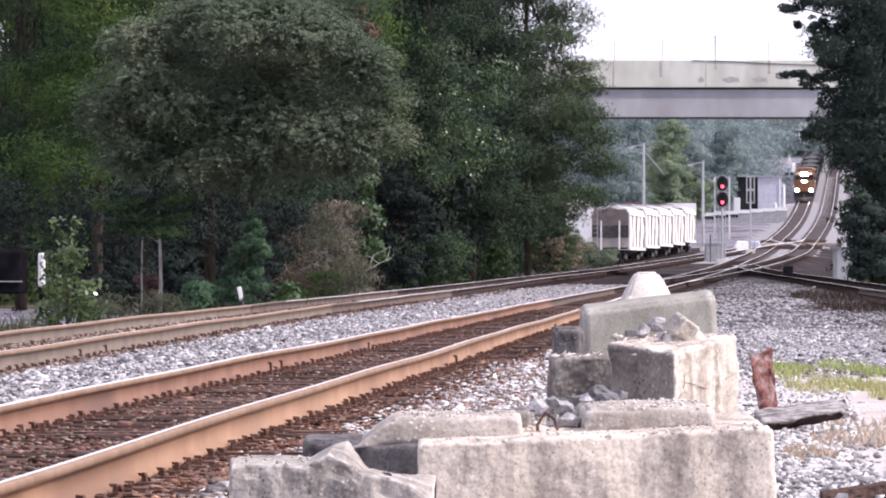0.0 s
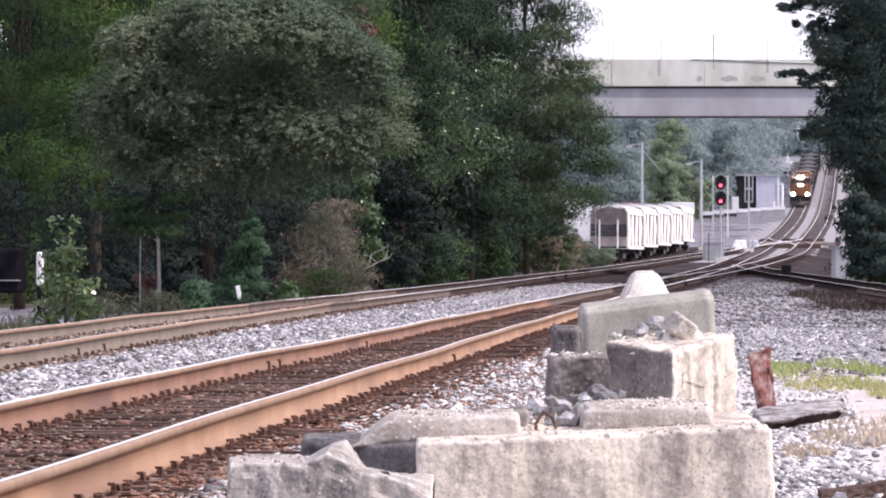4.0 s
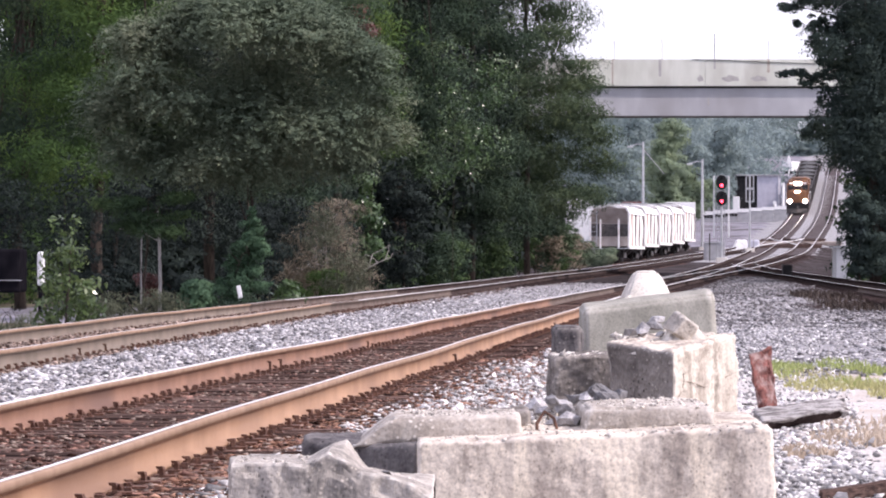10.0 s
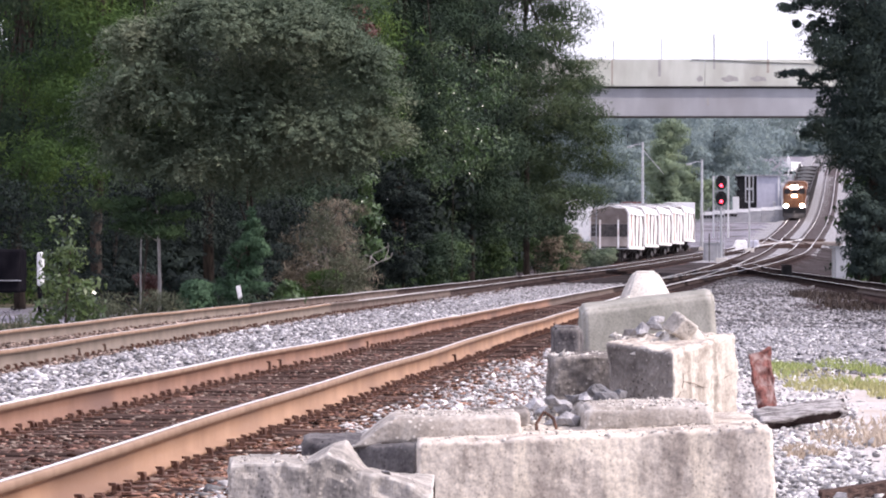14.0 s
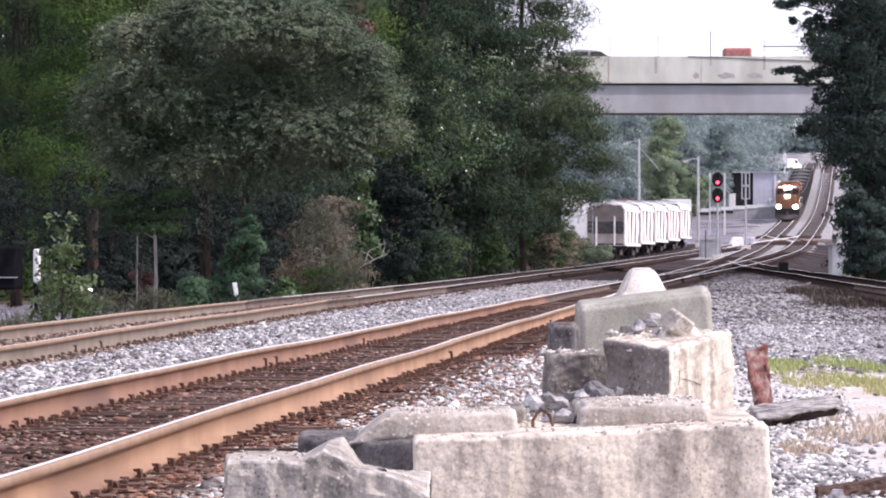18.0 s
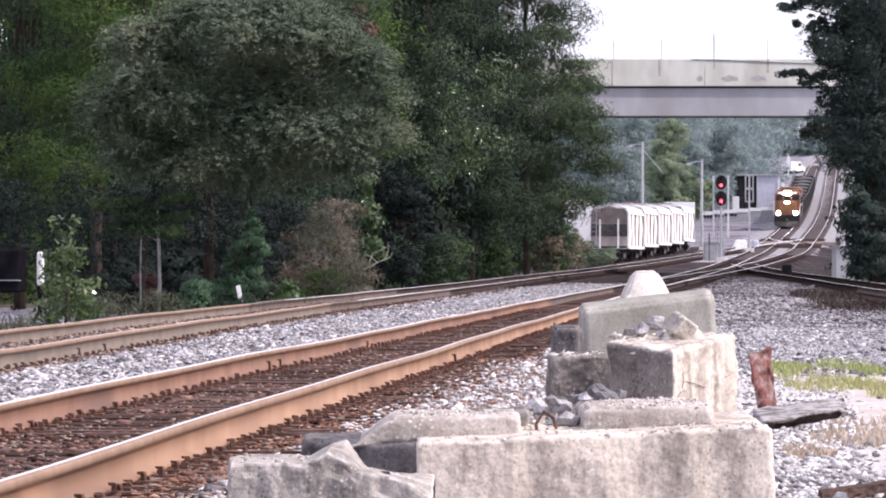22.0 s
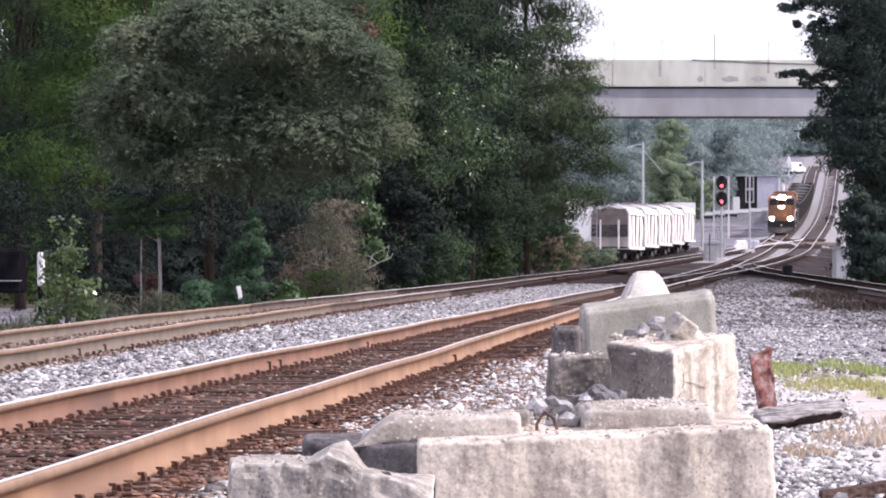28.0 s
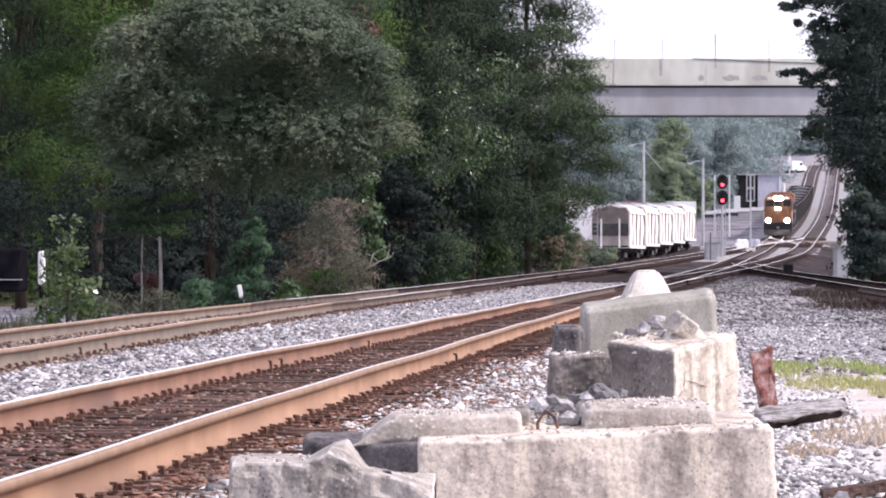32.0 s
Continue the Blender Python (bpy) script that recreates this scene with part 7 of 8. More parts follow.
def build_yard():
    y = 372.0
    x, zb = 11.207, float(ground_z(11.207, 372))
    t = thing("box_truck", (x, y, zb), "white box truck parked beyond the hopper wagons", "truck")
    part("cargo_box", boxes((-1.2, 1.2, 0, 6, 1.0, 5.2), bevel=0.05), M["white"], t, "white cargo box")
    part("chassis", boxes((-1.0, 1.0, 0.2, 8.2, 0.6, 0.97)), M["darkmetal"], t)
    part("cab", boxes((-1.1, 1.1, 6.2, 8.2, 0.8, 2.6), bevel=0.15), M["white"], t)
    for wx in (-0.95, 0.95):
        for wy in (1.4, 7.2):
            bm = bmesh.new()
            bmesh.ops.create_cone(bm, cap_ends=True, segments=18, radius1=0.48, radius2=0.48, depth=0.3, matrix=Matrix.Translation((wx, wy, 0.48)) @ Matrix.Rotation(radians(90), 4, "Y"))
            part("wheel", bm, M["black"], t)
    # a metal shed at the foot of the rise
    y = 620.0
    x0, x1 = 40.455, 46.345
    zb, zt = float(ground_z((x0 + x1) / 2, 620)) - 0.2, 12.92
    s = thing("metal_shed", ((x0 + x1) / 2, y, zb), "pale blue-grey metal yard shed with a dark open bay", "shed")
    w = (x1 - x0) / 2
    part("wall", boxes((-w * 0.1, w, 0, 6, 0, zt - zb - 0.15)), M["lavender"], s, "pale blue-grey metal wall")
    # the bay's inner shade is a solid black block
    part("bay", boxes((-w, -w * 0.1 - 0.01, 0.4, 6, 0, zt - zb - 0.2)), M["black"], s, "open bay with its shade painted black")
    part("roof", boxes((-w - 0.2, w + 0.2, -0.3, 6.3, zt - zb - 0.14, zt - zb)), M["galv"], s)
    part("downpipe", boxes((w - 0.35, w - 0.2, -0.1, -0.005, 0, zt - zb - 0.2)), M["white"], s)
    # the white retaining wall with its rail
    for k in range(7):
        xa = 33.345 + (44.46 - 33.345) * k / 7
        xb = 33.345 + (44.46 - 33.345) * (k + 1) / 7
        za = float(ground_z(xa, 585)) - 0.3
        ztop = -0.45 + 7.411 + (8.216 - 7.411) * (k + 0.5) / 7
        ob = part("wall_panel", boxes((xa - (xa + xb) / 2, xb - (xa + xb) / 2 - 0.03, 0, 0.3, 0, ztop - za), bevel=0.02), M["grey"])
        ob.location = ((xa + xb) / 2, 585, za)
        part("coping", boxes((xa - (xa + xb) / 2 - 0.01, xb - (xa + xb) / 2 - 0.02, -0.06, 0.36, ztop - za + 0.003, ztop - za + 0.45)), M["white"], ob, "white painted coping")
        if k < 3:
            for u in range(4):
                xu = (xa - xb) / 2 + (u + 0.5) * (xb - xa) / 4
                part("weep_hole", boxes((xu - 0.17, xu + 0.17, -0.03, -0.003, ztop - za - 0.42, ztop - za - 0.06)), M["black"], ob, "dark square opening")
        tagged(ob, "pale concrete retaining wall panel with white coping", "wall", "retaining wall")
    x, y = 28.326, 430.0
    z = float(ground_z(x, y))
    rough_block("white_boulder", quad(x - 0.9, x + 0.9, y - 0.5, y + 0.5, z - 0.1), quad(x - 0.4, x + 0.5, y - 0.3, y + 0.3, z + 0.95), M["white"], "white tarpaulin heap beside the tracks", "tarpaulin", 15, 10, 0.15, "", 0.05)
    ob = thing("relay_cabinet", (20.657, 345, float(ground_z(20.657, 345)) - 0.05), "pale grey relay cabinet beside the signal", "cabinet")
    part("body", boxes((-0.75, 0.75, -0.4, 0.4, 0, 1.35), bevel=0.03), M["grey"], ob)
    part("door", boxes((-0.6, 0.6, -0.43, -0.403, 0.1, 1.2)), M["grey"], ob)
    part("roof", boxes((-0.8, 0.8, -0.45, 0.45, 1.352, 1.42)), M["galv"], ob)
    # a dark shed behind the hoppers, and the white van on the crest
    x, y = 20.16, 480.0
    z = float(ground_z(x, y)) - 0.1
    s = thing("yard_shed", (x, y, z), "dark yard shed with a dull red roof", "shed")
    part("wall", boxes((-1.0, 1.0, 0, 4, 0, 7.01 - z)), M["black"], s)
    part("roof", prism([(-1.25, 7.01 - z + 0.01), (1.25, 7.01 - z + 0.01), (1.05, 7.31 - z), (-1.05, 7.31 - z)], -0.4, 4.4), M["red_rust"], s, "dull red roof")
    x, y = 26.312, 500.0
    z = float(ground_z(x, y))
    s = thing("box_trailer", (x, y, z), "white box trailer parked behind the hopper wagons", "trailer")
    top = 7.518 - z
    part("box", boxes((-1.6, 1.6, 0, 2.6, 0.9, top), bevel=0.05), M["white"], s, "white trailer box")
    part("chassis", boxes((-1.5, 1.5, 0.3, 2.3, 0.55, 0.895)), M["darkmetal"], s)
    for wx in (-0.9, 0.9):
        part("wheel", disc(wx, 0.35, 0.45, 0.45, 0.3), M["black"], s)
    s = thing("utility_box", (38.276, 590, float(ground_z(38.276, 590))), "white utility box on a plinth beside the wall", "utility box")
    part("plinth", boxes((-0.5, 0.5, -0.3, 0.3, -0.3, 0.3)), M["pale_concrete"], s)
    part("case", boxes((-0.42, 0.42, -0.25, 0.25, 0.303, 9.459 - float(ground_z(38.276, 590))), bevel=0.04), M["white"], s)
    for px, yy, top in ((1386, 600, 326), (1371, 592, 358)):
        x = (px - 784) * yy / 8000
        z = float(ground_z(x, yy))
        s = thing("white_pole", (x, yy, z), "short white painted pole near the tracks", "pole")
        part("shaft", tube([(0, 0, -0.2), (0, 0, 0.83 + (464 - top) * yy / 8000 - z)], 0.2, 8), M["white"], s)
        part("cap", disc(0, 0, 0.83 + (464 - top) * yy / 8000 - z, 0.24, 0.3), M["white"], s)
    s = thing("tarp_bale", (29.425, 428, float(ground_z(29.425, 428)) - 0.05), "pale blue wrapped bale beside the white heap", "bale")
    part("wrap", boxes((-0.55, 0.5, -0.4, 0.4, 0, 0.8), bevel=0.15), M["lavender"], s)
    part("strap", boxes((-0.08, 0.0, -0.41, 0.41, 0.02, 0.81)), M["grey"], s)
    s = thing("thin_post", (20.06, 340, float(ground_z(20.06, 340))), "thin dark steel post beside the cabinet", "post")
    part("shaft", tube([(0, 0, -0.1), (0, 0, 3.04 - float(ground_z(20.06, 340)))], 0.05, 6), M["darkmetal"], s)
    x, y = 62.1, 800.0
    z = float(ground_z(x, y))
    s = thing("white_van", (x, y, z), "white van standing on the far crest", "van", turn=58)
    part("body", prism([(-2.7, 0.45), (2.7, 0.45), (2.7, 1.2), (1.7, 1.35), (1.0, 2.1), (-2.6, 2.15)], -0.95, 0.95), M["white"], s)
    part("side_window", boxes((0.1, 1.1, -0.975, -0.953, 1.35, 1.85)), M["glass"], s)
    for wx in (-1.7, 1.7):
        bm = bmesh.new()
        bmesh.ops.create_cone(bm, cap_ends=True, segments=18, radius1=0.36, radius2=0.36, depth=1.9, matrix=Matrix.Translation((wx, 0, 0.36)) @ Matrix.Rotation(radians(90), 4, "X"))
        part("wheel", bm, M["black"], s)
    x = 60.435
    s = thing("white_pole", (x, 790, float(ground_z(x, 790))), "white painted pole on the far crest", "pole")
    part("shaft", tube([(0, 0, -0.2), (0, 0, 3.4)], 0.14, 8, end=0.1), M["white"], s)
    part("box", boxes((-0.3, 0.3, -0.2, 0.2, 1.9, 3.0), bevel=0.04), M["white"], s)
    # beside the branch track
    x, y = 16.9, 222.0
    z = float(ground_z(x, y))
    s = thing("switch_stand", (x, y, z), "squat dark switch machine beside the turnout", "switch machine")
    part("case", boxes((-0.24, 0.24, -0.3, 0.3, 0.0, 0.62), bevel=0.05), M["black"], s)
    part("lid", boxes((-0.27, 0.27, -0.33, 0.33, 0.625, 0.68), bevel=0.02), M["darkmetal"], s)
    x0, y = 19.662, 226.0
    z = float(ground_z(x0 + 0.5, y)) - 0.3
    s = thing("signal_hut", (x0 + 1.2, y, z), "white signal hut half hidden behind the bush", "hut")
    part("wall", boxes((-1.2, 1.2, 0, 2.2, 0, 1.564 - z), bevel=0.02), M["white"], s)
    part("roof", boxes((-1.35, 1.35, -0.15, 2.35, 1.564 - z + 0.003, 1.564 - z + 0.10)), M["galv"], s)
    part("door", boxes((0.1, 0.9, -0.03, -0.003, 0.3, 2.0)), M["grey"], s)
    # the marker post and the dark trailer by the wood
    x, y = -4.18, 95.0
    z = float(ground_z(x, y))
    s = thing("marker_post", (x, y, z), "short white marker post beside the track", "post")
    s.rotation_euler = (0, radians(-11), 0)
    part("stake", boxes((-0.045, 0.045, -0.03, 0.03, -0.1, 0.36 - z), bevel=0.012), M["white"], s)
    x, y = -10.696, 112.0
    z = float(ground_z(x, y))
    s = thing("dark_trailer", (x, y, z), "parked trailer with the trees' shade painted black", "trailer")
    # body made tall and black to stand for the shade around it
    part("body", boxes((-3.2, 0.3, -1.0, 1.0, 0.55, 1.62), bevel=0.06), M["shade_black"], s)
    part("bed_rail", boxes((-3.2, 0.35, -1.05, -1.003, 0.84, 0.86)), M["galv"], s, "pale steel side rail")
    part("hitch_post", boxes((0.80, 0.90, -1.5, -1.4, 0, 0.717)), M["shade_black"], s)
    # the glint of sunlit chrome is painted as a white plate
    part("corner_plate", boxes((0.78, 0.95, -1.6, -1.35, 0.72, 1.55), bevel=0.06), M["white"], s, "corner plate painted white as a chrome glint")
    for wx in (-2.2, -1.3):
        bm = bmesh.new()
        bmesh.ops.create_cone(bm, cap_ends=True, segments=18, radius1=0.4, radius2=0.4, depth=0.28, matrix=Matrix.Translation((wx, -0.85, 0.4)) @ Matrix.Rotation(radians(90), 4, "X"))
        part("wheel", bm, M["black"], s)


# ---- the train ----
def wheelset(parent, y, r=0.5):
    for x in (-0.75, 0.75):
        bm = bmesh.new()
        bmesh.ops.create_cone(bm, cap_ends=True, segments=20, radius1=r, radius2=r, depth=0.14, matrix=Matrix.Translation((x, y, r)) @ Matrix.Rotation(radians(90), 4, "Y"))
        part("wheel", bm, M["darkmetal"], parent)


def disc(x, y, z, r, depth=0.06):
    bm = bmesh.new()
    bmesh.ops.create_cone(bm, cap_ends=True, segments=18, radius1=r, radius2=r, depth=depth, matrix=Matrix.Translation((x, y, z)) @ Matrix.Rotation(radians(90), 4, "X"))
    return bm


def build_locomotive():
    c = thing("diesel_locomotive", (0, 0, 0), "orange freight locomotive with blazing headlights", "locomotive")
    L = 22.0
    part("frame", boxes((-1.5, 1.5, 0.3, L - 0.3, 1.15, 1.5), bevel=0.03), M["black"], c)
    part("pilot", prism([(-1.45, 0.30), (1.45, 0.30), (1.5, 1.4), (-1.5, 1.4)], 0.0, 0.28), M["black"], c, "black pilot plate")
    bm = bmesh.new()
    v = [bm.verts.new(p) for p in ((-1.4, -0.05, 0.15), (0, -0.5, 0.15), (1.4, -0.05, 0.15), (1.4, -0.05, 0.75), (0, -0.2, 0.75), (-1.4, -0.05, 0.75))]
    bm.faces.new((v[0], v[1], v[4], v[5]))
    bm.faces.new((v[1], v[2], v[3], v[4]))
    part("snowplough", bm, M["darkmetal"], c)
    part("coupler", boxes((-0.14, 0.14, -0.65, 0.1, 0.78, 1.06), bevel=0.04), M["darkmetal"], c)
    part("nose", prism([(-1.05, 1.5), (1.05, 1.5), (1.05, 2.95), (0.8, 3.15), (-0.8, 3.15), (-1.05, 2.95)], 1.2, 3.0), M["orange"], c, "low orange nose")
    part("nose_door", boxes((-0.35, 0.25, 1.17, 1.197, 1.55, 2.85)), M["orange"], c)
    part("cab", prism([(-1.5, 1.5), (1.5, 1.5), (1.5, 3.9), (1.15, 4.45), (-1.15, 4.45), (-1.5, 3.9)], 3.0, 5.8), M["orange"], c, "wide orange cab")
    for x0, x1 in ((-1.35, -0.5), (-0.42, 0.42), (0.5, 1.35)):
        part("windshield", boxes((x0, x1, 2.96, 2.997, 3.2, 3.85)), M["glass"], c, "dark windscreen")
    for s in (-1, 1):
        part("side_window", boxes((1.502 * s - 0.015, 1.502 * s + 0.015, 3.4, 5.3, 2.9, 3.7)), M["glass"], c)
        part("number_board", boxes((s * 0.85 - 0.3, s * 0.85 + 0.3, 2.95, 2.997, 3.98, 4.2)), M["white"], c, "pale number board")
    part("hood", prism([(-0.95, 1.5), (0.95, 1.5), (0.95, 3.9), (0.7, 4.25), (-0.7, 4.25), (-0.95, 3.9)], 5.8, L - 0.9), M["orange"], c, "long engine hood")
    part("radiator", prism([(-1.45, 3.5), (1.45, 3.5), (1.45, 4.3), (1.0, 4.6), (-1.0, 4.6), (-1.45, 4.3)], L - 6.0, L - 1.2), M["orange"], c)
    part("fuel_tank", boxes((-1.35, 1.35, 8, 14, 0.35, 1.12), bevel=0.1), M["black"], c)
    part("exhaust", boxes((-0.3, 0.3, 10, 10.8, 4.25, 4.5)), M["black"], c)
    for y in (3.6, L - 3.6):
        t = part("truck_frame", boxes((-1.25, -1.0, y - 2.4, y + 2.4, 0.45, 0.95), (1.0, 1.25, y - 2.4, y + 2.4, 0.45, 0.95), (-1.02, 1.02, y - 0.75, y + 0.75, 0.55, 0.95), bevel=0.05), M["darkmetal"], c)
        for dy in (-1.85, 0, 1.85):
            wheelset(t, y + dy, 0.52)
    for s in (-1, 1):
        part("handrail", tube([(s * 1.48, 0.3, 1.5), (s * 1.48, 0.3, 2.55), (s * 1.48, 2.9, 2.55)], 0.025, 6), M["white"], c)
        part("handrail", tube([(s * 1.48, 5.9, 2.55), (s * 1.48, L - 0.6, 2.55), (s * 1.48, L - 0.6, 1.5)], 0.025, 6), M["white"], c)
        part("step_well", boxes((s * 1.3 - 0.2, s * 1.3 + 0.2, 0.35, 1.1, 0.45, 1.148)), M["darkmetal"], c)
        d = part("ditch_light_case", disc(s * 1.02, 0.22, 1.72, 0.27, 0.2), M["black"], c)
        part("ditch_light", disc(s * 1.02, 0.10, 1.72, 0.23), M["lamp"], d, "blazing ditch light")
    h = part("headlight_case", boxes((-0.52, 0.52, 2.78, 2.955, 3.78, 4.30), bevel=0.04), M["black"], c)
    for s in (-0.24, 0.24):
        part("headlight", disc(s, 2.75, 4.04, 0.23), M["lamp"], h, "blazing headlight")
    h = part("nose_light_case", boxes((-0.40, 0.40, 1.05, 1.195, 2.88, 3.12), bevel=0.03), M["black"], c)
    for s in (-0.18, 0.18):
        part("nose_light", disc(s, 1.03, 3.0, 0.11), M["lamp"], h, "blazing nose light")
    return c


def build_wagon():
    c = thing("gondola_wagon", (0, 0, 0), "dark grey open wagon behind the locomotive", "railway wagon", "wagons of the train")
    L = 16.5
    part("side", boxes((-1.55, -1.45, 0.4, L - 0.4, 1.1, 3.0)), M["darkmetal"], c)
    part("side", boxes((1.45, 1.55, 0.4, L - 0.4, 1.1, 3.0)), M["darkmetal"], c)
    for y in (0.4, L - 0.5):
        part("end", boxes((-1.447, 1.447, y, y + 0.1, 1.1, 3.0)), M["darkmetal"], c)
    part("floor", boxes((-1.447, 1.447, 0.503, L - 0.503, 1.1, 1.25)), M["darkmetal"], c)
    for k in range(8):
        y = 0.9 + k * (L - 1.8) / 7
        for sx in (-1.59, 1.59):
            part("post", boxes((sx - 0.037, sx + 0.037, y - 0.06, y + 0.06, 1.1, 3.0)), M["darkmetal"], c)
    bm = bmesh.new()
    bmesh.ops.create_grid(bm, x_segments=8, y_segments=30, size=1)
    for v in bm.verts:
        v.co = Vector((v.co.x * 1.44, L / 2 + v.co.y * (L / 2 - 0.6), 2.55 + 0.4 * (1 - v.co.x ** 2) + 0.18 * noise.noise(v.co * 5)))
    part("load", bm, M["asphalt"], c, "heaped dark load")
    part("centre_sill", boxes((-0.3, 0.3, -0.2, L + 0.2, 0.75, 1.097)), M["darkmetal"], c)
    for y in (2.2, L - 2.2):
        t = part("bogie", boxes((-1.1, -0.92, y - 1.2, y + 1.2, 0.35, 0.75), (0.92, 1.1, y - 1.2, y + 1.2, 0.35, 0.75), (-0.95, 0.95, y - 0.2, y + 0.2, 0.4, 0.85)), M["darkmetal"], c)
        wheelset(t, y - 0.9, 0.46)
        wheelset(t, y + 0.9, 0.46)
    return c


# ---- traffic on the bridge ----
def wheels4(c, xs, w, r):
    for x in xs:
        for s in (-1, 1):
            bm = bmesh.new()
            bmesh.ops.create_cone(bm, cap_ends=True, segments=18, radius1=r, radius2=r, depth=0.22, matrix=Matrix.Translation((x, s * (w - 0.12), r)) @ Matrix.Rotation(radians(90), 4, "X"))
            wheel = part("wheel", bm, M["black"], c)
            bm = bmesh.new()
            bmesh.ops.create_cone(bm, cap_ends=True, segments=14, radius1=r * 0.55, radius2=r * 0.5, depth=0.03, matrix=Matrix.Translation((x, s * (w + 0.008), r)) @ Matrix.Rotation(radians(90), 4, "X"))
            part("rim", bm, M["galv"], wheel)


def side_prism(outline, w, top_in=0.0, zb=0.0):
    """A body outline in x and z, drawn across the car, narrower towards the top."""
    bm = prism(outline, -w, w)
    zs = [z for _, z in outline]
    lo, hi = min(zs), max(zs)
    for v in bm.verts:
        v.co.y *= 1 - top_in * (v.co.z - lo) / (hi - lo)
    bmesh.ops.bevel(bm, geom=bm.edges[:], offset=0.04, segments=2, affect="EDGES", profile=0.5)
    return bm


def build_car(name, label, paint, long, kind):
    """Drives towards +x; its middle stands over the origin."""
    c = thing(name, (0, 0, 0), label, "car" if kind in ("suv", "sedan", "hatch") else "truck", "traffic on the bridge")
    h, w = long / 2, 0.92
    if kind == "suv":
        low = [(-h, 0.45), (h, 0.45), (h, 0.95), (h - 0.2, 1.08), (h - 1.35, 1.16), (-h, 1.16)]
        cab = [(-h + 0.02, 1.13), (h - 1.4, 1.13), (h - 2.15, 1.78), (h - 2.5, 1.86), (-h + 0.45, 1.86), (-h + 0.2, 1.78)]
        wins = [(-h + 0.35, -h + 1.15), (-h + 1.25, -h + 2.1), (-h + 2.2, -h + 3.05)]
        wz = (1.25, 1.7)
    elif kind in ("sedan", "hatch"):
        low = [(-h, 0.4), (h, 0.4), (h, 0.75), (h - 0.25, 0.9), (h - 1.3, 1.02), (-h + 0.6, 1.05), (-h, 0.95)]
        cab = [(-h + 0.5, 1.0), (h - 1.25, 1.0), (h - 2.1, 1.42), (h - 2.6, 1.47), (-h + 1.5, 1.45)]
        wins = [(-h + 1.25, -h + 2.0), (-h + 2.1, -h + 2.9)]
        wz = (1.08, 1.36)
        if kind == "hatch":
            low, cab = [(x, z * 1.13) for x, z in low], [(x - 0.3 * (x < 0), z * 1.13) for x, z in cab]
            wz = (1.22, 1.54)
    else:
        low = [(-h, 0.6), (h, 0.6), (h, 1.15), (h - 0.2, 1.28), (h - 1.5, 1.36), (-h, 1.36)]
        back = h - (4.5 if kind == "ladder" else 3.6)
        cab = [(back, 1.33), (h - 1.5, 1.33), (h - 2.15, 1.98), (h - 2.45, 2.06), (back + 0.1, 2.06)]
        wins = [(h - 3.45, h - 2.85), (h - 2.75, h - 2.1)] if kind != "ladder" else [(h - 4.3, h - 3.75), (h - 3.6, h - 2.95), (h - 2.8, h - 2.1)]
        wz = (1.45, 1.93)
        if kind == "work":
            cab = [(h - 3.3, 1.33), (h - 1.5, 1.33), (h - 2.0, 2.34), (h - 2.3, 2.44), (h - 3.2, 2.44)]
            wins = [(h - 3.0, h - 2.1)]
            wz = (1.6, 2.28)
    part("body", side_prism(low, w), M[paint], c)
    part("cabin", side_prism(cab, w - 0.03, 0.12), M[paint], c)
    for s in (-1, 1):
        for k, (a, b) in enumerate(wins):
            slant = 0.32 if k == len(wins) - 1 else 0.0
            bm = bmesh.new()
            f = [(a, wz[0]), (b + slant * 0.6, wz[0]), (b - slant * 0.55, wz[1]), (a + 0.03, wz[1])]
            top = (w - 0.03) * 0.93
            v = [bm.verts.new((x, s * ((w - 0.018) if z < sum(wz) / 2 else top), z)) for x, z in f]
            q = [bm.verts.new((x, s * ((w - 0.08) if z < sum(wz) / 2 else top - 0.06), z)) for x, z in f]
            for i in range(4):
                bm.faces.new((v[i], v[(i + 1) % 4], q[(i + 1) % 4], q[i]))
            bm.faces.new(v)
            bm.faces.new(q[::-1])
            bmesh.ops.recalc_face_normals(bm, faces=bm.faces[:])
            part("side_window", bm, M["glass"], c)
    x1, z1 = cab[1]
    x2, z2 = cab[2]
    bm = bmesh.new()
    v = [bm.verts.new(p) for p in ((x1 - 0.04, -w + 0.15, z1 + 0.05), (x1 - 0.04, w - 0.15, z1 + 0.05), (x2 + 0.05, w - 0.24, z2 - 0.01), (x2 + 0.05, -w + 0.24, z2 - 0.01))]
    for p in v:
        p.co.x += 0.03
    bm.faces.new(v)
    part("windscreen", bm, M["glass"], c)
    wheels4(c, (-h + 0.95, h - 0.95), w, 0.36)
    if kind == "ladder":
        part("cap", boxes((-h + 0.1, h - 4.52, -w + 0.05, w - 0.05, 1.37, 1.9), bevel=0.05), M[paint], c, "white bed cap")
        for s in (-1, 1):
            part("rack_rail", boxes((-h - 0.3, h - 1.9, s * 0.8 - 0.03, s * 0.8 + 0.03, 2.34, 2.40)), M["darkmetal"], c, "ladder rack rail")
            for x in (-h + 0.2, -h + 2.2, h - 2.7):
                part("rack_post", boxes((x - 0.025, x + 0.025, s * 0.8 - 0.025, s * 0.8 + 0.025, 1.98, 2.338)), M["darkmetal"], c)
    if kind == "flatbed":
        part("toolbox", boxes((h - 5.0, h - 3.7, -0.85, 0.85, 1.37, 1.85), bevel=0.03), M["white"], c)
        part("tail_bar", boxes((-h - 1.6, h - 3.7, -0.9, -0.84, 1.78, 1.84)), M["darkmetal"], c)
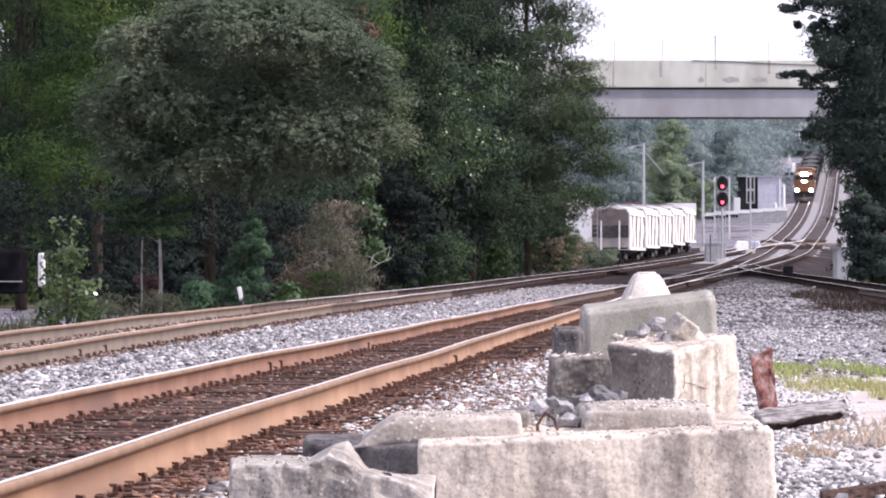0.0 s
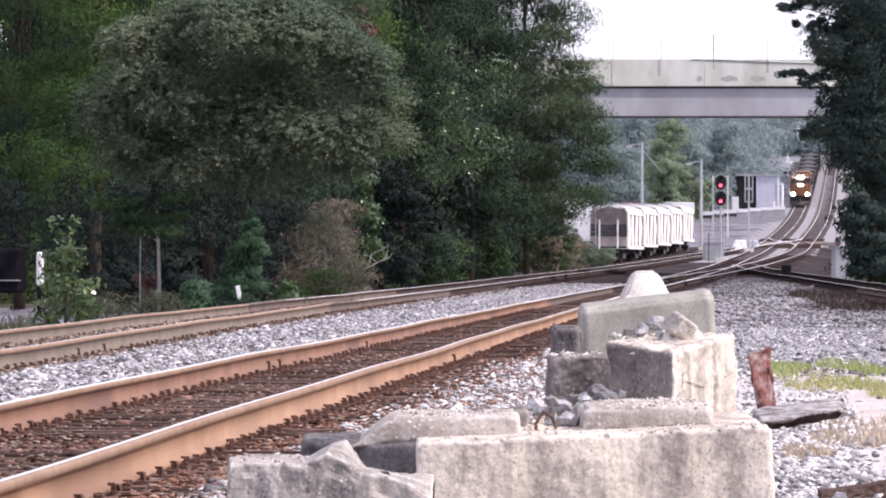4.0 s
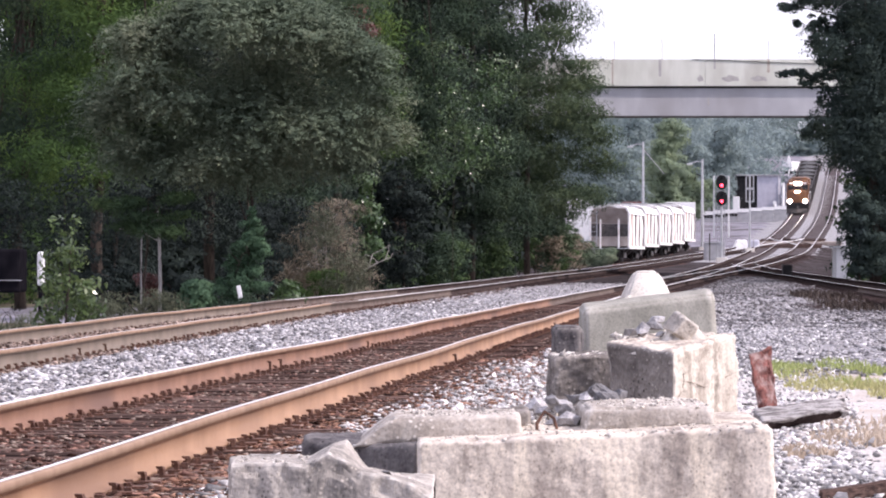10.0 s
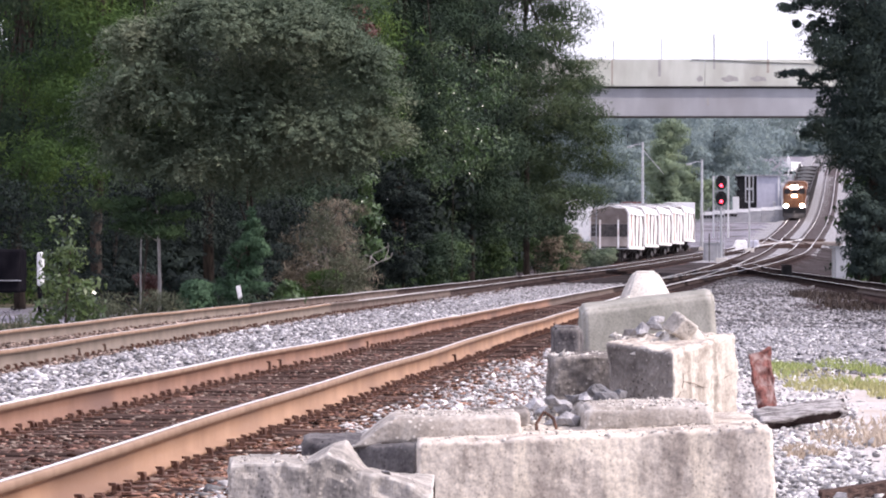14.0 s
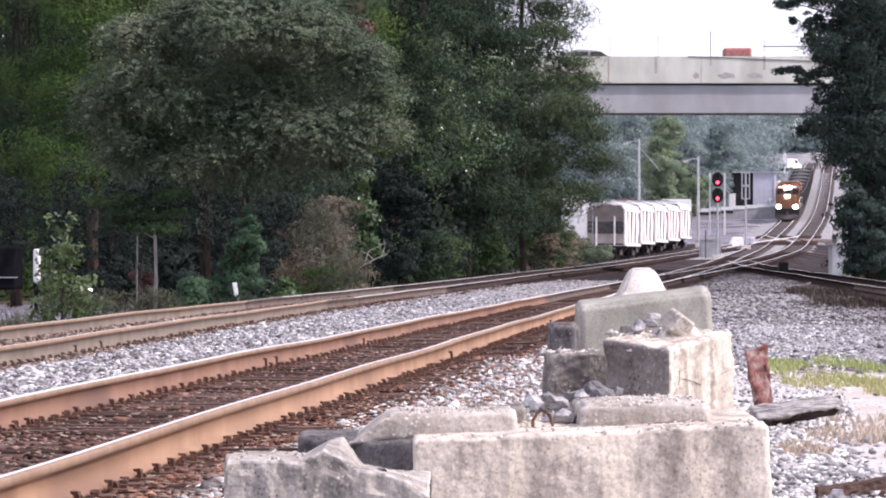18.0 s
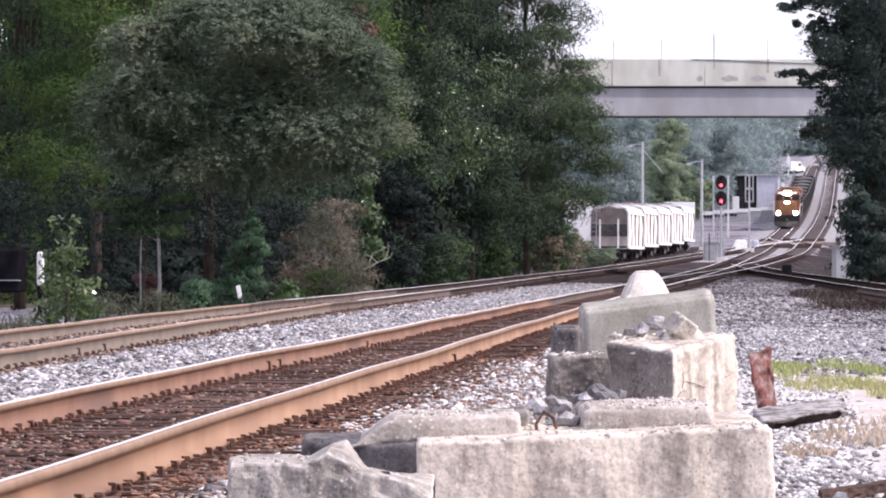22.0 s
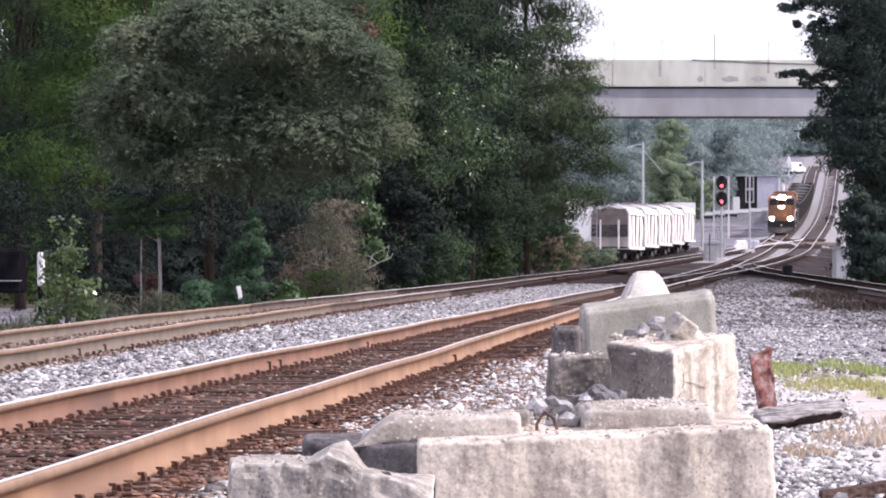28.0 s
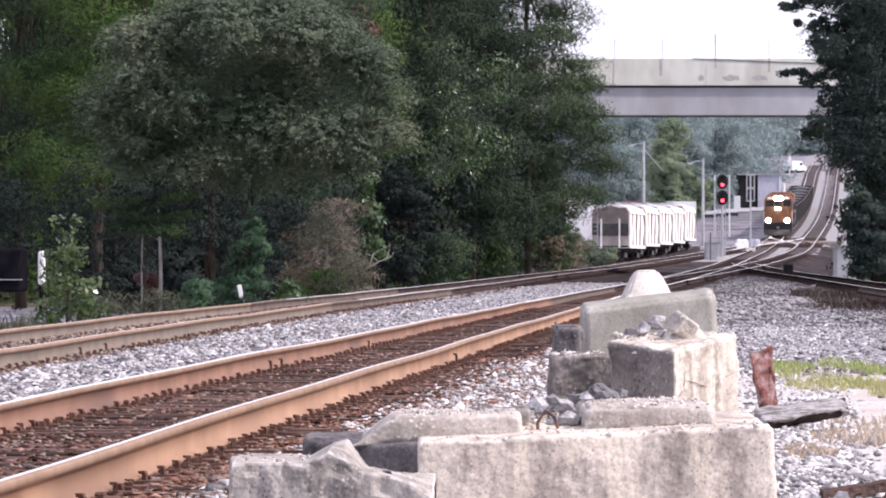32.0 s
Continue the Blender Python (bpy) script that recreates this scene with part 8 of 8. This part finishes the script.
    if kind == "work":
        part("headboard", boxes((h - 3.72, h - 3.62, -0.9, 0.9, 1.37, 1.9)), M["bright_white"], c)
        for k in range(3):
            part("stake", boxes((-h + 0.1 + k * 1.2, -h + 0.16 + k * 1.2, -0.9, -0.84, 1.37, 1.75)), M["darkmetal"], c)
        part("top_rail", boxes((-h, h - 3.73, -0.9, -0.85, 1.755, 1.80)), M["darkmetal"], c)
    return c


def build_trailer():
    c = thing("utility_trailer", (0, 0, 0), "low trailer carrying a rust-red load behind the pickup", "trailer", "traffic on the bridge")
    part("bed", boxes((-2.4, 2.4, -0.95, 0.95, 0.6, 0.72)), M["darkmetal"], c)
    part("drawbar", boxes((2.4, 3.9, -0.06, 0.06, 0.55, 0.65)), M["darkmetal"], c)
    part("load", boxes((-0.75, 0.75, -0.8, 0.8, 0.723, 1.75), bevel=0.12), M["red_tarp"], c, "rust-red tarped load")
    wheels4(c, (-0.6, 0.4), 0.95, 0.33)
    return c


build_signals()
build_street_lamps()
build_hoppers()
build_yard()
loco = build_locomotive()
wagon = build_wagon()
wagons = [wagon] + [copy_thing(wagon, pose(0, 0, 0)) for _ in range(7)]
ROAD_Z = 10.46 + 0.005
cars = dict(
    ladder_truck=build_car("work_pickup", "white crew-cab pickup with a ladder rack", "bright_white", 5.9, "ladder"),
    white_sedan=build_car("white_sedan", "white low sedan crossing the bridge", "bright_white", 4.6, "sedan"),
    dark_suv=build_car("dark_suv", "dark grey long sport utility car crossing the bridge", "darkmetal", 5.2, "suv"),
    work_truck=build_car("service_truck", "white service truck with open rear bed", "bright_white", 6.2, "work"),
    black_suv=build_car("dark_suv", "dark sport utility car crossing the bridge", "darkmetal", 4.9, "suv"),
    pickup=build_car("white_pickup", "white pickup with toolbox towing a trailer", "bright_white", 6.0, "flatbed"),
    grey_wagon=build_car("grey_hatchback", "silver-grey hatchback crossing the bridge", "grey", 4.6, "hatch"),
    late_sedan=build_car("pale_sedan", "pale low sedan crossing the bridge", "white", 4.5, "hatch"),
)
trailer = build_trailer()


def track_pose(y, back=0.0):
    """A pose on the main track, facing the camera along it, back metres further on."""
    y = y + back
    x, z = float(main_x(y)), float(grade(y))
    s = float(main_x(y + 4) - main_x(y - 4)) / 8
    up = float(grade(y + 4) - grade(y - 4)) / 8
    return pose(x, y, z, math.degrees(math.atan(up)), 0, -math.degrees(math.atan(s)))


def motions():
    times = [2.0 * k for k in range(17)]
    at = [672.0 - 6.6 * t + 0.02 * t * t for t in times]
    walk(loco, [(t, track_pose(y)) for t, y in zip(times, at)])
    for k, w in enumerate(wagons):
        walk(w, [(t, track_pose(y, 22.8 + 17.1 * k)) for t, y in zip(times, at)])
    # who crosses the bridge: the time at which its middle passes x = 13 m, and metres per second
    lane = 243.4
    for key, t0, v in (("ladder_truck", 1.61, 16.9), ("white_sedan", 3.53, 18.0), ("dark_suv", 11.29, 14.3), ("work_truck", 12.44, 14.6), ("black_suv", 14.52, 14.3), ("pickup", 17.34, 13.5), ("grey_wagon", 18.25, 17.6), ("late_sedan", 30.87, 16.5)):
        walk(cars[key], [(t, pose(13 + v * (t - t0), lane, ROAD_Z)) for t in (0.0, t0, 32.0)])
    walk(trailer, [(t, pose(13 - 5.95 + 13.5 * (t - 17.34), lane, ROAD_Z)) for t in (0.0, 17.34, 32.0)])


motions()
